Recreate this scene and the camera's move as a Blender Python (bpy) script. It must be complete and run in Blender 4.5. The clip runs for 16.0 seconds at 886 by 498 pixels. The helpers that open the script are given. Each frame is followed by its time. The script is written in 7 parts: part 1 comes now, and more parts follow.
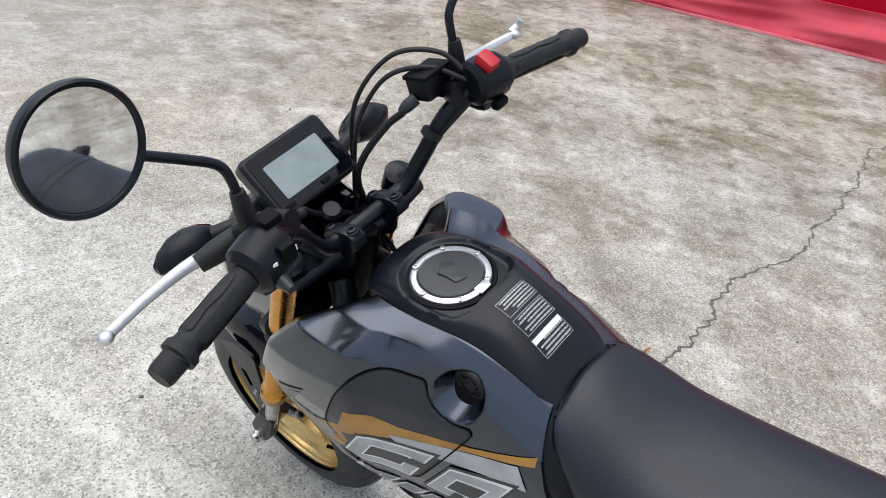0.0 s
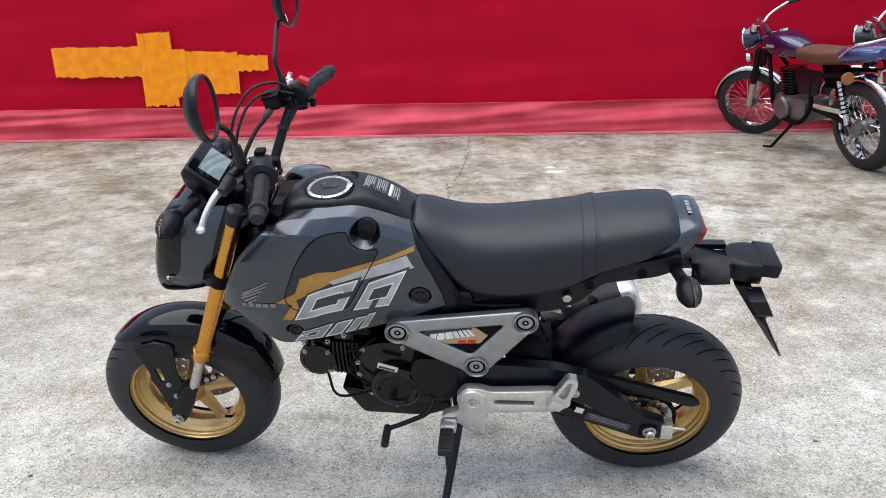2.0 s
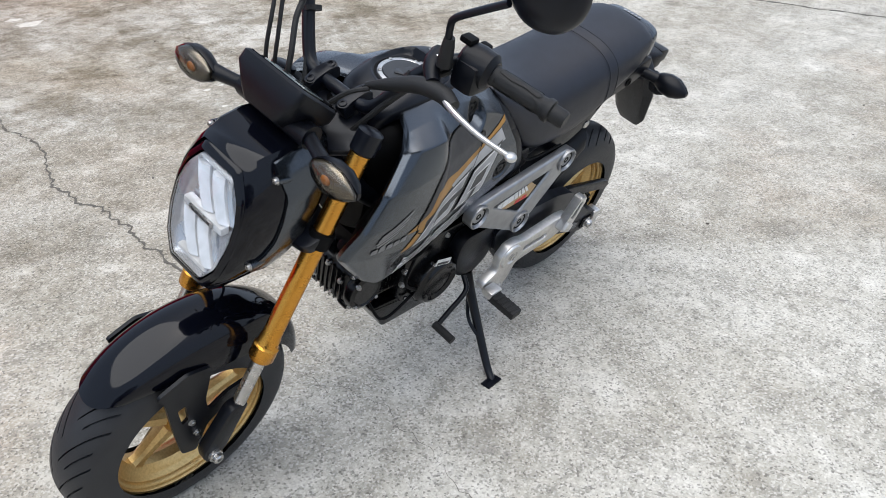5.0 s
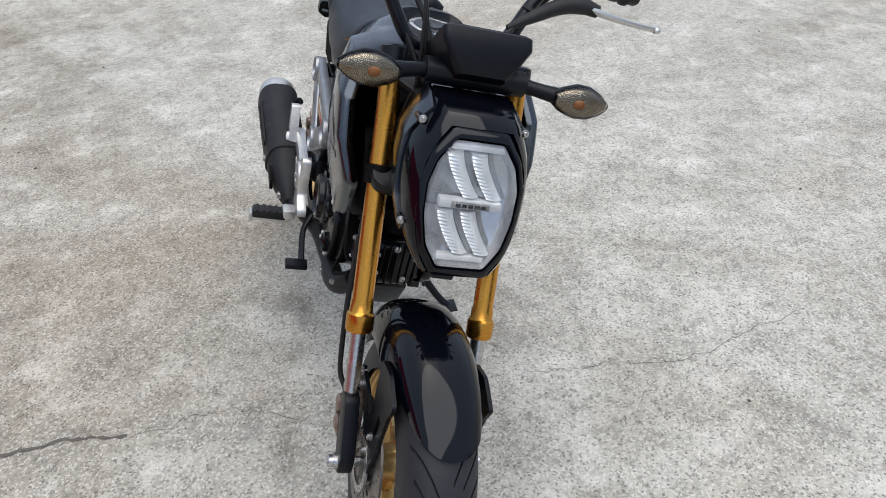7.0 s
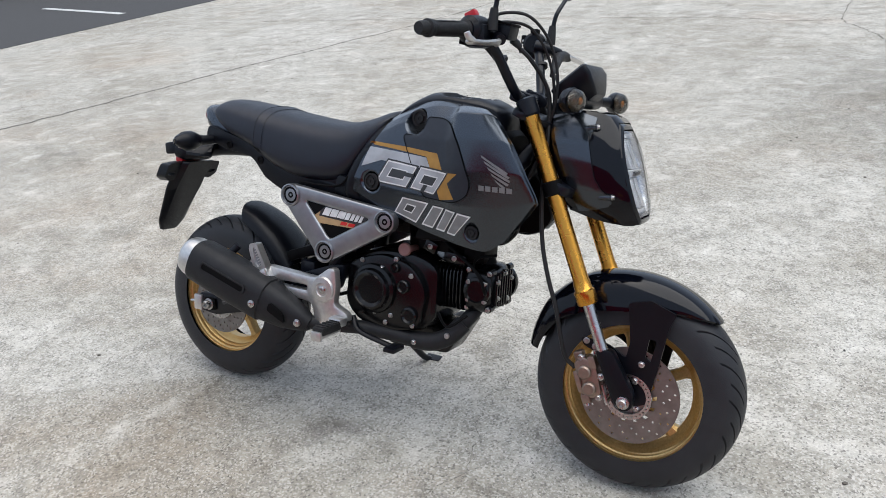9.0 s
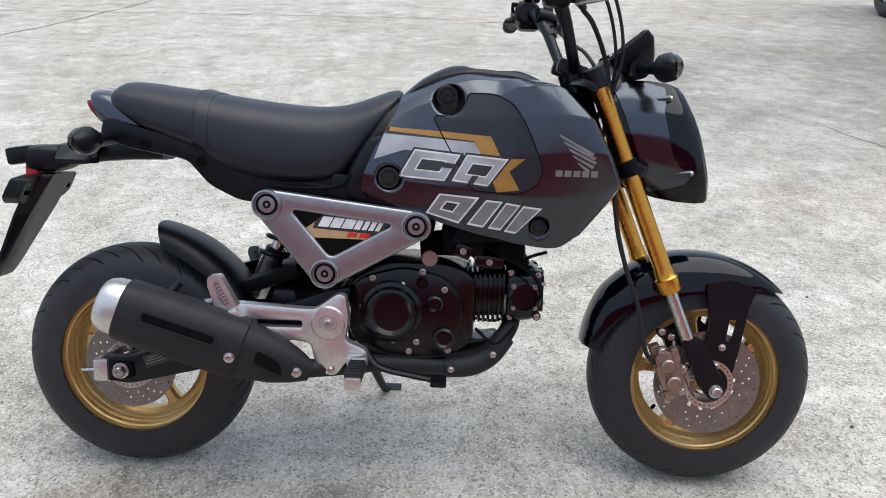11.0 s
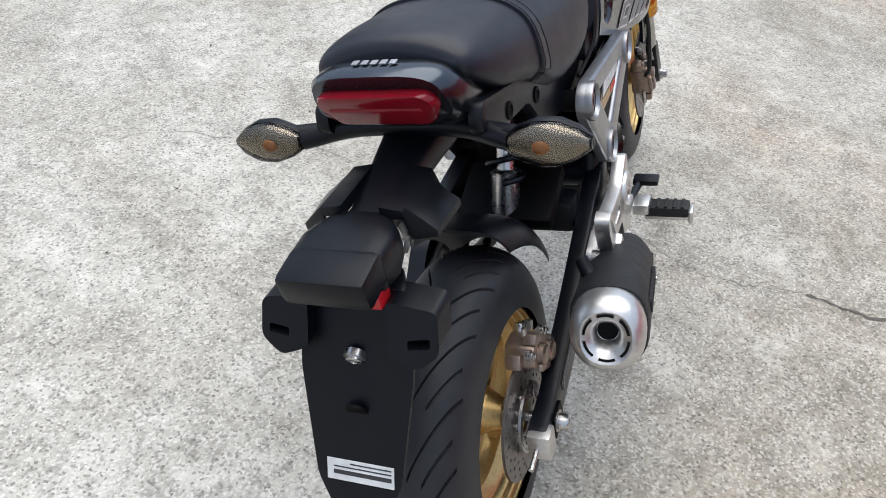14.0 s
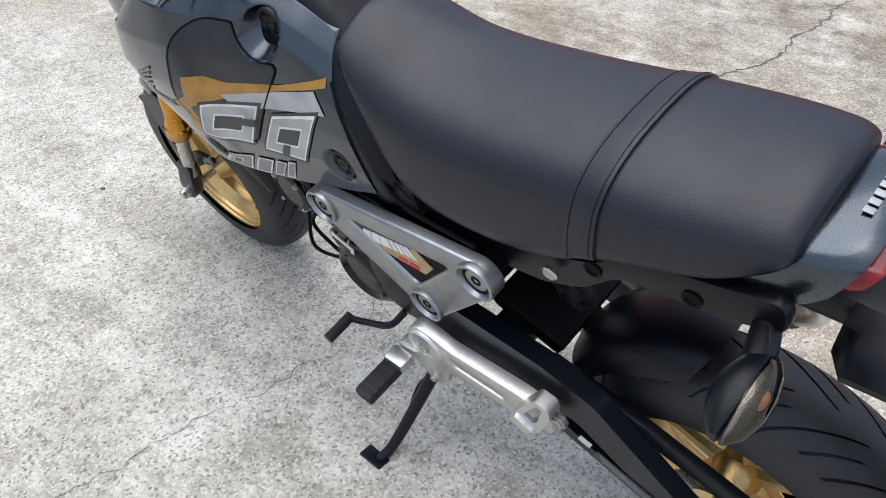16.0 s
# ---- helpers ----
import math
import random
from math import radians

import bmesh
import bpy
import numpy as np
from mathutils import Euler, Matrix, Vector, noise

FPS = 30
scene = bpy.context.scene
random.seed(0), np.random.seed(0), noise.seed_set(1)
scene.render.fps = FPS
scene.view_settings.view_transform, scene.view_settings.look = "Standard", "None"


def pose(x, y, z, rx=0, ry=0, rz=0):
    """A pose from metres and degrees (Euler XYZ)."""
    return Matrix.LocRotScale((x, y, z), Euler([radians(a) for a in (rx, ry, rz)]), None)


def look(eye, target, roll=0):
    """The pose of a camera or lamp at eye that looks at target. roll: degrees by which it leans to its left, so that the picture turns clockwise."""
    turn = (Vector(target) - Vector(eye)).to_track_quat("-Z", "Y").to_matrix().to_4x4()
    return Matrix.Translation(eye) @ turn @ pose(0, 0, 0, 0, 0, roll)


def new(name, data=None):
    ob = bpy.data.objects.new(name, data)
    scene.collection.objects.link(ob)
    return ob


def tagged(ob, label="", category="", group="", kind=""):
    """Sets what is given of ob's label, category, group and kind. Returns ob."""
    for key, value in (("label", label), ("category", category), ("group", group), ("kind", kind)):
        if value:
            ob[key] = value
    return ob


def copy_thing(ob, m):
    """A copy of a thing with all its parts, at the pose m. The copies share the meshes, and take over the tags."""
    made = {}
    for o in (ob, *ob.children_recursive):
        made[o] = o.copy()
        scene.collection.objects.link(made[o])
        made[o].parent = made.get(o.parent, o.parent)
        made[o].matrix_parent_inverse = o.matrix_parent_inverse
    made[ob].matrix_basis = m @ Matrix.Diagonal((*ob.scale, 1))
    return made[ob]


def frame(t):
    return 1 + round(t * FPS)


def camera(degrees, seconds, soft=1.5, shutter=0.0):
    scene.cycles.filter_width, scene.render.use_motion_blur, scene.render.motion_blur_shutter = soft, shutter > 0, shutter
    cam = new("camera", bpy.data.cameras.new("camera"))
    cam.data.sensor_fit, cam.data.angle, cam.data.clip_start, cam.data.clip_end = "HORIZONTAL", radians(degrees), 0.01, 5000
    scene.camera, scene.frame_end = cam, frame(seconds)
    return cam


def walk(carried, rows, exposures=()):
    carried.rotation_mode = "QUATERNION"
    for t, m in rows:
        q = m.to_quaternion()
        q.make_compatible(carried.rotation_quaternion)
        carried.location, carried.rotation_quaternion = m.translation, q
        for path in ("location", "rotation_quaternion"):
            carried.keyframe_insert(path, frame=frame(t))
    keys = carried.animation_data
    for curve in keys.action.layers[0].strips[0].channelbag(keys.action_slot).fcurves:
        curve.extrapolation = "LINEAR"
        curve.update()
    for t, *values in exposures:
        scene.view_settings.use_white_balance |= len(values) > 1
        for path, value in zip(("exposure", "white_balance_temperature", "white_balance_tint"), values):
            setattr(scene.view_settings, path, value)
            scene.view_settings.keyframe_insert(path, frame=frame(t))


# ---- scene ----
from mathutils.bvhtree import BVHTree

cam = camera(60.0, 16.0, soft=0.9)
PATH = [
    (0, (0.3141, 0.8944, 1.334), (1.149, -0.1857, 0.5002), 6.14),
    (0.5, (0.2096, 1.232, 1.365), (0.7833, -0.0655, 0.6263), 2.26),
    (1, (0.2579, 1.586, 1.335), (0.6116, 0.1626, 0.6968), 0.01),
    (1.5, (0.2813, 1.823, 1.308), (0.5371, 0.3405, 0.7638), -1.79),
    (2, (0.3346, 1.897, 1.236), (0.5128, 0.3917, 0.7238), -1.46),
    (2.5, (0.4169, 1.924, 1.216), (0.4901, 0.4227, 0.6686), 0.06),
    (3, (0.5332, 1.884, 1.195), (0.4804, 0.401, 0.5964), 1.01),
    (3.5, (0.7816, 1.708, 1.188), (0.5713, 0.2618, 0.5358), 1.44),
    (4, (1.079, 1.542, 1.203), (0.6204, 0.1987, 0.4641), 1.88),
    (4.5, (1.372, 1.402, 1.261), (0.627, 0.2458, 0.444), 1.80),
    (5, (1.671, 1.216, 1.286), (0.6893, 0.2872, 0.429), 1.10),
    (5.2, (1.78, 1.131, 1.285), (0.7307, 0.2967, 0.4119), 1.03),
    (7.3, (2.134, -0.1797, 1.275), (0.8584, 0.2516, 0.4114), -1.86),
    (7.5, (2.1, -0.3281, 1.286), (0.8564, 0.2388, 0.4547), -1.85),
    (8, (1.998, -0.7298, 1.291), (0.8947, 0.1397, 0.5247), -2.90),
    (8.5, (1.815, -1.047, 1.277), (0.8925, 0.0501, 0.5661), -4.16),
    (9, (1.642, -1.329, 1.289), (0.8822, -0.0953, 0.6115), -5.04),
    (9.2, (1.555, -1.406, 1.297), (0.861, -0.1292, 0.6272), -4.95),
    (11.3, (0.557, -1.244, 1.162), (0.6309, 0.1987, 0.4747), 2.07),
    (11.5, (0.4305, -1.198, 1.16), (0.5897, 0.2338, 0.4637), 2.45),
    (12, (0.1296, -1.047, 1.165), (0.4991, 0.3089, 0.3998), 3.12),
    (12.5, (-0.1539, -0.8735, 1.164), (0.4141, 0.3796, 0.3469), 2.80),
    (13, (-0.455, -0.661, 1.195), (0.3278, 0.405, 0.295), 3.38),
    (13.5, (-0.6014, -0.3652, 1.166), (0.4124, 0.4018, 0.1942), 3.89),
    (14, (-0.6766, -0.0542, 1.145), (0.4971, 0.3088, 0.1196), 5.57),
    (14.5, (-0.6135, 0.2287, 1.128), (0.5879, 0.1465, 0.0745), 7.82),
    (15, (-0.5421, 0.5063, 1.131), (0.5726, 0.0136, 0.094), 8.20),
    (15.5, (-0.3702, 0.7229, 1.131), (0.5999, -0.0431, 0.1145), 4.23),
    (16, (-0.0979, 0.8708, 1.119), (0.755, -0.0604, 0.1362), 0.99),
]
walk(cam, [(t, look(eye, target, roll)) for t, eye, target, roll in PATH],
     [(0, 0.49), (1.5, 0.60), (3, 0.60), (5, 0.46), (7.5, 0.18), (9, 0.32), (11.5, 0.52), (12.5, 0.61), (14.5, 0.40), (15.5, 0.36), (16, 0.62)])

# ---- light ----
world = bpy.data.worlds.new("sky")
world.use_nodes = True
scene.world = world
wn = world.node_tree.nodes
bg = wn["Background"]
sky = wn.new("ShaderNodeTexSky")
sky.sky_type = "NISHITA"
sky.sun_disc = False
sky.sun_elevation, sky.sun_rotation = radians(72), radians(284)
sky.air_density, sky.dust_density, sky.ozone_density = 1.0, 6.0, 1.0
haze = wn.new("ShaderNodeMix")
haze.data_type = "RGBA"
haze.inputs[0].default_value = 0.72
haze.inputs[7].default_value = (5.05, 6.1, 7.8, 1)
world.node_tree.links.new(sky.outputs[0], haze.inputs[6])
world.node_tree.links.new(haze.outputs[2], bg.inputs["Color"])
bg.inputs["Strength"].default_value = 0.110
sun_data = bpy.data.lights.new("sun", "SUN")
sun_data.energy, sun_data.angle, sun_data.color = 2.0, radians(70), (1.0, 0.972, 0.928)
sun = new("sun", sun_data)
sun.matrix_world = look((0.88, 0.22, 2.8), (0, 0, 0))


# ---- materials ----
def material(name, color, rough=0.5, metal=0.0, color2=None, scale=40.0, bump=0.0, bump_scale=300.0, coat=0.0,
             rough_var=0.08, spec=0.5, dust=0.0, coat_rough=0.05):
    m = bpy.data.materials.new(name)
    m.use_nodes = True
    nt = m.node_tree
    b = nt.nodes["Principled BSDF"]
    tc = nt.nodes.new("ShaderNodeTexCoord")
    n1 = nt.nodes.new("ShaderNodeTexNoise")
    n1.inputs["Scale"].default_value, n1.inputs["Detail"].default_value = scale, 6
    nt.links.new(tc.outputs["Object"], n1.inputs["Vector"])
    mx = nt.nodes.new("ShaderNodeMix")
    mx.data_type = "RGBA"
    c2 = color2 or tuple(c * 0.8 for c in color)
    mx.inputs[6].default_value, mx.inputs[7].default_value = (*color, 1), (*c2, 1)
    ramp = nt.nodes.new("ShaderNodeMapRange")
    ramp.inputs[1].default_value, ramp.inputs[2].default_value = 0.35, 0.65
    nt.links.new(n1.outputs["Fac"], ramp.inputs[0])
    nt.links.new(ramp.outputs[0], mx.inputs[0])
    out = mx.outputs[2]
    if dust:
        n3 = nt.nodes.new("ShaderNodeTexNoise")
        n3.inputs["Scale"].default_value, n3.inputs["Detail"].default_value = 9.0, 8
        nt.links.new(tc.outputs["Object"], n3.inputs["Vector"])
        r3 = nt.nodes.new("ShaderNodeMapRange")
        r3.inputs[1].default_value, r3.inputs[2].default_value, r3.inputs[4].default_value = 0.5, 0.8, dust
        nt.links.new(n3.outputs["Fac"], r3.inputs[0])
        m3 = nt.nodes.new("ShaderNodeMix")
        m3.data_type = "RGBA"
        m3.inputs[7].default_value = (0.3, 0.28, 0.25, 1)
        nt.links.new(r3.outputs[0], m3.inputs[0])
        nt.links.new(out, m3.inputs[6])
        out = m3.outputs[2]
    nt.links.new(out, b.inputs["Base Color"])
    rr = nt.nodes.new("ShaderNodeMapRange")
    rr.inputs[3].default_value, rr.inputs[4].default_value = max(0.02, rough - rough_var), min(1.0, rough + rough_var)
    nt.links.new(n1.outputs["Fac"], rr.inputs[0])
    nt.links.new(rr.outputs[0], b.inputs["Roughness"])
    b.inputs["Metallic"].default_value = metal
    b.inputs["Specular IOR Level"].default_value = spec
    if coat:
        b.inputs["Coat Weight"].default_value, b.inputs["Coat Roughness"].default_value = coat, coat_rough
    if bump:
        n2 = nt.nodes.new("ShaderNodeTexNoise")
        n2.inputs["Scale"].default_value, n2.inputs["Detail"].default_value = bump_scale, 3
        nt.links.new(tc.outputs["Object"], n2.inputs["Vector"])
        bp = nt.nodes.new("ShaderNodeBump")
        bp.inputs["Strength"].default_value, bp.inputs["Distance"].default_value = bump, 0.001
        nt.links.new(n2.outputs["Fac"], bp.inputs["Height"])
        nt.links.new(bp.outputs[0], b.inputs["Normal"])
    return m


M_PLASTIC = material("black_plastic", (0.0030, 0.0038, 0.0066), 0.34, bump=0.25, bump_scale=900, dust=0.006, spec=0.24)
M_PLASTIC_D = material("dark_plastic", (0.0022, 0.0022, 0.0027), 0.55, bump=0.2, bump_scale=700, spec=0.11)
M_MATTE = material("matte_black", (0.0042, 0.0054, 0.0095), 0.32, scale=60, spec=0.29)
M_COVER = material("satin_black_cover", (0.0145, 0.018, 0.0265), 0.38, scale=60, spec=0.42)
M_GLOSS = material("gloss_black", (0.0022, 0.0027, 0.0055), 0.06, rough_var=0.03, spec=0.30)
M_GREY = material("metallic_grey", (0.060, 0.071, 0.087), 0.27, metal=1.0, color2=(0.050, 0.060, 0.074), scale=900, coat=0.6, coat_rough=0.12)
M_RUBBER = material("tyre_rubber", (0.0165, 0.0175, 0.0205), 0.50, scale=25, color2=(0.0220, 0.0232, 0.0265), bump=0.4, bump_scale=500, dust=0.012, spec=0.33)
M_GRIP = material("grip_rubber", (0.009, 0.009, 0.0095), 0.55, spec=0.4, bump=0.4, bump_scale=1200)
M_GOLD = material("gold_anodised", (0.62, 0.30, 0.055), 0.27, metal=1.0, color2=(0.58, 0.27, 0.045), scale=30)
M_GOLDRIM = material("gold_painted", (0.66, 0.46, 0.20), 0.33, metal=0.88, color2=(0.55, 0.37, 0.15), scale=200)
M_SILVER = material("silver_alloy", (0.66, 0.65, 0.63), 0.34, metal=0.9, color2=(0.58, 0.57, 0.56), scale=120, bump=0.1)
M_STEEL = material("steel", (0.56, 0.55, 0.54), 0.28, metal=1.0, scale=60)
M_CHROME = material("chrome", (0.8, 0.8, 0.8), 0.08, metal=1.0, rough_var=0.03)
M_DISC = material("disc_steel", (0.27, 0.26, 0.25), 0.40, metal=1.0, color2=(0.22, 0.205, 0.195), scale=50)
M_BRONZE = material("caliper_bronze", (0.33, 0.255, 0.21), 0.38, metal=0.85, scale=90)
M_TRIM = material("satin_grey_trim", (0.33, 0.34, 0.355), 0.33, metal=0.9, color2=(0.285, 0.29, 0.305), scale=40, rough_var=0.03)
M_ENGINE = material("engine_black", (0.0032, 0.0034, 0.0042), 0.19, scale=80, bump=0.12, bump_scale=250, spec=0.34)
M_HEAT = material("muffler_black", (0.0140, 0.0146, 0.0165), 0.55, spec=0.3, bump=0.4, bump_scale=800)
M_WHITE = material("white_print", (0.75, 0.75, 0.74), 0.5)
M_SMALLPRINT = material("small_print", (0.42, 0.42, 0.42), 0.5)
M_SILVERPRINT = material("silver_print", (0.46, 0.47, 0.49), 0.4, metal=0.3, color2=(0.26, 0.265, 0.275), scale=14)
M_GREYPRINT = material("grey_print", (0.24, 0.245, 0.25), 0.4, metal=0.3)
M_BADGE = material("badge_print", (0.20, 0.20, 0.205), 0.45, metal=0.2)
M_DARKPRINT = material("dark_print", (0.03, 0.03, 0.033), 0.4)
M_GOLDPRINT = material("gold_print", (0.42, 0.22, 0.05), 0.42, metal=0.35)
M_TAN = material("tan_print", (0.45, 0.30, 0.15), 0.45)
M_RED = material("red_plastic", (0.55, 0.012, 0.02), 0.35)
M_REDPRINT = material("red_print", (0.6, 0.02, 0.02), 0.4)
M_LENSRED = material("red_lens", (0.20, 0.004, 0.012), 0.14, rough_var=0.03, spec=0.4)
M_ORANGE = material("amber_reflector", (0.34, 0.13, 0.035), 0.3)
M_DISH = material("signal_dish", (0.30, 0.272, 0.228), 0.24, metal=0.85, bump=0.8, bump_scale=260)
M_CAPGREY = material("cap_grey", (0.028, 0.029, 0.032), 0.36, spec=0.4)
M_SCREEN = material("lcd_glass", (0.21, 0.255, 0.255), 0.08, coat=1.0, rough_var=0.04)
M_LABELPALE = material("paper_label", (0.7, 0.7, 0.68), 0.6)


def seat_material():
    m = material("seat_vinyl", (0.0060, 0.0080, 0.0155), 0.42, scale=30, spec=0.44)
    nt = m.node_tree
    b = nt.nodes["Principled BSDF"]
    tc = nt.nodes.new("ShaderNodeTexCoord")
    v = nt.nodes.new("ShaderNodeTexVoronoi")
    v.inputs["Scale"].default_value = 620
    nt.links.new(tc.outputs["Object"], v.inputs["Vector"])
    bp = nt.nodes.new("ShaderNodeBump")
    bp.inputs["Strength"].default_value, bp.inputs["Distance"].default_value = 0.35, 0.0004
    bp.invert = True
    nt.links.new(v.outputs["Distance"], bp.inputs["Height"])
    nt.links.new(bp.outputs[0], b.inputs["Normal"])
    return m


M_SEAT = seat_material()


def glass_material(name, color, rough=0.03, ior=1.45):
    """Thin clear plastic: tinted see-through with a glossy coat."""
    m = bpy.data.materials.new(name)
    m.use_nodes = True
    N, Lk = m.node_tree.nodes, m.node_tree.links
    N.remove(N["Principled BSDF"])
    see, gloss, mix, fre = N.new("ShaderNodeBsdfTransparent"), N.new("ShaderNodeBsdfGlossy"), N.new("ShaderNodeMixShader"), N.new("ShaderNodeFresnel")
    see.inputs["Color"].default_value = (*color, 1)
    gloss.inputs["Roughness"].default_value = rough
    fre.inputs["IOR"].default_value = ior
    Lk.new(fre.outputs[0], mix.inputs[0])
    Lk.new(see.outputs[0], mix.inputs[1])
    Lk.new(gloss.outputs[0], mix.inputs[2])
    Lk.new(mix.outputs[0], N["Material Output"].inputs["Surface"])
    return m


M_GLASS = glass_material("clear_lens", (0.96, 0.97, 0.98), 0.03)
M_SMOKE = glass_material("smoked_lens", (0.80, 0.77, 0.72), 0.04)
M_BACKING = material("lamp_backing", (0.62, 0.63, 0.65), 0.25, metal=0.8)
M_BOWL = material("lamp_bowl", (0.62, 0.63, 0.66), 0.25, metal=0.8)
M_REFLECTOR = material("lamp_reflector", (0.93, 0.94, 0.96), 0.18, metal=0.35, rough_var=0.05)
M_MIRROR = material("mirror_glass", (0.86, 0.87, 0.87), 0.03, metal=1.0, rough_var=0.01)


def concrete_material():
    m = bpy.data.materials.new("concrete")
    m.use_nodes = True
    nt = m.node_tree
    N, Lk = nt.nodes, nt.links
    b = N["Principled BSDF"]
    tc = N.new("ShaderNodeTexCoord")

    def noise_node(scale, detail=6, rough=0.6):
        n = N.new("ShaderNodeTexNoise")
        n.inputs["Scale"].default_value, n.inputs["Detail"].default_value, n.inputs["Roughness"].default_value = scale, detail, rough
        Lk.new(tc.outputs["Object"], n.inputs["Vector"])
        return n

    def ranged(src, a, c, lo=0.0, hi=1.0):
        r = N.new("ShaderNodeMapRange")
        for i, v in zip((1, 2, 3, 4), (a, c, lo, hi)):
            r.inputs[i].default_value = v
        Lk.new(src, r.inputs[0])
        return r.outputs[0]

    def mixed(fac, a, c, blend="MIX"):
        x = N.new("ShaderNodeMix")
        x.data_type, x.blend_type = "RGBA", blend
        for socket, v in ((x.inputs[0], fac), (x.inputs[6], a), (x.inputs[7], c)):
            if isinstance(v, tuple):
                socket.default_value = (*v, 1)
            elif isinstance(v, float):
                socket.default_value = v
            else:
                Lk.new(v, socket)
        return x.outputs[2]

    big, mid, fine, grain = noise_node(0.30, 5, 0.6), noise_node(1.7, 9, 0.68), noise_node(24, 8, 0.75), noise_node(170, 4, 0.7)
    col = mixed(ranged(mid.outputs["Fac"], 0.40, 0.60), (0.548, 0.533, 0.482), (0.43, 0.412, 0.362))
    col = mixed(ranged(big.outputs["Fac"], 0.46, 0.64, 0, 0.65), col, (0.30, 0.275, 0.225))
    warm = noise_node(0.9, 6)
    col = mixed(ranged(warm.outputs["Fac"], 0.54, 0.72, 0, 0.28), col, (0.47, 0.36, 0.27))
    # dirt washed towards the foot of the sheet wall
    xyz = N.new("ShaderNodeSeparateXYZ")
    Lk.new(tc.outputs["Object"], xyz.inputs[0])
    col = mixed(ranged(fine.outputs["Fac"], 0.47, 0.61, 0, 0.70), col, (0.26, 0.25, 0.22))
    blot = noise_node(6.5, 5, 0.6)
    col = mixed(ranged(blot.outputs["Fac"], 0.52, 0.66, 0, 0.55), col, (0.24, 0.23, 0.20))
    col = mixed(ranged(blot.outputs["Fac"], 0.45, 0.30, 0, 0.7), col, (0.71, 0.695, 0.645))
    vor = N.new("ShaderNodeTexVoronoi")
    vor.inputs["Scale"].default_value = 210
    Lk.new(tc.outputs["Object"], vor.inputs["Vector"])
    sep = N.new("ShaderNodeSeparateColor")
    Lk.new(vor.outputs["Color"], sep.inputs[0])
    col = mixed(ranged(sep.outputs[0], 0.5, 1.0, 0, 0.66), col, (0.72, 0.705, 0.665))
    col = mixed(ranged(sep.outputs[1], 0.74, 1.0, 0, 0.74), col, (0.12, 0.115, 0.105))
    col = mixed(ranged(grain.outputs["Fac"], 0.54, 0.70, 0, 0.55), col, (0.19, 0.185, 0.17))
    spots = noise_node(3.1, 4, 0.6)
    col = mixed(ranged(spots.outputs["Fac"], 0.62, 0.74, 0, 0.5), col, (0.17, 0.16, 0.15))
    zone = ranged(xyz.outputs[1], -0.2, -2.4, 0.10, 1)

    def film(col, src, a, c, top, tone, near_wall=True):
        """A broken film of dirt over the grains."""
        k = ranged(src.outputs["Fac"], a, c, 0, top)
        if near_wall:
            mul = N.new("ShaderNodeMath")
            mul.operation = "MULTIPLY"
            Lk.new(zone, mul.inputs[0])
            Lk.new(k, mul.inputs[1])
            k = mul.outputs[0]
        return mixed(k, col, tone, "MULTIPLY")
    col = film(col, noise_node(0.8, 9, 0.7), 0.40, 0.58, 0.95, (0.79, 0.735, 0.655))
    col = film(col, noise_node(2.4, 10, 0.78), 0.48, 0.58, 0.95, (0.55, 0.515, 0.455))
    col = film(col, noise_node(9.0, 8, 0.74), 0.52, 0.60, 0.8, (0.60, 0.575, 0.53))
    col = film(col, noise_node(1.1, 8, 0.68), 0.50, 0.64, 0.48, (0.72, 0.70, 0.655), False)
    col = film(col, noise_node(3.4, 8, 0.72), 0.54, 0.66, 0.5, (0.68, 0.66, 0.63), False)
    col = film(col, noise_node(0.45, 6, 0.6), 0.52, 0.68, 0.35, (0.92, 0.80, 0.70), False)
    # a round greyer, darker patch in the open yard, broken up by noise
    spot = N.new("ShaderNodeVectorMath")
    spot.operation = "DISTANCE"
    Lk.new(tc.outputs["Object"], spot.inputs[0])
    spot.inputs[1].default_value = (2.9, 3.9, 0)
    grey_patch = N.new("ShaderNodeMath")
    grey_patch.operation = "MULTIPLY"
    Lk.new(ranged(spot.outputs["Value"], 2.3, 0.9), grey_patch.inputs[0])
    Lk.new(ranged(noise_node(0.9, 8, 0.65).outputs["Fac"], 0.36, 0.56, 0.25, 1.0), grey_patch.inputs[1])
    col = mixed(grey_patch.outputs[0], col, (0.66, 0.67, 0.68), "MULTIPLY")
    col = mixed(1.0, col, (1.0, 0.992, 0.98), "MULTIPLY")
    Lk.new(col, b.inputs["Base Color"])
    b.inputs["Roughness"].default_value = 0.85
    b.inputs["Specular IOR Level"].default_value = 0.3
    bp = N.new("ShaderNodeBump")
    bp.inputs["Strength"].default_value, bp.inputs["Distance"].default_value = 0.5, 0.003
    add = N.new("ShaderNodeMath")
    Lk.new(fine.outputs["Fac"], add.inputs[0])
    Lk.new(sep.outputs[2], add.inputs[1])
    Lk.new(add.outputs[0], bp.inputs["Height"])
    Lk.new(bp.outputs[0], b.inputs["Normal"])
    return m


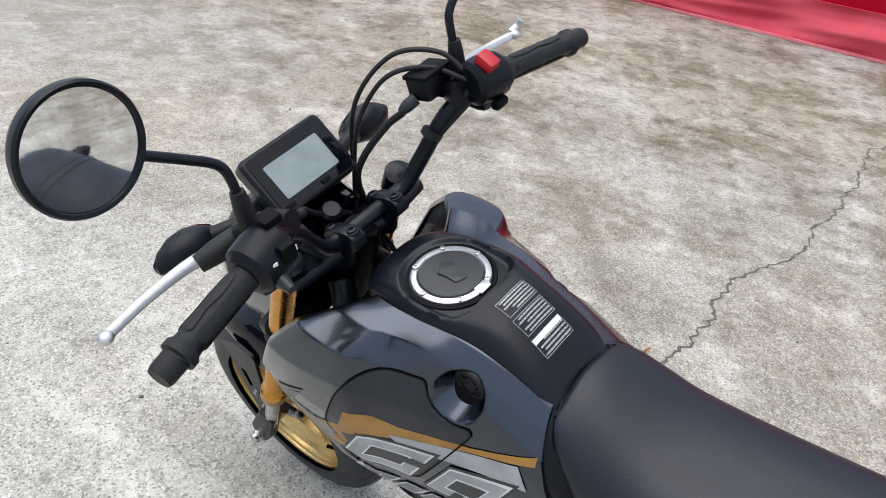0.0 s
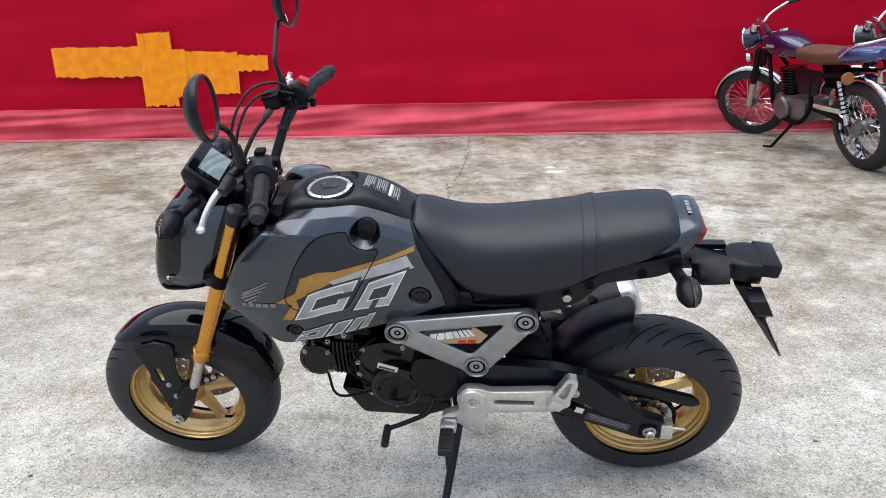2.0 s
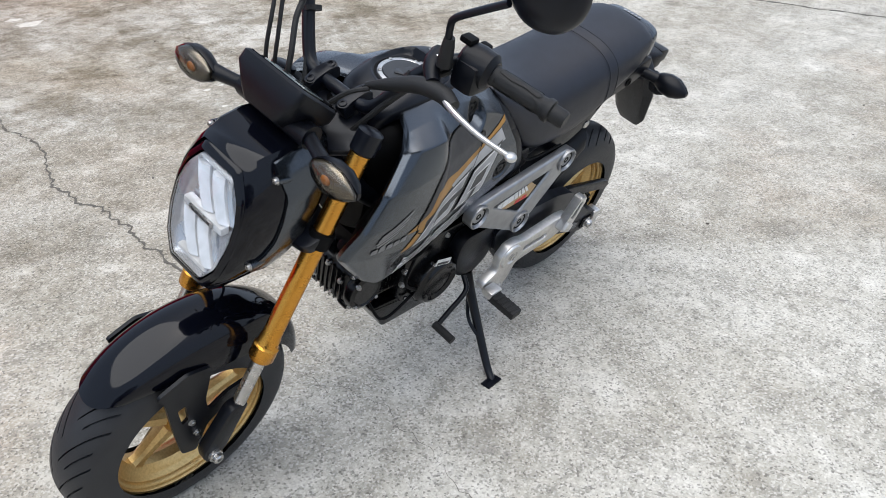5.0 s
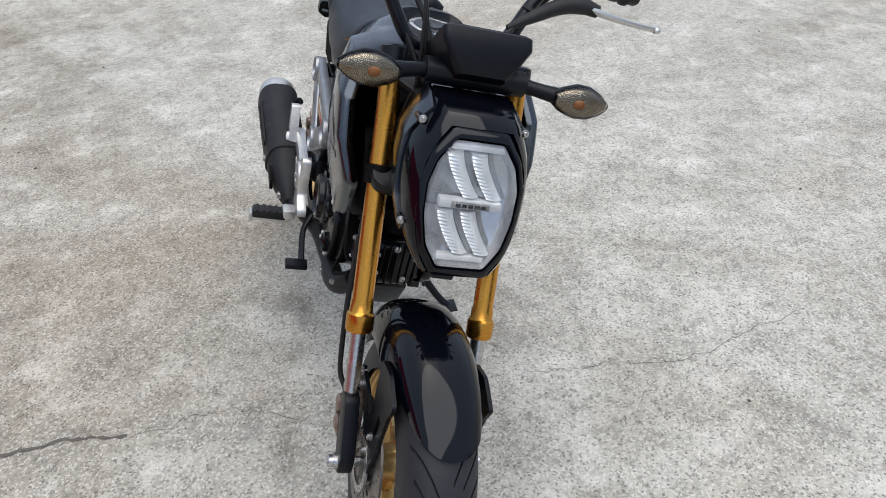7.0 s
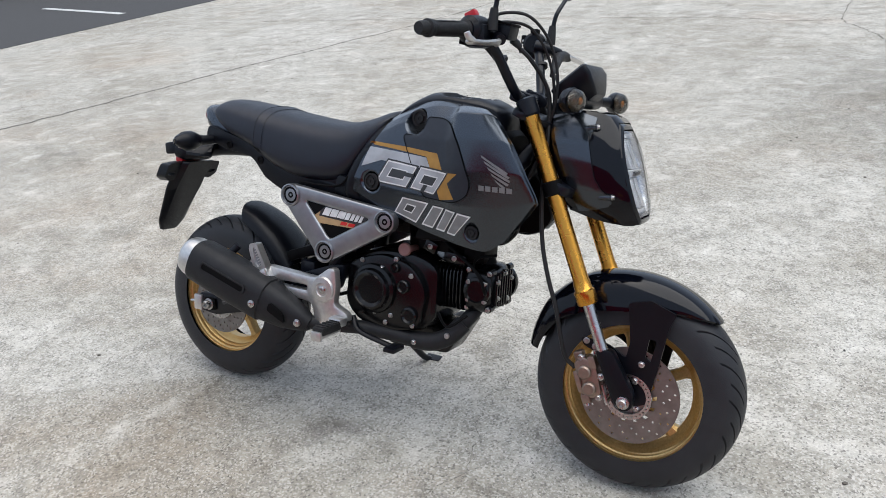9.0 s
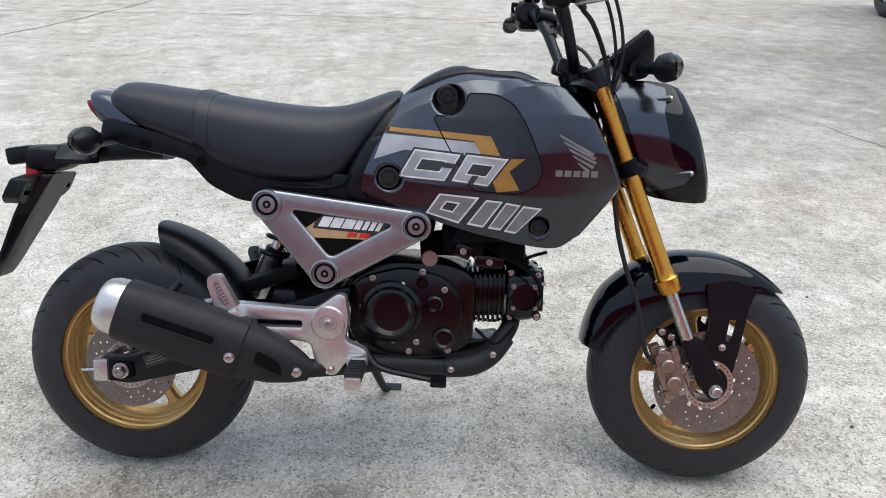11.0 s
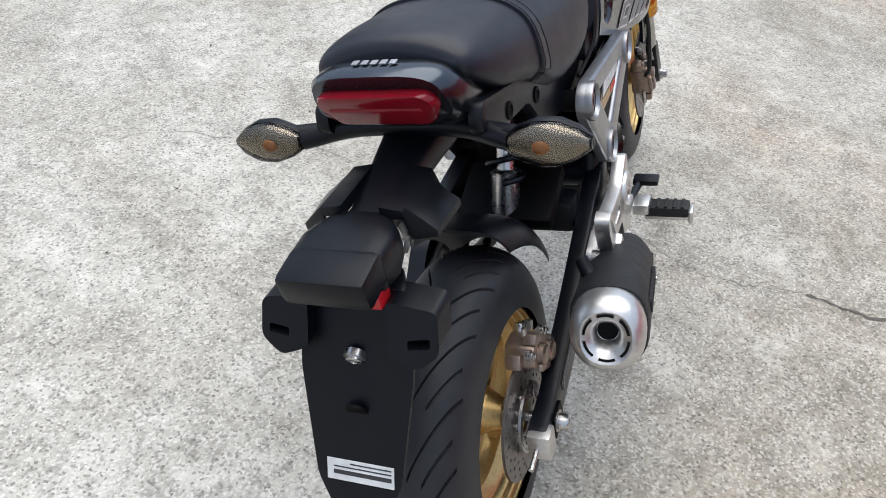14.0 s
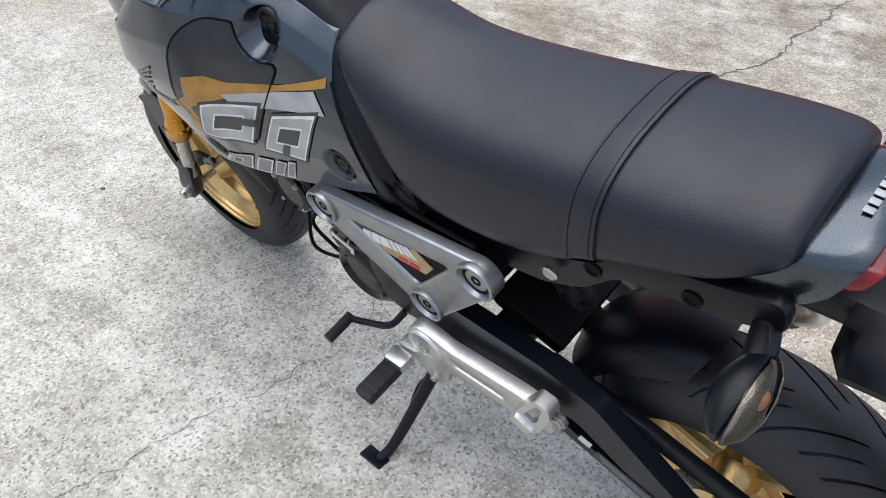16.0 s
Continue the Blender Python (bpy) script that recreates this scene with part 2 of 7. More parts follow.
M_CONCRETE = concrete_material()
M_ASPHALT = material("asphalt", (0.06, 0.06, 0.062), 0.9, color2=(0.045, 0.045, 0.046), scale=60, bump=0.8, bump_scale=120)
M_CRACK = material("crack_dirt", (0.12, 0.11, 0.095), 0.95, scale=50)
M_BANNER = material("red_vinyl_sheet", (0.48, 0.004, 0.024), 0.6, color2=(0.43, 0.0035, 0.021), scale=3, bump=0.3, bump_scale=12, spec=0.06)
M_SKIRT = material("pale_red_sheet", (0.72, 0.10, 0.13), 0.6, color2=(0.62, 0.065, 0.095), scale=4, bump=0.3, bump_scale=15, spec=0.15)
M_HEM = material("pale_hem", (0.80, 0.24, 0.27), 0.6, color2=(0.70, 0.16, 0.19), scale=6)
M_MORTAR = material("dried_mortar", (0.66, 0.64, 0.58), 0.9, scale=60, bump=0.6, bump_scale=200)
M_PEBBLE = material("grit", (0.20, 0.18, 0.15), 0.85, color2=(0.06, 0.055, 0.05), scale=30)
M_TAPE = material("orange_tape", (1.0, 0.36, 0.003), 0.35, color2=(0.95, 0.25, 0.002), scale=12, coat=0.2, bump=0.6, bump_scale=40, spec=0.25)
M_ROADLINE = material("road_paint", (0.6, 0.6, 0.58), 0.8, scale=20)
M_BROWN = material("brown_vinyl", (0.11, 0.045, 0.022), 0.5)
M_CAST = material("cast_grey_alloy", (0.20, 0.20, 0.20), 0.35, metal=0.8)
M_PURPLE = material("blue_purple_paint", (0.014, 0.010, 0.06), 0.2, metal=0.3, coat=1.0)
M_BLUE = material("blue_paint", (0.022, 0.045, 0.17), 0.25, coat=0.8)
M_DKGREY = material("dark_grey_paint", (0.05, 0.05, 0.055), 0.22, metal=0.3, coat=1.0)
M_CARPAINT = material("car_paint_black", (0.012, 0.012, 0.014), 0.15, coat=1.0)


# ---- mesh helpers ----
def V(*a):
    return Vector(a)


def empty(name, m=None):
    ob = new(name)
    if m is not None:
        ob.matrix_world = m
    return ob


def link_mesh(name, bm, mat, parent=None, label="", sharp=38):
    bmesh.ops.recalc_face_normals(bm, faces=bm.faces)
    lim = radians(sharp)
    for f in bm.faces:
        f.smooth = True
    for e in bm.edges:
        if len(e.link_faces) == 2 and e.calc_face_angle() > lim:
            e.smooth = False
    me = bpy.data.meshes.new(name)
    bm.to_mesh(me)
    bm.free()
    me.materials.append(mat)
    ob = new(name, me)
    ob.parent = parent
    if label:
        tagged(ob, label)
    return ob


part = link_mesh


def frame_to(axis):
    return V(0, 0, 1).rotation_difference(Vector(axis).normalized()).to_matrix().to_4x4()


def lathe(bm, profile, center, axis=(0, 1, 0), seg=32, closed=False, start=0.0, sweep=2 * math.pi):
    """Profile of (radius, height) turned about the axis through center."""
    m = Matrix.Translation(center) @ frame_to(axis)
    full = abs(sweep - 2 * math.pi) < 1e-6
    rings = []
    for i in range(seg if full else seg + 1):
        a = start + sweep * i / seg
        rings.append([bm.verts.new(m @ V(r * math.cos(a), r * math.sin(a), h)) for r, h in profile])
    count = len(rings)
    n = len(profile)
    for i in range(count if full else count - 1):
        p, q = rings[i], rings[(i + 1) % count]
        for j in range(n if closed else n - 1):
            k = (j + 1) % n
            bm.faces.new((p[j], q[j], q[k], p[k]))
    if not closed and full:
        for j, r in ((0, profile[0][0]), (n - 1, profile[-1][0])):
            if r > 1e-5:
                bm.faces.new([rg[j] for rg in rings])
    bmesh.ops.remove_doubles(bm, verts=bm.verts, dist=1e-6)
    return bm


def spline(points, n):
    """Catmull-Rom through the points, n steps a span."""
    p = [Vector(q) for q in points]
    p = [2 * p[0] - p[1]] + p + [2 * p[-1] - p[-2]]
    out = []
    for i in range(1, len(p) - 2):
        for k in range(n):
            t = k / n
            out.append(0.5 * ((2 * p[i]) + (p[i + 1] - p[i - 1]) * t + (2 * p[i - 1] - 5 * p[i] + 4 * p[i + 1] - p[i + 2]) * t * t
                              + (3 * p[i] - p[i - 1] - 3 * p[i + 1] + p[i + 2]) * t ** 3))
    out.append(p[-2].copy())
    return out


def tube(bm, points, r, seg=10, n=5, flat=1.0):
    """A round bar along a smooth line; r is a number or one for each point."""
    pts = spline(points, n) if n > 1 else [Vector(q) for q in points]
    if isinstance(r, (int, float)):
        rs = [r] * len(pts)
    else:
        rr = spline([V(x, 0, 0) for x in r], n) if n > 1 else [V(x, 0, 0) for x in r]
        rs = [x[0] for x in rr]
    side = None
    rings = []
    for i, p in enumerate(pts):
        d = (pts[min(i + 1, len(pts) - 1)] - pts[max(i - 1, 0)]).normalized()
        if side is None:
            side = d.orthogonal().normalized()
        side = (side - d * side.dot(d)).normalized()
        up = d.cross(side)
        rings.append([bm.verts.new(p + (side * math.cos(a) + up * math.sin(a) * flat) * rs[i]) for a in (2 * math.pi * k / seg for k in range(seg))])
    for a, b in zip(rings, rings[1:]):
        for k in range(seg):
            bm.faces.new((a[k], a[(k + 1) % seg], b[(k + 1) % seg], b[k]))
    bm.faces.new(rings[0])
    bm.faces.new(rings[-1])
    return bm


def loft(bm, rings, closed=True, caps=True):
    vs = [[bm.verts.new(p) for p in r] for r in rings]
    n = len(vs[0])
    for a, b in zip(vs, vs[1:]):
        for k in range(n if closed else n - 1):
            bm.faces.new((a[k], a[(k + 1) % n], b[(k + 1) % n], b[k]))
    if closed and caps:
        bm.faces.new(vs[0])
        bm.faces.new(vs[-1])
    return bm


def oval(x, zc, w, h, e=2.6, taper=0.0, n=24, yc=0.0, shear=0.0):
    """A rounded cross-section at x: half width w, half height h."""
    out = []
    for k in range(n):
        a = 2 * math.pi * k / n
        c, s = math.cos(a), math.sin(a)
        yy, zz = math.copysign(abs(c) ** (2 / e), c), math.copysign(abs(s) ** (2 / e), s)
        out.append(V(x + shear * zz * h, yc + w * yy * (1 - taper * zz), zc + h * zz))
    return out


def rounded(poly, r, n=4):
    """The polygon with its corners rounded; r is a number or one for each corner."""
    pts = [Vector((*p, 0)) if len(p) == 2 else Vector(p) for p in poly]
    out = []
    for i, p in enumerate(pts):
        rad = r if isinstance(r, (int, float)) else r[i]
        a, b = pts[i - 1] - p, pts[(i + 1) % len(pts)] - p
        d = min(rad, a.length * 0.45, b.length * 0.45)
        pa, pb = p + a.normalized() * d, p + b.normalized() * d
        for k in range(n + 1):
            t = k / n
            out.append(((1 - t) ** 2 * pa + 2 * t * (1 - t) * p + t * t * pb)[:2])
    return out


def circle(x, z, r, n=20):
    return [(x + r * math.cos(2 * math.pi * k / n), z + r * math.sin(2 * math.pi * k / n)) for k in range(n)]


def fill(bm, outline, holes=()):
    """Flat faces in the plane of x and z."""
    edges = []
    for loop in (outline, *holes):
        vs = [bm.verts.new((p[0], 0, p[1])) for p in loop]
        edges += [bm.edges.new((vs[i - 1], vs[i])) for i in range(len(vs))]
    if holes:
        bmesh.ops.triangle_fill(bm, use_beauty=True, edges=edges)
    else:
        bm.faces.new([e.verts[0] for e in edges])
    return bm


def plate(outline, y0, y1, holes=(), bevel=0.0, m=None):
    """A slab of the outline in x and z from y0 to y1."""
    bm = bmesh.new()
    fill(bm, outline, holes)
    rim = [e for e in bm.edges if len(e.link_faces) == 1]
    geo = bmesh.ops.extrude_face_region(bm, geom=list(bm.faces))
    up = {v for v in geo["geom"] if isinstance(v, bmesh.types.BMVert)}
    for v in bm.verts:
        v.co.y = y1 if v in up else y0
    # close the start side: the region is moved, so rebuild it when missing
    bmesh.ops.recalc_face_normals(bm, faces=bm.faces)
    if bevel:
        es = [e for e in bm.edges if len(e.link_faces) == 2 and e.calc_face_angle() > radians(60)
              and abs(e.verts[0].co.y - e.verts[1].co.y) < 1e-6]
        bmesh.ops.bevel(bm, geom=es, offset=bevel, segments=2, profile=0.6, affect="EDGES")
    if m is not None:
        bmesh.ops.transform(bm, matrix=m, verts=bm.verts)
    return bm


def box(bm, center, size, bevel=0.004, m=None, segs=2):
    tmp = bmesh.new()
    bmesh.ops.create_cube(tmp, size=1, matrix=Matrix.Diagonal((*size, 1)))
    if bevel:
        bmesh.ops.bevel(tmp, geom=list(tmp.edges), offset=bevel, segments=segs, profile=0.6, affect="EDGES")
    bmesh.ops.transform(tmp, matrix=Matrix.Translation(center) @ (m or Matrix()), verts=tmp.verts)
    me = bpy.data.meshes.new("tmp")
    tmp.to_mesh(me)
    tmp.free()
    bm.from_mesh(me)
    bpy.data.meshes.remove(me)
    return bm


def bolt(parent, center, axis=(0, 1, 0), r=0.007, h=0.006, mat=None, name="bolt"):
    bm = bmesh.new()
    lathe(bm, [(0, -0.006), (r * 1.35, -0.006), (r * 1.35, 0.0015), (r * 1.2, 0.002), (r, 0.002), (r, h * 0.8), (r * 0.8, h), (r * 0.45, h), (r * 0.4, h * 0.6), (0, h * 0.6)], center, axis, 12)
    return part(name, bm, mat or M_STEEL, parent)


def tree_of(ob):
    bm = bmesh.new()
    bm.from_mesh(ob.data)
    t = BVHTree.FromBMesh(bm)
    bm.free()
    return t


def drape(outline, tree, side, off=0.0012, step=0.02, thick=0.0, holes=(), up=False):
    """A flat outline in x and z (or x and y, from above) laid on a surface; side is +1 or -1 for the face looked at."""
    bm = bmesh.new()
    fill(bm, outline, holes)
    for ax, k in ((0, V(1, 0, 0)), (2, V(0, 0, 1))):
        lo, hi = min(v.co[ax] for v in bm.verts), max(v.co[ax] for v in bm.verts)
        c = lo + step
        while c < hi - 1e-4:
            bmesh.ops.bisect_plane(bm, geom=list(bm.verts) + list(bm.edges) + list(bm.faces), plane_co=k * c, plane_no=k)
            c += step
    last = 0.0
    for v in bm.verts:
        if up:
            hit = tree.ray_cast(V(v.co.x, v.co.z, 3), V(0, 0, -1))
            v.co = hit[0] + V(0, 0, off) if hit[0] else V(v.co.x, v.co.z, last)
            last = v.co.z
        else:
            hit = tree.ray_cast(V(v.co.x, side * 2, v.co.z), V(0, -side, 0))
            v.co.y = hit[0].y + side * off if hit[0] else last
            last = v.co.y
    if thick:
        geo = bmesh.ops.extrude_face_region(bm, geom=list(bm.faces))
        for v in geo["geom"]:
            if isinstance(v, bmesh.types.BMVert):
                v.co += V(0, 0, thick) if up else V(0, side * thick, 0)
    return bm


# ---- the lot ----
def ground_sheet():
    bm = bmesh.new()
    xs = [-300, -60, -25, -12, -6, -3, -1, 1, 3, 6, 12, 25, 60, 300]
    grid = [[bm.verts.new((x, y, 0)) for y in xs] for x in xs]
    for i in range(len(xs) - 1):
        for j in range(len(xs) - 1):
            bm.faces.new((grid[i][j], grid[i + 1][j], grid[i + 1][j + 1], grid[i][j + 1]))
    return tagged(link_mesh("ground", bm, M_CONCRETE), "weathered speckled concrete yard with cracks and stains", "ground", kind="structure")


ground_sheet()


def crack(points, width, seed, name="ground_crack"):
    """A jagged dark seam lying in the concrete."""
    rnd = random.Random(seed)
    pts = spline([V(*p, 0) for p in points], 26)
    walk_off = 0.0
    bm = bmesh.new()
    rows = []
    for i, p in enumerate(pts):
        d = (pts[min(i + 1, len(pts) - 1)] - pts[max(i - 1, 0)]).normalized()
        n = V(-d.y, d.x, 0)
        walk_off = walk_off * 0.86 + rnd.uniform(-1, 1) * 0.011
        c = p + n * walk_off
        w = width * rnd.uniform(0.25, 1.0)
        rows.append((bm.verts.new(c + n * w + V(0, 0, 0.0015)), bm.verts.new(c - n * w + V(0, 0, 0.0015))))
    for a, b in zip(rows, rows[1:]):
        bm.faces.new((a[0], a[1], b[1], b[0]))
    return tagged(link_mesh(name, bm, M_CRACK), "thin jagged crack in the concrete filled with dirt", "crack", kind="structure")


crack([(0.87, -4.85), (0.86, -4.6), (0.835, -4.1), (0.80, -3.4), (0.885, -3.05), (0.81, -2.57), (0.80, -2.2), (0.81, -1.75), (0.88, -1.37), (0.83, -1.06), (0.845, -0.8), (0.86, -0.46)], 0.0065, 1)
crack([(0.86, -0.46), (0.83, -0.30), (0.852, -0.1), (0.80, 0.3), (0.86, 0.7), (0.80, 1.2)], 0.0010, 2)
crack([(-3.3, -2.5), (-3.46, -0.84), (-3.68, -0.08), (-3.86, 0.7), (-3.90, 1.15), (-3.83, 1.47), (-3.73, 1.86), (-3.64, 2.29), (-3.56, 2.77), (-3.34, 3.86), (-3.10, 4.8), (-2.76, 6.4), (-2.6, 8.5)], 0.016, 3)
crack([(1.2, 8.5), (1.2, 7.5), (1.2, 6.4), (1.34, 5.89), (1.55, 5.4), (1.82, 4.9), (2.02, 4.46), (2.36, 4.2)], 0.006, 4)
crack([(1.2, 6.3), (0.78, 6.17), (0.05, 6.3), (-2.8, 6.2), (-5.4, 5.9), (-7.0, 5.45)], 0.008, 5)
crack([(2.7, 2.9), (2.98, 2.27), (3.05, 2.12), (3.06, 1.83), (3.2, 1.1)], 0.0045, 6)
crack([(1.55, 5.4), (1.72, 4.6), (1.81, 4.14), (1.95, 3.7)], 0.003, 7)

# loose grit and dried mortar on the concrete
rnd = random.Random(11)
bm = bmesh.new()
for i in range(260):
    a, d = rnd.uniform(0, 6.283), 0.8 + 5.2 * rnd.random() ** 0.7
    x, y, r = 0.6 + d * math.cos(a), d * math.sin(a), rnd.uniform(0.002, 0.006)
    if y < -4.9:
        continue
    bmesh.ops.create_icosphere(bm, subdivisions=1, radius=r, matrix=Matrix.Translation((x, y, r * 0.4)) @ Matrix.Rotation(a * 3, 4, "Z") @ Matrix.Diagonal((1.3, 0.9, 0.7, 1)))
tagged(link_mesh("grit", bm, M_PEBBLE), "loose dark grit scattered over the concrete", "grit", kind="stuff")
SPLASH = [(.04, -1.66, .018), (-.01, -1.88, .020), (-.09, -1.89, .016), (-.17, -1.91, .022), (.16, -3.46, .085), (.19, -3.60, .05), (-.30, -1.95, .014), (-1.1, -4.1, .045)]
bm = bmesh.new()
for x, y, r in SPLASH:
    n = 14
    ring = [bm.verts.new((x + r * rnd.uniform(0.5, 1.25) * math.cos(k * 6.283 / n), y + 0.6 * r * rnd.uniform(0.5, 1.25) * math.sin(k * 6.283 / n), 0.0012)) for k in range(n)]
    mid = bm.verts.new((x, y, 0.004))
    for k in range(n):
        bm.faces.new((ring[k], ring[(k + 1) % n], mid))
tagged(link_mesh("mortar_splash", bm, M_MORTAR), "pale dried mortar splashes on the concrete", "mortar", kind="stuff")

bm = bmesh.new()
box(bm, (-33.95, 12, -0.045), (52, 160, 0.1), 0.004, Matrix.Rotation(radians(3), 4, "Z"))
tagged(link_mesh("road", bm, M_ASPHALT), "dark grey asphalt roadway beside the concrete yard", "road", kind="structure")
bm = bmesh.new()
box(bm, (-9.6, 6.72, 0.0072), (2.6, 0.11, 0.003), 0, Matrix.Rotation(radians(-11), 4, "Z"))
tagged(link_mesh("road_marking", bm, M_ROADLINE), "worn white painted line on the asphalt", "road marking", kind="structure")

# ---- red sheet wall ----
WALL = pose(0, -4.93, 0, 0, 0, 3.2)


def banner(z0, z1, folds, mat, name, label, y, x0=-3.05, x1=9.0):
    bm = bmesh.new()
    nx, nz = 170, 30
    grid = []
    for i in range(nx + 1):
        x = x0 + (x1 - x0) * i / nx
        col = []
        for k in range(nz + 1):
            z = z0 + (z1 - z0) * k / nz
            d = folds * (noise.noise(V(x * 0.9, z * 5.0 + 0.3 * x, 3.1)) + 0.7 * noise.noise(V(x * 1.3, z * 17.0 + 0.9 * x, 7.7)))
            col.append(bm.verts.new((x, y + d, z)))
        grid.append(col)
    for i in range(nx):
        for k in range(nz):
            bm.faces.new((grid[i][k], grid[i + 1][k], grid[i + 1][k + 1], grid[i][k + 1]))
    geo = bmesh.ops.extrude_face_region(bm, geom=list(bm.faces))
    for v in geo["geom"]:
        if isinstance(v, bmesh.types.BMVert):
            v.co.y -= 0.02
    ob = link_mesh(name, bm, mat)
    ob.matrix_world = WALL
    return tagged(ob, label, "banner wall", kind="structure")


banner(0.27, 1.85, 0.012, M_BANNER, "wall_south", "tall taut crimson vinyl sheet wall along the yard", -0.03)
banner(0.004, 0.288, 0.060, M_SKIRT, "wall_skirt", "paler red creased sheet hanging along the wall's foot", 0.015)
banner(0.003, 0.020, 0.018, M_HEM, "wall_hem", "pale sewn hem along the lower edge of the sheet", 0.045)
bm = bmesh.new()
tube(bm, [(-3.12, -0.06, 0), (-3.12, -0.06, 1.95)], 0.035, 16, 1)
box(bm, (-3.12, -0.06, 0.006), (0.16, 0.16, 0.012), 0.002)
pole = link_mesh("wall_post", bm, M_STEEL)
pole.matrix_world = WALL
tagged(pole, "round galvanised steel post at the end of the red sheet", "post", kind="structure")


def tape_patch():
    root = empty("tape_patch", WALL)
    tagged(root, "crossed strips of orange packing tape on the red sheet", "tape")
    strips = [((3.66, 0.565, 4.56, 0.825), 0.006), ((2.90, 0.405, 3.60, 0.765), 0.03), ((3.47, 0.31, 3.775, 0.945), -0.02),
              ((2.63, 0.60, 3.05, 0.735), 0.0), ((3.36, 0.39, 3.56, 0.80), -0.03)]
    for n, ((x0, z0, x1, z1), tilt) in enumerate(strips):
        rnd = random.Random(n)
        bm = bmesh.new()
        top, bot = [], []
        for i in range(25):
            x = x0 + (x1 - x0) * i / 24
            z = tilt * (x - x0)
            top.append((x + rnd.uniform(-0.006, 0.006), z1 + z + rnd.uniform(-0.007, 0.007)))
            bot.append((x + rnd.uniform(-0.006, 0.006), z0 + z + rnd.uniform(-0.012, 0.012)))
        y = 0.006 + 0.002 * n
        a = [bm.verts.new((p[0], y + rnd.uniform(-0.0012, 0.003), p[1])) for p in top]
        b = [bm.verts.new((p[0], y + rnd.uniform(-0.0012, 0.003), p[1])) for p in bot]
        for i in range(24):
            bm.faces.new((a[i], a[i + 1], b[i + 1], b[i]))
        part("strip", bm, M_TAPE, root)


tape_patch()

# ---- the small motorcycle ----
LEAN = Matrix.Rotation(radians(-15.53), 4, "X")
bike = empty("motorcycle", pose(0.037, 0.0320, 0.0015, 0, 0, 0.9) @ LEAN)
tagged(bike, "small black and grey motorcycle with gold wheels on its stand", "motorcycle")


# wheels
def tyre_mesh(R, w, rim, c, sign, seed):
    """Tyre with moulded slanting grooves."""
    prof = []
    for k in range(81):
        a = math.pi * (k / 80)
        y = -math.cos(a) * w / 2
        r = rim + (R - rim) * (math.sin(a) ** 0.62)
        prof.append((r, y))
    # columns follow the grooves, so that their walls stay clean
    pitch = 2 * math.pi / 16
    slots = [(0.0, None), (0.010, "a"), (0.070, "a"), (0.080, None), (0.16, None), (0.24, None), (0.32, None), (0.41, None),
             (0.50, None), (0.510, "b"), (0.570, "b"), (0.580, None), (0.66, None), (0.74, None), (0.82, None), (0.91, None)]
    bm = bmesh.new()
    rings = []
    for i in range(16):
        for ph, groove in slots:
            ring = []
            for r, y in prof:
                u = abs(y) / (w / 2)
                long_one = (groove == "a") == (y < 0)
                d = 0.0
                if groove and (0.08 if long_one else 0.36) < u < (0.86 if long_one else 0.80):
                    d = 0.006 if long_one else 0.005
                th = (i + ph) * pitch + sign * 0.58 * u ** 0.8
                rr = r - d
                ring.append(bm.verts.new((c[0] + rr * math.cos(th), c[1] + y, c[2] + rr * math.sin(th))))
            rings.append(ring)
    seg = len(rings)
    n = len(prof)
    for i in range(seg):
        p, q = rings[i], rings[(i + 1) % seg]
        for j in range(n - 1):
            bm.faces.new((p[j], q[j], q[j + 1], p[j + 1]))
    return bm


def drilled_disc(c, y, r_in, r_out, th, count):
    """A brake disc with three slanting rows of drilled holes."""
    holes = [circle(0, 0, r_in, 48)]
    for k in range(count):
        for row, f in enumerate((0.22, 0.5, 0.78)):
            a = 2 * math.pi * (k + 0.33 * row) / count
            r = r_in + (r_out - r_in) * f
            holes.append([(r * math.cos(a) + 0.0028 * math.cos(q), r * math.sin(a) + 0.0028 * math.sin(q)) for q in (i * math.pi / 4 for i in range(8))])
    return plate(circle(0, 0, r_out, 72), y - th / 2, y + th / 2, holes, m=Matrix.Translation((c[0], 0, c[2])))


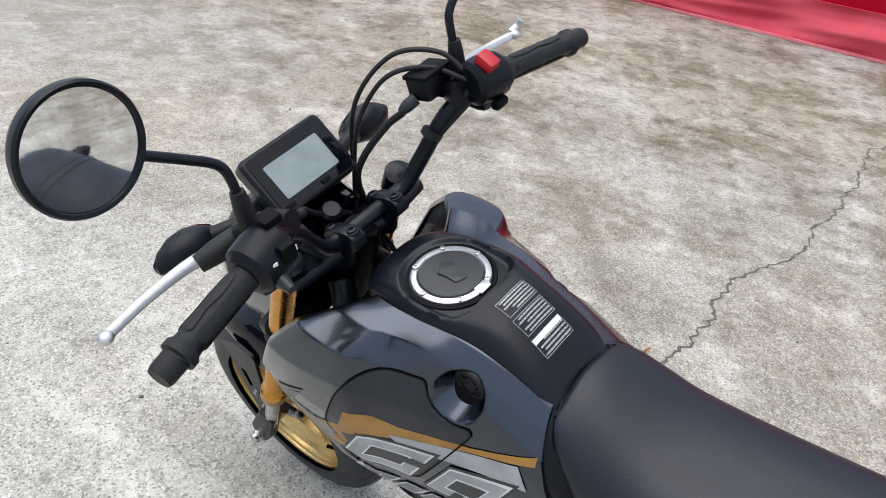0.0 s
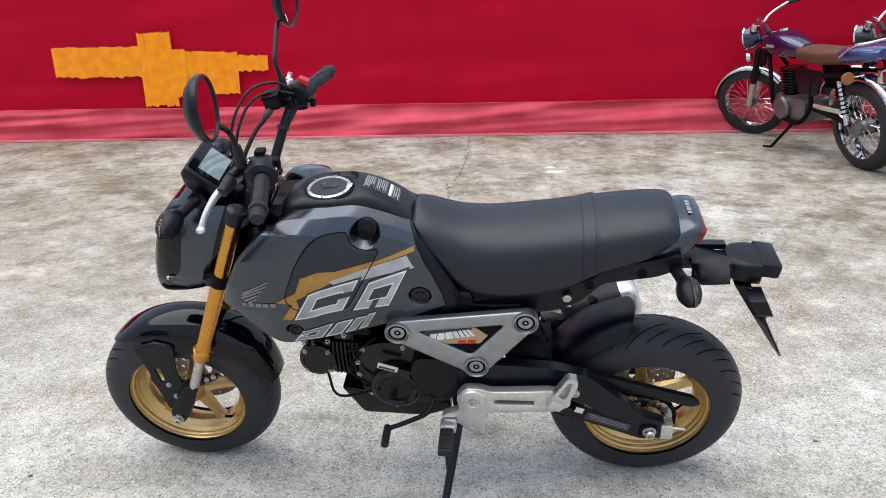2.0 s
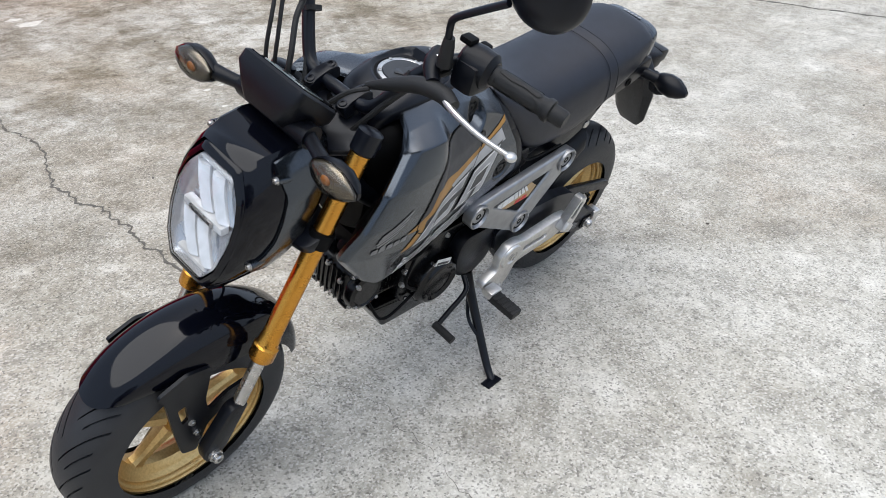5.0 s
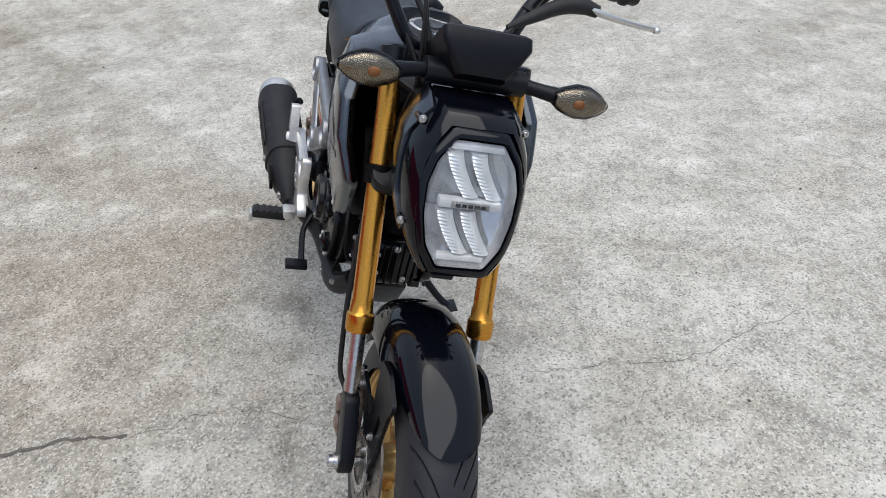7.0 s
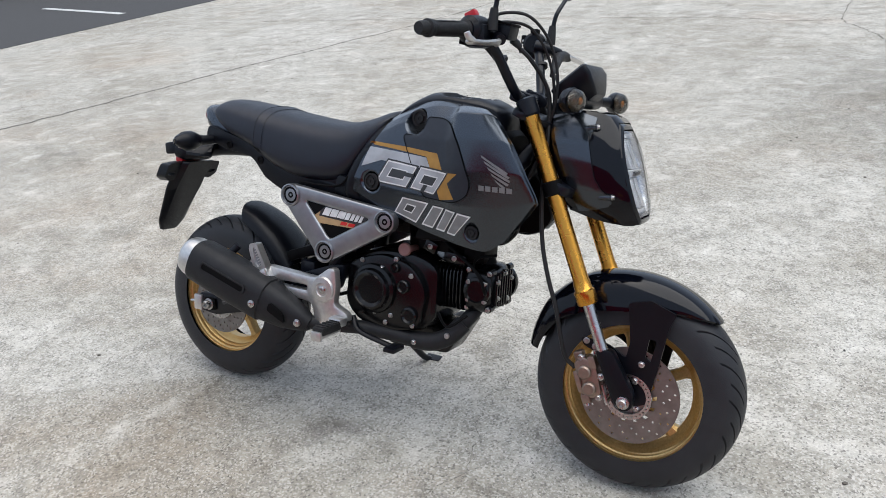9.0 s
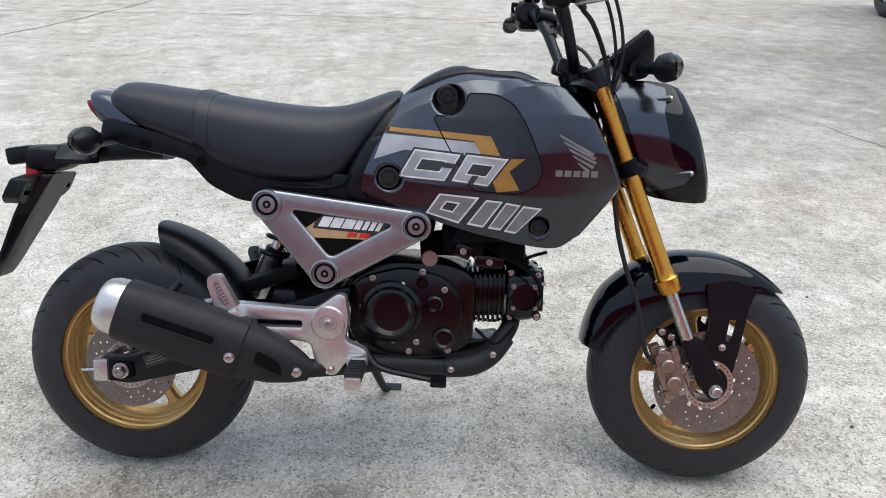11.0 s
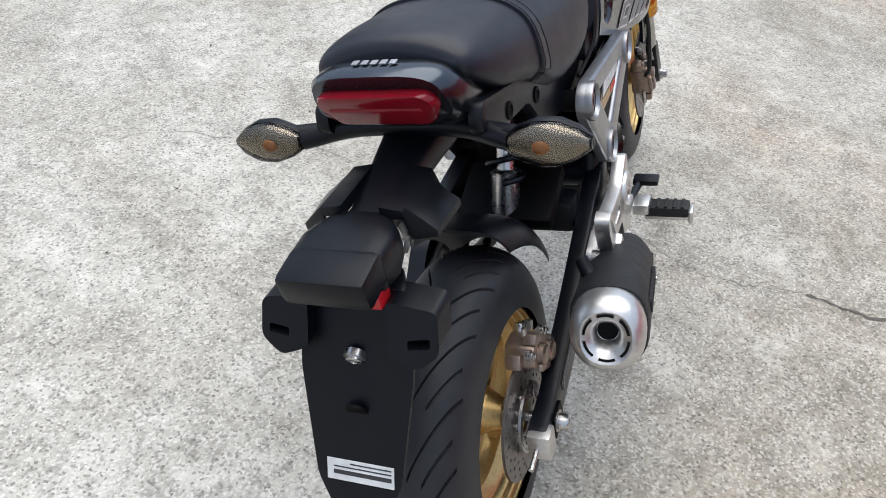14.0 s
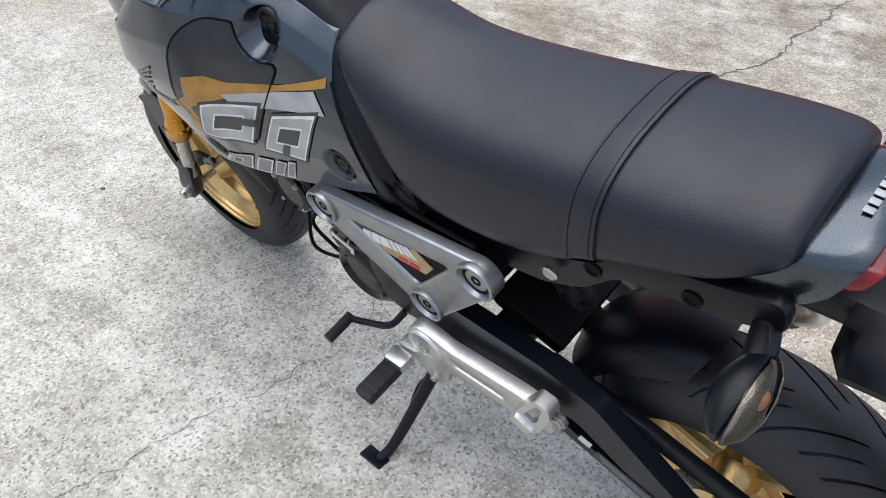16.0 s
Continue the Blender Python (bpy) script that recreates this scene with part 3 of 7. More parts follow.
def wheel(name, x, R, w, sign, disc_y, disc_r, spoke_phase):
    c = V(x, 0, R)
    hub = empty(name)
    hub.parent = bike
    rimr = 0.160
    part("tyre", tyre_mesh(R, w, rimr - 0.004, c, sign, 1), M_RUBBER, hub, "black road tyre with slanting moulded grooves")
    hw = w * 0.40
    bm = bmesh.new()
    half = [(rimr + 0.004, hw), (rimr + 0.001, hw + 0.0025), (rimr - 0.004, hw + 0.002), (rimr - 0.006, hw - 0.001), (rimr - 0.0065, hw - 0.004), (rimr - 0.0095, hw - 0.005),
            (rimr - 0.0115, hw - 0.008), (rimr - 0.013, hw - 0.015), (rimr - 0.0155, hw - 0.017), (rimr - 0.018, hw * 0.52), (rimr - 0.022, hw * 0.47), (rimr - 0.030, hw * 0.30), (rimr - 0.034, hw * 0.22)]
    outer = [(rimr - 0.024, -hw * 0.2), (rimr - 0.024, hw * 0.2), (rimr - 0.010, hw * 0.45), (rimr - 0.004, hw - 0.010), (rimr + 0.004, hw - 0.004)]
    lathe(bm, half + [(r, -h) for r, h in reversed(half)] + [(rimr + 0.004, -hw + 0.004), (rimr - 0.004, -hw + 0.010), (rimr - 0.010, -hw * 0.45)] + outer, c, (0, 1, 0), 96, closed=True)
    part("rim", bm, M_GOLDRIM, hub, "gold painted cast rim")
    for k in range(5):
        a = spoke_phase + 2 * math.pi * k / 5
        d, t = V(math.cos(a), 0, math.sin(a)), V(-math.sin(a), 0, math.cos(a))
        bm = bmesh.new()
        rings = []
        for r, hw2, hy in ((0.025, 0.020, 0.020), (0.05, 0.016, 0.018), (0.09, 0.012, 0.014), (0.115, 0.013, 0.013), (0.130, 0.020, 0.014)):
            rings.append([c + d * r + t * (sx * hw2) + V(0, sy * hy, 0) for sx, sy in ((-1, -0.5), (-0.55, -1), (0.55, -1), (1, -0.5), (1, 0.5), (0.55, 1), (-0.55, 1), (-1, 0.5))])
        loft(bm, rings)
        part("spoke", bm, M_GOLDRIM, hub)
    bm = bmesh.new()
    lathe(bm, [(0, -0.05), (0.022, -0.05), (0.03, -0.03), (0.036, -0.02), (0.036, 0.02), (0.03, 0.03), (0.022, 0.05), (0, 0.05)], c, (0, 1, 0), 32)
    part("hub", bm, M_GOLDRIM, hub)
    disc = part("brake_disc", drilled_disc(c, disc_y, disc_r * 0.60, disc_r, 0.004, 18), M_DISC, hub, "drilled steel brake disc")
    # carrier with slanting slots inside the disc
    slots = [circle(0, 0, 0.026, 32)]
    for k in range(14):
        a = 2 * math.pi * k / 14
        slots.append([((disc_r * u) * math.cos(a + b), (disc_r * u) * math.sin(a + b)) for u, b in ((0.46, -0.05), (0.46, 0.11), (0.56, 0.20), (0.56, 0.04))])
    part("disc_carrier", plate(circle(0, 0, disc_r * 0.605, 56), disc_y - 0.0015, disc_y + 0.003, slots, m=Matrix.Translation((c.x, 0, c.z))), M_DISC, hub)
    for k in range(5):
        a = 2 * math.pi * k / 5 + 0.3
        bolt(hub, c + V(0.034 * math.cos(a), disc_y - 0.002, 0.034 * math.sin(a)), (0, -1, 0), 0.0055, 0.005, M_STEEL)
    bm = bmesh.new()
    ring = plate(circle(0, 0, 0.052, 40), disc_y - 0.012, disc_y - 0.008, [circle(0, 0, 0.04, 40)] + [
        [(0.046 * math.cos(b) + 0.0022 * math.cos(q), 0.046 * math.sin(b) + 0.0022 * math.sin(q)) for q in (0, 1.57, 3.14, 4.71)] for b in (2 * math.pi * i / 30 for i in range(30))], m=Matrix.Translation((c.x, 0, c.z)))
    part("sensor_ring", ring, M_STEEL, hub)
    bm.free()
    bm = bmesh.new()
    tube(bm, [c + V(-0.09, 0.02, -0.10), c + V(-0.075, 0.03, -0.09)], 0.004, 8, 1)
    part("valve", bm, M_PLASTIC_D, hub)
    return c


FA = wheel("front_wheel", 1.203, 0.236, 0.122, 1, -0.070, 0.110, 0.5)
RA = wheel("rear_wheel", 0.003, 0.243, 0.134, -1, -0.078, 0.095, 0.2)


# front fork: points along the steering line
def fork_at(z):
    return 0.9375 + (0.830 - z) * 0.419


def fork_leg(s):
    y = 0.107 * s
    root = empty("fork_leg")
    root.parent = bike
    p = lambda z: V(fork_at(z), y, z)
    d = (p(0.3) - p(0.8)).normalized()
    bm = bmesh.new()
    L1 = (p(0.435) - p(0.845)).length
    lathe(bm, [(0, 0), (0.0175, 0), (0.0175, L1 - 0.055), (0.019, L1 - 0.05), (0.0195, L1 - 0.035), (0.0215, L1 - 0.032), (0.0235, L1 - 0.03), (0.0235, L1 - 0.004), (0.021, L1), (0, L1)], p(0.845), d, 28)
    part("outer_tube", bm, M_GOLD, root, "gold anodised fork tube")
    bm = bmesh.new()
    lathe(bm, [(0, 0), (0.0128, 0), (0.0128, 0.15), (0, 0.15)], p(0.44), d, 24)
    part("slider", bm, M_STEEL, root, "polished steel fork slider")
    bm = bmesh.new()
    lathe(bm, [(0.0178, 0), (0.0225, 0.002), (0.0225, 0.03), (0.0178, 0.032)], p(0.692), d, 24)
    part("clamp", bm, M_PLASTIC_D, root)
    bm = bmesh.new()
    lathe(bm, [(0, -0.012), (0.014, -0.012), (0.0215, -0.008), (0.0215, 0.026), (0.0178, 0.03)], p(0.855), d, 24)
    part("fork_cap", bm, M_MATTE, root)
    # cast lower leg
    out = rounded([(fork_at(0.335) - 0.016, 0.340), (fork_at(0.335) + 0.022, 0.345), (1.223, 0.254), (1.221, 0.220), (1.197, 0.213), (1.174, 0.240)], 0.012)
    part("lower_casting", plate(out, y - 0.013, y + 0.013, bevel=0.005), M_PLASTIC, root)
    bolt(root, (FA.x, y + s * 0.018, FA.z), (0, s, 0), 0.0105, 0.012)
    return root


for s in (1, -1):
    fork_leg(s)

bm = bmesh.new()
tube(bm, [(FA.x, -0.12, FA.z), (FA.x, 0.12, FA.z)], 0.008, 12, 1)
part("front_axle", bm, M_STEEL, bike)


# front fender
def arch(c, a0, a1, rad, halfw, drop, n=40, m=18, thick=0.004, edge=None):
    """A curved mudguard round the axle c from angle a0 to a1; rad, halfw and drop are functions of 0..1."""
    bm = bmesh.new()
    rows = []
    for i in range(n + 1):
        t = i / n
        a = radians(a0 + (a1 - a0) * t)
        row = []
        for k in range(m + 1):
            u = -1 + 2 * k / m
            aa = a + (edge(t, abs(u)) if edge else 0.0)
            r = rad(t) - drop(t) * abs(u) ** 2.6
            row.append(bm.verts.new((c.x + r * math.cos(aa), halfw(t) * math.sin(u * 1.35) / math.sin(1.35), c.z + r * math.sin(aa))))
        rows.append(row)
    for i in range(n):
        for k in range(m):
            bm.faces.new((rows[i][k], rows[i + 1][k], rows[i + 1][k + 1], rows[i][k + 1]))
    geo = bmesh.ops.extrude_face_region(bm, geom=list(bm.faces))
    for v in geo["geom"]:
        if isinstance(v, bmesh.types.BMVert):
            d = V(c.x - v.co.x, 0, c.z - v.co.z).normalized()
            v.co += d * thick
    return bm


def table(rows, x, k=1):
    if x <= rows[0][0]:
        return rows[0][k]
    for p, q in zip(rows, rows[1:]):
        if x <= q[0]:
            return p[k] + (q[k] - p[k]) * (x - p[0]) / (q[0] - p[0])
    return rows[-1][k]


CREST = [(0, .247), (.23, .258), (.40, .267), (.58, .279), (.79, .282), (1, .264)]
fender = part("front_fender", arch(FA, 47, 166, lambda t: table(CREST, t), lambda t: 0.046 + 0.030 * math.sin(math.pi * min(1, 0.10 + t * 0.85)),
              lambda t: 0.026 + 0.034 * math.sin(math.pi * t) ** 1.5 + 0.016 * math.sin(math.pi * t) ** 0.8, edge=lambda t, u: 0.26 * u ** 2 * (1 - t) ** 3), M_GLOSS, bike, "gloss black front mudguard")
for s in (1, -1):
    out = rounded([(1.288, 0.436), (1.274, 0.405), (1.262, 0.320), (1.245, 0.228), (1.215, 0.215), (1.192, 0.280), (1.140, 0.315), (1.092, 0.335), (1.086, 0.352), (1.150, 0.345), (1.190, 0.322), (1.196, 0.36), (1.184, 0.446), (1.232, 0.458)], 0.009)
    slot = rounded([(1.236, 0.375), (1.252, 0.372), (1.243, 0.322), (1.231, 0.330)], 0.004)
    st = part("fender_stay", plate(out, s * 0.074, s * 0.081, [slot], bevel=0.0), M_PLASTIC, bike)
    for q in ((1.225, 0.315), (1.215, 0.275), (1.12, 0.335), (1.10, 0.345)):
        bolt(st, (q[0], s * 0.081, q[1]), (0, s, 0), 0.0055)

# calipers
def caliper(c, y, name, mat, ang):
    root = empty(name)
    root.parent = bike
    m = Matrix.Translation(c) @ Matrix.Rotation(ang, 4, "Y")
    bm = plate(rounded([(-0.045, -0.02), (0.03, -0.026), (0.045, -0.005), (0.04, 0.022), (-0.02, 0.028), (-0.05, 0.012)], 0.01), -0.022, 0.022, bevel=0.005, m=m)
    part("body", bm, mat, root)
    for dx in (-0.018, 0.02):
        bm = bmesh.new()
        lathe(bm, [(0, 0), (0.0155, 0), (0.0155, 0.008), (0.012, 0.011), (0, 0.011)], m @ V(dx, -0.022, 0), (0, -1, 0), 20)
        part("piston_cover", bm, mat, root)
    for dx, dz in ((-0.05, 0.0), (0.045, 0.012), (0, 0.03)):
        bolt(root, m @ V(dx, -0.018, dz), (0, -1, 0), 0.006)
    r4 = Matrix.Rotation(ang, 4, "Y")
    for q, sz, mt in (((0.01, 0.012, 0.032), (0.06, 0.014, 0.016), M_STEEL), ((-0.035, -0.014, 0.022), (0.030, 0.020, 0.016), mat), ((0.042, -0.012, -0.016), (0.022, 0.026, 0.020), mat), ((0.0, -0.024, -0.020), (0.050, 0.010, 0.012), mat), ((-0.052, 0.004, -0.010), (0.022, 0.022, 0.022), mat)):
        bm = bmesh.new()
        box(bm, m @ V(*q), sz, 0.004, r4)
        part("bracket" if mt is M_STEEL else "lug", bm, mt, root)
    for dz in (-0.022, 0.024):
        bm = bmesh.new()
        tube(bm, [m @ V(0.020, -0.006, dz), m @ V(0.062, -0.006, dz)], 0.006, 10, 1)
        part("slide_pin", bm, M_STEEL, root)
    bm = bmesh.new()
    lathe(bm, [(0, 0), (0.004, 0), (0.004, 0.008), (0.003, 0.014), (0, 0.014)], m @ V(-0.045, -0.006, 0.026), (0, 0, 1), 10)
    part("bleed_nipple", bm, M_STEEL, root)


caliper(V(1.116, -0.084, 0.264), -0.08, "front_caliper", M_BRONZE, radians(68))
caliper(V(0.055, -0.082, 0.325), -0.09, "rear_caliper", M_BRONZE, radians(35))

# yokes and bars
bm = plate(rounded([(-0.045, -0.125), (-0.02, -0.125), (0.045, -0.05), (0.045, 0.05), (-0.02, 0.125), (-0.045, 0.125), (-0.06, 0.05), (-0.06, -0.05)], 0.02), 0, 0.016, bevel=0.004,
           m=Matrix.Translation((0.954, 0, 0.812)) @ Matrix.Rotation(radians(23.2), 4, "Y") @ Matrix.Rotation(radians(90), 4, "X"))
part("top_yoke", bm, M_MATTE, bike)
bm = plate(rounded([(-0.03, -0.122), (0.03, -0.122), (0.045, -0.04), (0.045, 0.04), (0.03, 0.122), (-0.03, 0.122), (-0.05, 0.04), (-0.05, -0.04)], 0.02), 0, 0.022, bevel=0.004,
           m=Matrix.Translation((1.005, 0, 0.672)) @ Matrix.Rotation(radians(23.2), 4, "Y") @ Matrix.Rotation(radians(90), 4, "X"))
part("lower_yoke", bm, M_MATTE, bike)
bm = bmesh.new()
tube(bm, [(0.920, 0, 0.840), (0.98, 0, 0.665)], 0.026, 20, 1)
part("steering_head", bm, M_PLASTIC_D, bike)
bm = bmesh.new()
lathe(bm, [(0, 0), (0.017, 0), (0.017, 0.012), (0.013, 0.018), (0, 0.018)], (0.912, 0, 0.832), (-0.39, 0, 0.92), 6)
part("stem_nut", bm, M_PLASTIC_D, bike)

BAR = [(0.803, 0.33, 0.989), (0.828, 0.22, 1.000), (0.846, 0.176, 0.998), (0.870, 0.135, 0.963), (0.890, 0.102, 0.910), (0.902, 0.078, 0.876), (0.907, 0.052, 0.866), (0.907, 0, 0.865)]
bm = bmesh.new()
tube(bm, [V(*p) for p in BAR] + [V(p[0], -p[1], p[2]) for p in reversed(BAR[:-1])], 0.0112, 16, 8)
part("handlebar", bm, M_MATTE, bike, "satin black tubular handlebar")
for s in (1, -1):
    bm = plate(rounded([(-0.030, -0.014), (0.030, -0.014), (0.032, 0.004), (0.026, 0.010), (0.014, 0.014), (-0.014, 0.014), (-0.026, 0.010), (-0.032, 0.004)], 0.006), s * 0.040 - 0.011, s * 0.040 + 0.011, bevel=0.003, m=Matrix.Translation((0.907, 0, 0.865)) @ Matrix.Rotation(radians(20), 4, "Y"))
    cl = part("bar_clamp", bm, M_MATTE, bike)
    for dx in (-0.021, 0.021):
        m = Matrix.Translation((0.907, 0, 0.865)) @ Matrix.Rotation(radians(20), 4, "Y")
        bolt(cl, m @ V(dx * 1.05, s * 0.040, 0.009), (0.34, 0, 0.94), 0.0075, 0.005, M_MATTE)
    bm = bmesh.new()
    lathe(bm, [(0, 0), (0.018, 0), (0.014, 0.02), (0.014, 0.04), (0, 0.04)], (0.918, s * 0.040, 0.822), (-0.39, 0, 0.92), 16)
    part("riser", bm, M_MATTE, bike)


def grip(s):
    root = empty("grip")
    root.parent = bike
    a, b = V(0.828, 0.220 * s, 0.999) if s > 0 else V(0.834, -0.205, 0.999), V(0.806, 0.341 * s, 0.988)
    d = (b - a).normalized()
    L = (b - a).length
    bm = bmesh.new()
    prof = [(0, 0), (0.0205, 0), (0.0205, 0.006), (0.0162, 0.009), (0.0150, 0.014), (0.0146, L - 0.032), (0.0152, L - 0.026), (0.0182, L - 0.022), (0.0182, L - 0.014), (0.0140, L - 0.012), (0.0138, L + 0.006), (0.0120, L + 0.011), (0, L + 0.011)]
    lathe(bm, prof, a, d, 28)
    part("rubber", bm, M_GRIP, root, "black rubber hand grip with raised pads")
    # long raised pads round the grip
    for k in range(5):
        bm = bmesh.new()
        f = frame_to(d)
        rows = []
        for h, w, r in ((0.016, 0.10, 0.0143), (0.018, 0.30, 0.0160), (0.040, 0.46, 0.0163), (0.062, 0.30, 0.0163), (0.084, 0.46, 0.0163), (L - 0.036, 0.34, 0.0160), (L - 0.033, 0.10, 0.0143)):
            rows.append([a + d * h + f @ V(r * math.cos(k * 1.2566 + q * w), r * math.sin(k * 1.2566 + q * w), 0) for q in (-1, -0.5, 0, 0.5, 1)])
        loft(bm, rows, closed=False, caps=False)
        part("pad", bm, M_GRIP, root)
    return root


for s in (1, -1):
    grip(s)


def lever(s):
    root = empty("lever")
    root.parent = bike
    pts = [(0.892, 0.170, 0.975), (0.906, 0.205, 0.974), (0.918, 0.240, 0.971), (0.921, 0.292, 0.966), (0.915, 0.345, 0.963)]
    bm = bmesh.new()
    tube(bm, [(x, y * s, z) for x, y, z in pts], [0.010, 0.009, 0.0075, 0.0062, 0.006], 10, 6, 0.7)
    bmesh.ops.create_uvsphere(bm, u_segments=14, v_segments=10, radius=0.0092, matrix=Matrix.Translation((0.914, 0.347 * s, 0.963)) @ Matrix.Diagonal((1, 1, 0.72, 1)))
    if s < 0:
        tube(bm, [(0.919, 0.345 * s, 0.965), (0.917, 0.358 * s, 0.970), (0.914, 0.363 * s, 0.979)], [0.0065, 0.0065, 0.0060], 10, 4)
    part("blade", bm, M_SILVER, root, "silver alloy hand lever with ball end")
    bm = bmesh.new()
    tube(bm, [(0.852, 0.145 * s, 0.992), (0.880, 0.155 * s, 0.988), (0.904, 0.182 * s, 0.980)], [0.017, 0.014, 0.011], 10, 4)
    part("perch", bm, M_PLASTIC, root)
    if s > 0:
        bm = bmesh.new()
        tube(bm, [(0.910, 0.232, 0.972), (0.905, 0.205, 0.975), (0.908, 0.165, 0.968), (0.918, 0.120, 0.946), (0.926, 0.078, 0.922)], [0.0105, 0.0135, 0.0135, 0.0105, 0.0055], 12, 5)
        part("rubber_boot", bm, M_GRIP, root)
    bolt(root, (0.868, 0.155 * s, 0.998), (0, 0, 1), 0.007)


for s in (1, -1):
    lever(s)


def switch_box(s):
    root = empty("switch_housing")
    root.parent = bike
    a, d = V(0.832, 0.200, 1.0) if s > 0 else V(0.842, -0.180, 1.0), V(-0.18, 0.97 * s, -0.06).normalized()
    bm = bmesh.new()
    lathe(bm, [(0, -0.026), (0.022, -0.026), (0.029, -0.02), (0.031, 0.0), (0.029, 0.022), (0.02, 0.03), (0, 0.03)], a, d, 20)
    box(bm, a + V(0.008, 0, -0.012), (0.05, 0.045, 0.05), 0.012)
    part("body", bm, M_PLASTIC, root)
    if s > 0:
        bm = bmesh.new()
        box(bm, a + V(-0.026, -0.012, 0.012), (0.014, 0.018, 0.022), 0.004)
        part("lamp_switch", bm, M_PLASTIC_D, root)
        bm = bmesh.new()
        tube(bm, [a + V(-0.022, 0.004, -0.012), a + V(-0.045, 0.006, -0.016)], [0.010, 0.005], 10, 1)
        part("signal_switch", bm, M_CAPGREY, root)
        bm = bmesh.new()
        box(bm, a + V(0.005, -0.022, 0.032), (0.02, 0.022, 0.010), 0.003)
        part("passing_switch", bm, M_PLASTIC_D, root)
        for k, (dx, dy) in enumerate(((-0.029, 0.006), (-0.026, -0.022))):
            bm = bmesh.new()
            box(bm, a + V(dx, dy, 0.008), (0.002, 0.006, 0.007), 0.0006)
            part("symbol_mark", bm, M_WHITE, root)
    else:
        bm = bmesh.new()
        box(bm, a + V(-0.012, 0.006, 0.031), (0.026, 0.020, 0.016), 0.004, Matrix.Rotation(radians(-25), 4, "Y"))
        part("stop_switch", bm, M_RED, root, "bright red engine stop rocker")
        bm = bmesh.new()
        box(bm, a + V(-0.027, 0.004, -0.024), (0.012, 0.024, 0.012), 0.004)
        part("start_button", bm, M_PLASTIC_D, root)
        # brake reservoir
        bm = bmesh.new()
        box(bm, V(0.896, -0.138, 1.000), (0.036, 0.050, 0.030), 0.005, Matrix.Rotation(radians(12), 4, "Y"))
        part("brake_reservoir", bm, M_PLASTIC, root)
        bm = bmesh.new()
        box(bm, V(0.898, -0.138, 1.017), (0.040, 0.054, 0.006), 0.002, Matrix.Rotation(radians(12), 4, "Y"))
        part("reservoir_lid", bm, M_PLASTIC_D, root)
        bm = bmesh.new()
        lathe(bm, [(0, 0), (0.0105, 0), (0.0105, 0.003), (0.008, 0.003), (0.008, 0.001), (0, 0.001)], (0.878, -0.138, 0.996), (-0.97, 0, 0.2), 20)
        part("sight_glass", bm, M_PLASTIC_D, root)
        bm = bmesh.new()
        tube(bm, [(0.902, -0.116, 0.986), (0.908, -0.104, 0.979), (0.914, -0.098, 0.972)], [0.0085, 0.0085, 0.0060], 12, 3)
        part("hose_banjo", bm, M_CAPGREY, root)


for s in (1, -1):
    switch_box(s)


def mirror(s):
    root = empty("mirror")
    root.parent = bike
    bm = bmesh.new()
    lathe(bm, [(0, 0), (0.012, 0), (0.010, 0.03), (0.008, 0.045), (0, 0.045)], (0.880, 0.176 * s, 1.0), (0.05, 0, 1), 14)
    part("rubber_boot", bm, M_GRIP, root)
    bm = bmesh.new()
    tube(bm, [(0.882, 0.176 * s, 1.03), (0.887, 0.176 * s, 1.062), (0.891, 0.183 * s, 1.080), (0.893, 0.212 * s, 1.104), (0.894, 0.262 * s, 1.142)], 0.0055, 10, 5)
    part("stem", bm, M_MATTE, root)
    c = V(0.876, 0.299 * s, 1.177)
    n = V(-0.995, -0.093 * s, 0.045).normalized()
    bm = bmesh.new()
    lathe(bm, [(0, -0.030), (0.02, -0.028), (0.042, -0.019), (0.054, -0.008), (0.0575, 0.000), (0.0578, 0.007), (0.0560, 0.0095), (0.0525, 0.0085), (0.0515, 0.005), (0, 0.005)], c, n, 48)
    part("shell", bm, M_MATTE, root, "round matte black mirror shell")
    bm = bmesh.new()
    lathe(bm, [(0, 0.0066), (0.03, 0.0064), (0.0512, 0.0057), (0.0512, 0.004), (0, 0.004)], c, n, 48)
    part("mirror_glass", bm, M_MIRROR, root)


for s in (1, -1):
    mirror(s)

# instrument
dash = empty("instrument")
dash.parent = bike
DM = Matrix.Translation((1.002, 0, 0.906)) @ Matrix.Rotation(radians(-40), 4, "Y") @ Matrix.Diagonal((0.86, 0.9, 0.9, 1))
bm = bmesh.new()
loft(bm, [[DM @ V(x, y, z) for x, y in rounded([(-0.052 * k, -0.078 * k), (0.058 * k, -0.078 * k), (0.058 * k, 0.078 * k), (-0.052 * k, 0.078 * k)], 0.012)] for z, k in ((0.012, 0.94), (0.008, 1.0), (-0.012, 1.0), (-0.045, 0.72), (-0.06, 0.55))])
part("case", bm, M_PLASTIC, dash)
bm = bmesh.new()
loft(bm, [[DM @ V(x, y, z) for x, y in rounded([(-0.046, -0.069), (0.052, -0.069), (0.052, 0.069), (-0.046, 0.069)], 0.008)] for z in (0.012, 0.0138)])
part("bezel", bm, M_GLOSS, dash)
bm = bmesh.new()
loft(bm, [[DM @ V(x, y, z) for x, y in rounded([(-0.030, -0.052), (0.030, -0.052), (0.030, 0.052), (-0.030, 0.052)], 0.003)] for z in (0.0138, 0.0148)])
part("screen", bm, M_SCREEN, dash, "pale grey-green switched-off display")
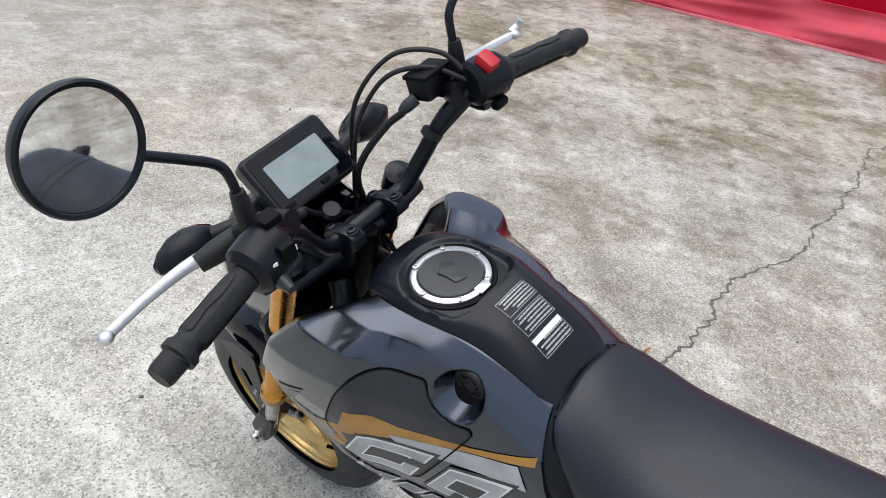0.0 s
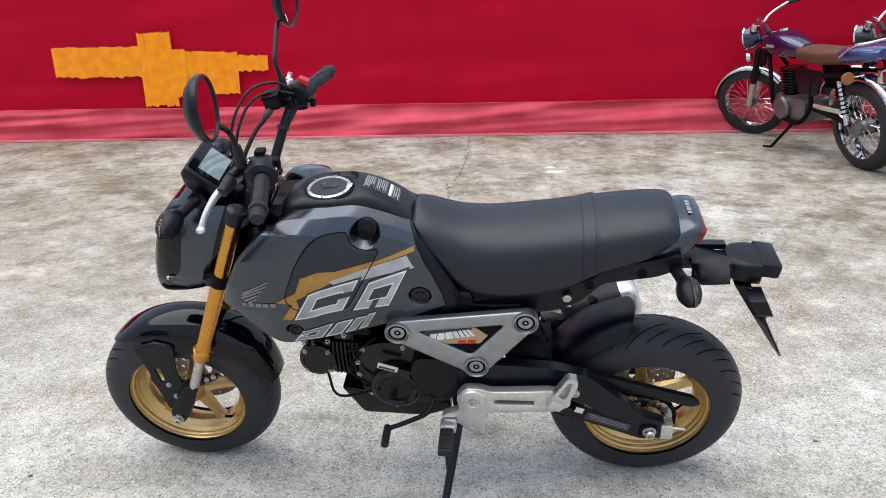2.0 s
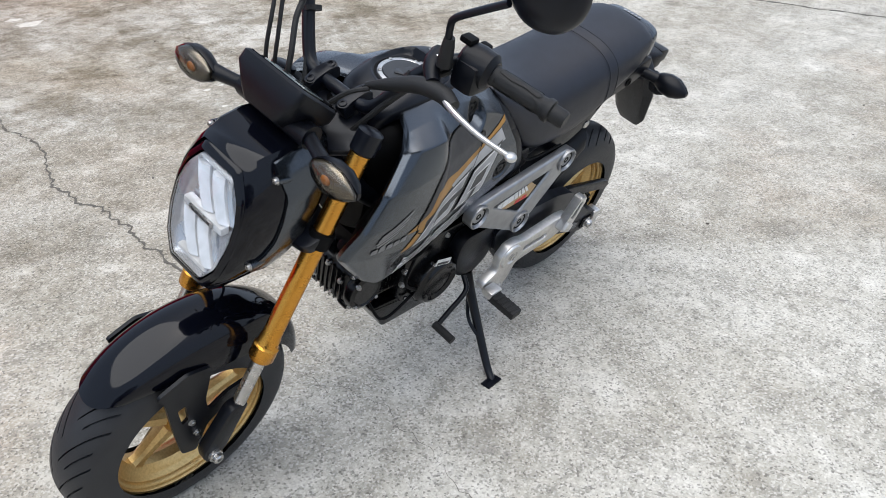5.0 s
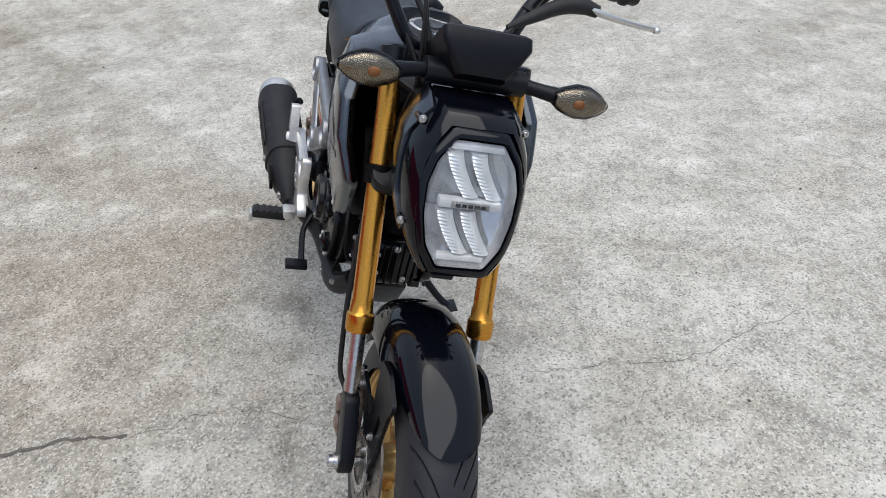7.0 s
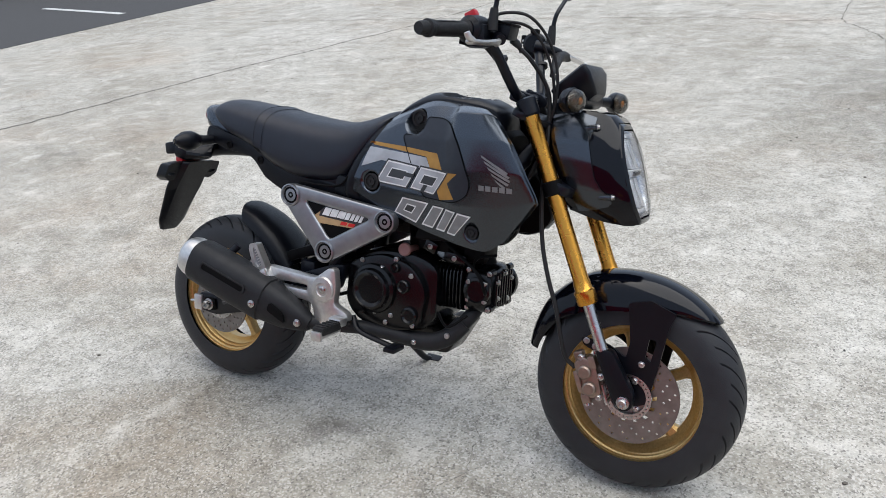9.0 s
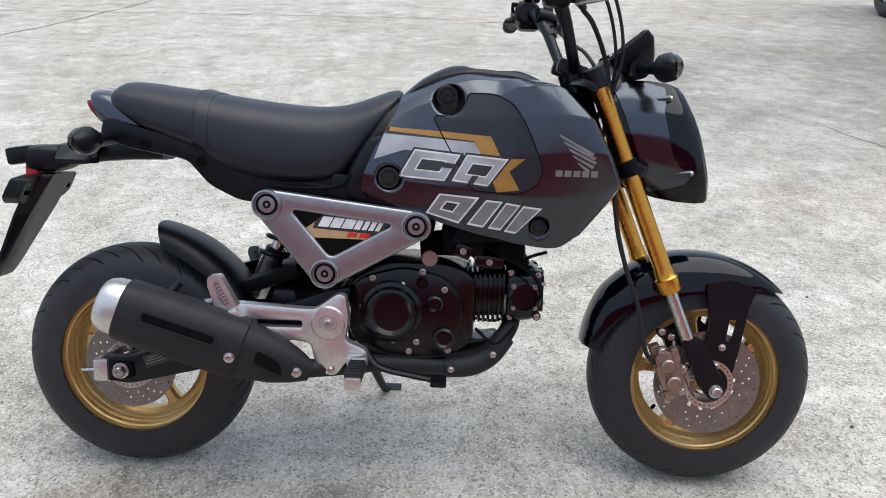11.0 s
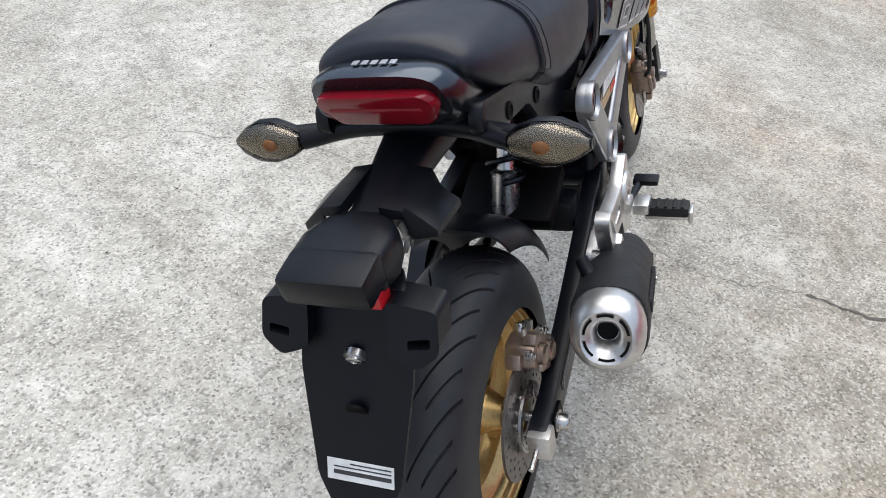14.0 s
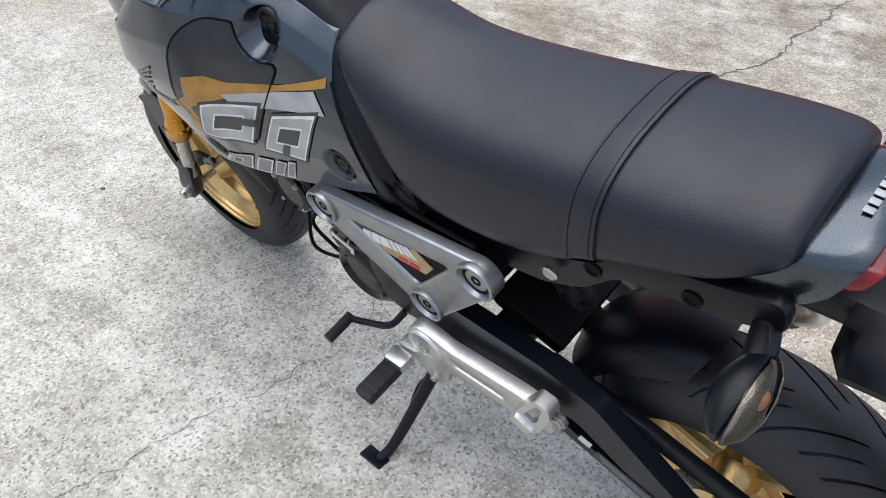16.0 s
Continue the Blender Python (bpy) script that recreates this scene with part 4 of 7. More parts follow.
for k in (-1, 1):
    bm = bmesh.new()
    box(bm, DM @ V(-0.040, k * 0.035 + 0.02, 0.0148), (0.008, 0.016, 0.003), 0.001, DM.to_3x3().to_4x4())
    part("button", bm, M_PLASTIC_D, dash)

# ignition lock
bm = bmesh.new()
lathe(bm, [(0, 0), (0.016, 0), (0.016, 0.02), (0.012, 0.024), (0, 0.024)], (0.962, 0, 0.838), (-0.39, 0, 0.92), 20)
part("ignition_lock", bm, M_MATTE, bike)

# headlight unit
head = empty("headlight")
head.parent = bike


SK = -0.30
PROF = [(0.0, 0.60), (0.12, 0.82), (0.30, 0.95), (0.55, 1.0), (0.72, 0.96), (0.88, 0.80), (1.0, 0.58)]
BODY = [(1.030, 0.090, 0.628, 0.838), (1.075, 0.098, 0.616, 0.846), (1.110, 0.100, 0.610, 0.847), (1.150, 0.095, 0.607, 0.842), (1.170, 0.088, 0.609, 0.834), (1.178, 0.082, 0.615, 0.824)]


def head_ring(x, w, zb, zt):
    pts = [(table(PROF, t) * w, zb + (zt - zb) * t) for t in (i / 12 for i in range(13))]
    full = pts + [(-a, z) for a, z in reversed(pts)]
    return [V(x + SK * (z - 0.617), y, z) for y, z in full]


def half_width(x, z):
    """Half the lamp shell's width at x and z."""
    xs = x - SK * (z - 0.617)
    w, zb, zt = (table(BODY, xs, k) for k in (1, 2, 3))
    return w * table(PROF, min(1.0, max(0.0, (z - zb) / (zt - zb))))


bm = bmesh.new()
loft(bm, [head_ring(*b) for b in BODY], caps=False)
bm.verts.ensure_lookup_table()
bm.faces.new(bm.verts[:26])
part("housing", bm, M_GLOSS, head, "gloss black faceted headlight shell")
FRONT = [(0.630, 1.060), (0.645, 1.118), (0.662, 1.132), (0.680, 1.106), (0.705, 1.088), (0.745, 1.078), (0.786, 1.068), (0.812, 1.074), (0.834, 1.074), (0.842, 1.040)]
for s in (1, -1):
    bm = bmesh.new()
    rows = []
    for i in range(25):
        z = 0.630 + 0.212 * i / 24
        xr, xf = 0.975 + (0.826 - z) * 0.39, table(FRONT, z)
        row = []
        for k in range(9):
            x = xr + (xf - xr) * k / 8
            y = half_width(x, z) + 0.0045 + max(0.0, 1.03 - 0.30 * (z - 0.617) - x) * 0.22
            row.append(V(x, s * y, z))
        rows.append([V(xr + 0.004, row[0].y - s * 0.018, z)] + row + [V(xf, row[-1].y - s * 0.007, z)])
    loft(bm, rows, closed=False, caps=False)
    sp = part("side_cover", bm, M_GREY, head, "metallic grey headlight side cover", sharp=30)
    for xa, za, xb, zb in ((1.035, 0.806, 1.080, 0.813), (1.070, 0.664, 1.128, 0.669)):
        ya, yb = half_width(xa, za), half_width(xb, zb)
        bm = bmesh.new()
        tube(bm, [(xa, s * (ya - 0.004), za), ((xa + xb) / 2, s * ((ya + yb) / 2 + 0.001), (za + zb) / 2), (xb, s * (yb + 0.003), zb)], [0.003, 0.0060, 0.0070], 14, 4)
        part("bolt_boss", bm, M_GREY, sp)
        bolt(sp, (xb, s * (yb + 0.003), zb), (0.95, s * 0.1, 0.1), 0.0048)
LENS = [(0.037, 0.809), (0.061, 0.778), (0.071, 0.744), (0.070, 0.700), (0.060, 0.656), (0.038, 0.624)]
LENS = LENS + [(-a, z) for a, z in reversed(LENS)]


def lens_ring(k, x):
    zc = 0.717
    return [V(x + SK * (zc + (z - zc) * k - 0.617), y * k, zc + (z - zc) * k) for y, z in rounded(LENS, 0.006, 3)]


bm = bmesh.new()
loft(bm, [lens_ring(1.17, 1.166), lens_ring(1.15, 1.178), lens_ring(1.08, 1.183), lens_ring(1.02, 1.184), lens_ring(0.99, 1.172)], caps=False)
part("lens_rim", bm, M_GLOSS, head)
bm = bmesh.new()
loft(bm, [lens_ring(1.0, 1.181), lens_ring(0.95, 1.188), lens_ring(0.82, 1.192), lens_ring(0.3, 1.195), lens_ring(0.02, 1.195)], caps=False)
part("lens", bm, M_GLASS, head, "clear faceted headlight lens").visible_shadow = False
bm = bmesh.new()
loft(bm, [lens_ring(0.98, 1.182), lens_ring(0.90, 1.172), lens_ring(0.80, 1.166), lens_ring(0.02, 1.162)], caps=False)
part("reflector", bm, M_BOWL, head, "silvered lamp reflector")


def lamp_x(z):
    return 1.166 + SK * (z - 0.617)


# four slanted light guides with fine saw-tooth ribs, dark hollows between them
for y0, z0, z1 in ((-0.033, 0.788, 0.727), (0.004, 0.788, 0.727), (-0.035, 0.707, 0.645), (0.001, 0.707, 0.645)):
    bm = bmesh.new()
    rings = []
    for k in range(25):
        t = k / 24
        z = z0 + (z1 - z0) * t
        y = y0 + 0.034 * t ** 1.5
        tooth = 0.0016 if k % 2 else 0.0
        rings.append([V(lamp_x(z) + dx, y + dy, z) for dx, dy in ((-0.006, -0.014), (0.012 - tooth, -0.013), (0.015 - tooth, 0.0), (0.008, 0.012), (-0.006, 0.013))])
    loft(bm, rings)
    part("light_guide", bm, M_REFLECTOR, head)
    bm = bmesh.new()
    rings = []
    for k in range(13):
        t = k / 12
        z = z0 + (z1 - z0) * t
        y = y0 + 0.034 * t ** 1.5 + 0.0185
        rings.append([V(lamp_x(z) + dx, y + dy, z) for dx, dy in ((-0.006, -0.0045), (0.004, -0.0045), (0.001, 0.004), (-0.006, 0.004))])
    loft(bm, rings)
    part("guide_shade", bm, M_BACKING, head)
bm = bmesh.new()
box(bm, (lamp_x(0.7175) + 0.008, 0, 0.7175), (0.016, 0.098, 0.015), 0.003)
part("divider", bm, M_REFLECTOR, head)
bm = bmesh.new()
box(bm, (lamp_x(0.7175) + 0.014, 0, 0.7175), (0.010, 0.060, 0.010), 0.0015)
part("badge_plate", bm, M_STEEL, head)
for i in range(5):
    bm = bmesh.new()
    box(bm, (lamp_x(0.7175) + 0.019, -0.020 + 0.010 * i, 0.7175), (0.0016, 0.0075, 0.006), 0.0004)
    part("badge_bar", bm, M_DARKPRINT, head)
for z, w in ((0.797, 0.084), (0.637, 0.074)):
    bm = bmesh.new()
    box(bm, (lamp_x(z) + 0.005, 0, z), (0.014, w, 0.010), 0.003)
    part("ledge", bm, M_REFLECTOR, head)


def indicator(c, root_pt, s, back=False):
    root = empty("turn_signal")
    root.parent = bike
    c, r0 = V(*c), V(*root_pt)
    f = -1 if back else 1
    bm = bmesh.new()
    tube(bm, [r0, r0.lerp(c, 0.3), r0.lerp(c, 0.75)], [0.013, 0.011, 0.014], 12, 4)
    part("stalk", bm, M_PLASTIC, root)
    rings = []
    for t, w, h in ((-0.045, 0.010, 0.010), (-0.032, 0.019, 0.019), (-0.010, 0.025, 0.027), (0.012, 0.025, 0.026), (0.032, 0.018, 0.017), (0.046, 0.006, 0.006)):
        rings.append((t, w, h))
    bm = bmesh.new()
    loft(bm, [[c + V(f * (w * min(0.15, math.cos(a))) - f * 0.004, s * t, h * math.sin(a)) for a in (2 * math.pi * k / 20 for k in range(20))] for t, w, h in rings])
    part("body", bm, M_PLASTIC, root)
    bm = bmesh.new()
    loft(bm, [[c + V(f * w * 0.95 * math.cos(a) ** 0.8 * 0.9 if math.cos(a) > 0 else 0.0, s * t, h * 0.93 * math.sin(a)) for a in (math.pi * (k / 12 - 0.5) for k in range(13))] for t, w, h in rings])
    part("lens", bm, M_SMOKE, root, "smoked clear indicator lens").visible_shadow = False
    bm = bmesh.new()
    loft(bm, [[c + V(f * (w * 0.95 * math.cos(a) ** 0.8 * 0.42 + 0.0012) if math.cos(a) > 0 else f * 0.0012, s * t * 0.93, h * 0.84 * math.sin(a)) for a in (math.pi * (k / 12 - 0.5) for k in range(13))] for t, w, h in rings])
    part("dish", bm, M_DISH, root)
    bm = bmesh.new()
    bmesh.ops.create_uvsphere(bm, u_segments=12, v_segments=8, radius=0.0065, matrix=Matrix.Translation(c + V(f * 0.011, -s * 0.006, 0)) @ Matrix.Diagonal((0.7, 1.5, 1.2, 1)))
    part("bulb", bm, M_ORANGE, root)


for s in (1, -1):
    indicator((1.052, 0.168 * s, 0.865), (1.02, 0.07 * s, 0.868), s)
bm = bmesh.new()
tube(bm, [(1.02, -0.08, 0.868), (1.02, 0.08, 0.868)], 0.02, 14, 1)
part("signal_bracket", bm, M_PLASTIC, bike)

# the bars and front wheel stand turned slightly to the left
AX = V(-0.39, 0, 0.92)
STEER = Matrix.Translation((0.93, 0, 0.80)) @ Matrix.Rotation(radians(1.0), 4, AX) @ Matrix.Translation((-0.93, 0, -0.80))
for ob in list(bike.children):
    if ob.name.startswith(("handlebar", "grip", "lever", "switch_housing", "mirror", "bar_clamp", "riser", "stem_nut", "top_yoke", "steering_head")):
        ob.matrix_basis = STEER @ Matrix.Translation((-0.013, -0.007, 0))
    elif not ob.name.startswith("rear_"):
        ob.matrix_basis = STEER


# ---- tank shrouds ----
RIBS = [
    [(.560, .058, .804), (.553, .080, .787), (.545, .099, .764), (.531, .112, .735), (.511, .122, .700), (.492, .126, .655), (.487, .122, .622)],
    [(.606, .060, .826), (.610, .086, .812), (.612, .104, .793), (.612, .117, .755), (.610, .128, .700), (.600, .132, .640), (.600, .125, .578)],
    [(.680, .069, .850), (.690, .096, .837), (.698, .117, .812), (.700, .136, .765), (.700, .143, .700), (.700, .144, .630), (.700, .130, .548)],
    [(.742, .073, .848), (.748, .104, .838), (.754, .134, .812), (.755, .151, .765), (.755, .157, .700), (.755, .153, .625), (.755, .135, .537)],
    [(.772, .073, .845), (.780, .114, .842), (.788, .155, .827), (.792, .168, .775), (.795, .171, .700), (.795, .163, .620), (.795, .138, .528)],
    [(.800, .071, .840), (.820, .115, .840), (.838, .157, .829), (.862, .177, .775), (.880, .178, .705), (.890, .166, .625), (.865, .143, .523)],
    [(.812, .069, .836), (.838, .113, .836), (.864, .151, .827), (.912, .174, .772), (.946, .174, .706), (.970, .158, .645), (.905, .143, .546)],
    [(.818, .067, .828), (.844, .110, .830), (.876, .141, .821), (.926, .161, .768), (.961, .159, .704), (.986, .142, .644), (.912, .133, .546)],
]
CAPS = [(0.650, 0.806), (0.541, 0.648), (0.832, 0.562)]


def shroud(s):
    # folded sheet: the cross-sections keep their creases, hardly rounded
    ribs = []
    for r in RIBS:
        pts = [V(x, y * s, z) for x, y, z in r]
        smooth = spline(pts, 18)
        straight = [pts[i].lerp(pts[i + 1], k / 18) for i in range(len(pts) - 1) for k in range(18)] + [pts[-1]]
        ribs.append([p.lerp(q, 0.78) for p, q in zip(smooth, straight)])
    n = len(ribs[0])
    cols = [spline([r[k] for r in ribs], 30) for k in range(n)]
    m = len(cols[0])
    # conical bores for the rubber plugs, cut square to the bike's side
    bores = []
    for x, z in CAPS:
        r, deep = (0.0225, 0.024) if z > 0.7 else (0.0215, 0.011) if z > 0.6 else (0.0165, 0.009)
        near = min((p for col in cols for p in col), key=lambda p: (p.x - x) ** 2 + (p.z - z) ** 2)
        floor_y = abs(near.y) - deep
        bores.append((x, z, r, floor_y))
        for col in cols:
            for p in col:
                q = math.hypot(p.x - x, p.z - z)
                if q < r + 0.022:
                    gap = abs(p.y) - (floor_y + max(0.0, q - r) * (2.6 if z > 0.7 else 1.8))
                    if gap > -0.002:
                        p.y -= s * (gap if gap > 0.002 else (gap + 0.002) ** 2 / 0.008)
    bm = bmesh.new()
    g = [[bm.verts.new(cols[k][i]) for k in range(n)] for i in range(m)]
    for i in range(m - 1):
        for k in range(n - 1):
            bm.faces.new((g[i][k], g[i + 1][k], g[i + 1][k + 1], g[i][k + 1]))
    # folded edge
    rim = [e for e in bm.edges if e.is_boundary]
    geo = bmesh.ops.extrude_edge_only(bm, edges=rim)
    for v in geo["geom"]:
        if isinstance(v, bmesh.types.BMVert):
            v.co.y -= 0.010 * s
            if v.co.x > 0.82:
                v.co.x -= 0.006
    ob = part("tank_shroud", bm, M_GREY, bike, "metallic dark grey plastic tank shroud", sharp=60)
    tree = tree_of(ob)
    for x, z, r, y in bores:
        bm = bmesh.new()
        lathe(bm, [(r * 0.98, -0.004), (r * 0.98, 0.0045), (r * 0.90, 0.006), (r * 0.74, 0.006), (r * 0.68, 0.003), (r * 0.46, 0.003), (r * 0.42, 0.006), (r * 0.20, 0.006), (r * 0.16, 0.004), (0, 0.004)], (x, y * s, z), (0, s, 0), 28)
        plug = part("rubber_plug", bm, M_GRIP, ob)
        for a in (0.5, 2.6, 4.7):
            bm = bmesh.new()
            box(bm, V(x + r * 0.57 * math.cos(a), s * (y + 0.004), z + r * 0.57 * math.sin(a)), (r * 0.26, 0.004, 0.003), 0.0006, Matrix.Rotation(-a, 4, "Y"), 1)
            part("web", bm, M_GRIP, plug)
    # black service cover on the side
    arc = [(.650 + .038 * math.cos(radians(a)), .806 + .038 * math.sin(radians(a))) for a in (-100, -85, -65, -45, -25, -8)]
    cover = rounded([(.692, .812), (.740, .812), (.772, .797), (.798, .760), (.834, .676), (.826, .646), (.790, .626), (.702, .630), (.626, .762), (.630, .769)] + arc,
                    [.010, .03, .02, .02, .02, .02, .02, .012, .008, .004] + [.002] * 6)
    part("service_cover", drape(cover, tree, s, 0.0010, 0.005), M_COVER, ob, "matte black side service cover with a thin gap round it")
    # the dark joint round the cover
    ring = [V(x, 0, z) for x, z in cover]
    fine = []
    for p, q in zip(ring, ring[1:] + ring[:1]):
        k = max(1, int((q - p).length / 0.006))
        fine += [p.lerp(q, j / k) for j in range(k)]
    line = []
    for p in fine:
        h = tree.ray_cast(V(p.x, 2 * s, p.z), V(0, -s, 0))
        line.append((h[0], h[1] * (1 if h[1].y * s > 0 else -1)))
    count = len(line)
    even = [sum((line[(i + k) % count][1] for k in range(-3, 4)), V(0, 0, 0)).normalized() for i in range(count)]
    line = [(p + e * 0.0018, e) for (p, _), e in zip(line, even)]
    bm = bmesh.new()
    strip = []
    for i, (p, nrm) in enumerate(line):
        d = (line[(i + 1) % len(line)][0] - line[i - 1][0]).normalized()
        o = d.cross(nrm).normalized() * 0.0011
        strip.append((bm.verts.new(p + o), bm.verts.new(p - o)))
    for p, q in zip(strip, strip[1:] + strip[:1]):
        bm.faces.new((p[0], p[1], q[1], q[0]))
    part("cover_joint", bm, M_PLASTIC_D, ob)

    def both(outline, mat, name, off=0.0008):
        """Printed film laid on the shroud."""
        return part(name, drape(outline, tree, s, off + 0.0004, 0.006), mat, ob)

    # gold band with an arrow, a silver fade, and two slanted blocks with cut-outs
    if s > 0:
        gold = [(.549, .768), (.548, .757), (.673, .722), (.722, .704), (.792, .676), (.808, .668), (.804, .624), (.832, .605), (.852, .605), (.826, .646), (.818, .654), (.856, .661), (.807, .688), (.791, .727), (.755, .732), (.720, .728), (.625, .744)]
        fade = [(.735, .706), (.566, .750), (.550, .722), (.720, .690)]
        blocks = [((.824, .605), (.780, .681), (.671, .703), (.715, .623)), ((.692, .620), (.650, .692), (.566, .718), (.612, .628))]
        bars = [((.840, .528), (.812, .563), (.742, .583), (.774, .537)), ((.767, .537), (.732, .584), (.695, .592), (.729, .545)), ((.720, .547), (.688, .595), (.664, .600), (.697, .555)), ((.688, .557), (.659, .605), (.642, .610), (.668, .564))]
    else:
        gold = [(.529, .746), (.539, .738), (.704, .723), (.731, .672), (.749, .628), (.791, .635), (.771, .669), (.800, .694), (.756, .692), (.735, .733), (.641, .740)]
        fade = [(.530, .733), (.704, .721), (.720, .694), (.570, .703), (.512, .684)]
        blocks = [((.560, .652), (.591, .705), (.679, .697), (.649, .646)), ((.663, .647), (.691, .698), (.769, .692), (.731, .639))]
        bars = [((.614, .583), (.640, .622), (.717, .617), (.678, .564)), ((.694, .563), (.730, .613), (.762, .611), (.726, .558)), ((.735, .557), (.768, .610), (.795, .606), (.759, .554)), ((.766, .552), (.800, .605), (.836, .601), (.788, .549))]
    both(gold, M_GOLDPRINT, "gold_stripe", 0.0008)
    both(fade, M_SILVERPRINT, "silver_fade", 0.0011)

    def cell(q, u0, v0, u1, v1):
        """A piece of the slanted four-sided block q, by shares across and up."""
        a, b, c, d = [Vector((*p, 0)) for p in q]
        at = lambda u, v: ((a.lerp(d, u)).lerp(b.lerp(c, u), v))
        return [tuple(at(u, v)[:2]) for u, v in ((u0, v0), (u0, v1), (u1, v1), (u1, v0))]
    for i, q in enumerate(blocks):
        both(cell(q, -.05, -.07, 1.05, 1.07), M_DARKPRINT, "mark_shadow", 0.0013)
        both(cell(q, 0, 0, 1, 1), M_WHITE, "mark_edge", 0.0016)
        both(cell(q, .035, .06, .965, .94), M_SILVERPRINT, "mark_face", 0.0019)
        both(cell(q, .24, .28, .80, .74), M_WHITE, "mark_edge", 0.0022)
        both(cell(q, .27, .33, .77, .69), M_DARKPRINT, "mark_slot", 0.0025)
        if i == 0:
            both(cell(q, .76, .48, 1.02, .66), M_DARKPRINT, "mark_slot", 0.0028)
        else:
            both(cell(q, .44, -.02, .60, .30), M_DARKPRINT, "mark_slot", 0.0028)
    for i, q in enumerate(bars):
        both(cell(q, 0, 0, 1, 1), M_WHITE, "mark_edge", 0.0016)
        both(cell(q, .05 if i == 0 else .10, .07, .95 if i == 0 else .90, .93), M_GREYPRINT, "mark_face", 0.0019)
        if i == 0:
            both(cell(q, .28, .30, .66, .72), M_WHITE, "mark_edge", 0.0022)
            both(cell(q, .32, .36, .62, .66), M_DARKPRINT, "mark_slot", 0.0025)
    # feather-like badge and a plain bar
    dz = -.012 if s > 0 else .004
    for i in range(5):
        z = .738 - i * .0125 + dz
        x0 = .858 + i * .009
        x1 = (.922, .926, .928, .924, .915)[i]
        z1 = (.700, .692, .684, .676, .669)[i] + dz
        both([(x0, z), (x0 + .004, z - .0065), (x1, z1 - .0012), (x1 + .004, z1 + .0035)], M_BADGE, "badge", 0.0012)
    for i in range(5):
        both([(.856 + i * .0165, .659 + dz), (.869 + i * .0165, .659 + dz), (.869 + i * .0165, .671 + dz), (.856 + i * .0165, .671 + dz)], M_BADGE, "badge_bar", 0.0012)
    return ob


SHROUDS = [shroud(s) for s in (1, -1)]

# tank top cover
bm = bmesh.new()
rows = []
for x, w, z, e in ((.858, .030, .800, .03), (.852, .044, .828, .024), (.832, .060, .846, .014), (.792, .070, .862, .018), (.752, .074, .868, .019), (.700, .072, .871, .018), (.650, .063, .866, .020), (.600, .060, .842, .014),
                   (.566, .059, .815, .011), (.545, .062, .797, .014)):
    rows.append([V(x, w * u, z - e * (0.25 * abs(u) ** 2 + 0.75 * abs(u) ** 6)) for u in (i / 24 - 1 for i in range(49))])
cols = [spline([r[k] for r in rows], 14) for k in range(49)]
cap_c = V(0.745, 0, 0.8535)
for col in cols:
    for p in col:
        # round towards the bars, squared off towards the seat
        dx = p.x - cap_c.x
        q = math.hypot(dx, p.y) if dx > 0 else (abs(dx) ** 5 + abs(p.y) ** 5) ** 0.2
        if q < 0.064:
            t = min(1.0, (0.064 - q) / 0.007)
            p.z = min(p.z, p.z + (cap_c.z - p.z) * t * t * (3 - 2 * t))
g = [[bm.verts.new(c[i]) for c in cols] for i in range(len(cols[0]))]
for i in range(len(g) - 1):
    for k in range(48):
        bm.faces.new((g[i][k], g[i + 1][k], g[i + 1][k + 1], g[i][k + 1]))
geo = bmesh.ops.extrude_edge_only(bm, edges=[e for e in bm.edges if e.is_boundary])
for v in geo["geom"]:
    if isinstance(v, bmesh.types.BMVert):
        v.co.z -= 0.018
        v.co.y *= 0.975
tank_top = part("tank_cover", bm, M_MATTE, bike, "matte black tank top cover", sharp=50)
TT = tree_of(tank_top)

cap_n = V(0.02, 0, 1).normalized()
cap = empty("filler_cap")
cap.parent = bike
bm = bmesh.new()
lathe(bm, [(0.058, -0.004), (0.056, 0.001), (0.052, 0.0015), (0.050, -0.001)], cap_c, cap_n, 48)
part("recess_ring", bm, M_PLASTIC_D, cap)
bm = bmesh.new()
lathe(bm, [(0.0495, -0.003), (0.0495, 0.003), (0.048, 0.0042), (0.0425, 0.0045), (0.0410, 0.003), (0.0410, -0.003)], cap_c, cap_n, 48)
part("cap_ring", bm, M_SILVER, cap, "brushed silver filler ring")
bm = bmesh.new()
box(bm, cap_c + V(-0.0455, -0.004, 0.0036), (0.0125, 0.019, 0.0045), 0.0010)
part("lock_tab", bm, M_SILVER, cap)
bm = bmesh.new()
box(bm, cap_c + V(-0.0455, -0.004, 0.0022), (0.0150, 0.0215, 0.0045), 0.0008)
part("tab_gap", bm, M_PLASTIC_D, cap)
bm = bmesh.new()
lathe(bm, [(0.0405, -0.002), (0.0405, 0.0035), (0.039, 0.005), (0.012, 0.0055), (0, 0.0055)], cap_c, cap_n, 40)
part("cap_disc", bm, M_CAPGREY, cap)
bm = bmesh.new()
flap_line = rounded([(-.022, -.004), (-.014, -.010), (.002, -.009), (.010, -.017), (.022, -.006), (.014, .004), (.012, .012), (-.002, .010), (-.016, .011)], .003)
loft(bm, [[cap_c + V(x, y, z) for x, y in [(k * p, k * q) for p, q in flap_line]] for z, k in ((.004, 1.0), (.0068, 1.0), (.0076, .94))])
part("key_flap", bm, M_CAPGREY, cap)
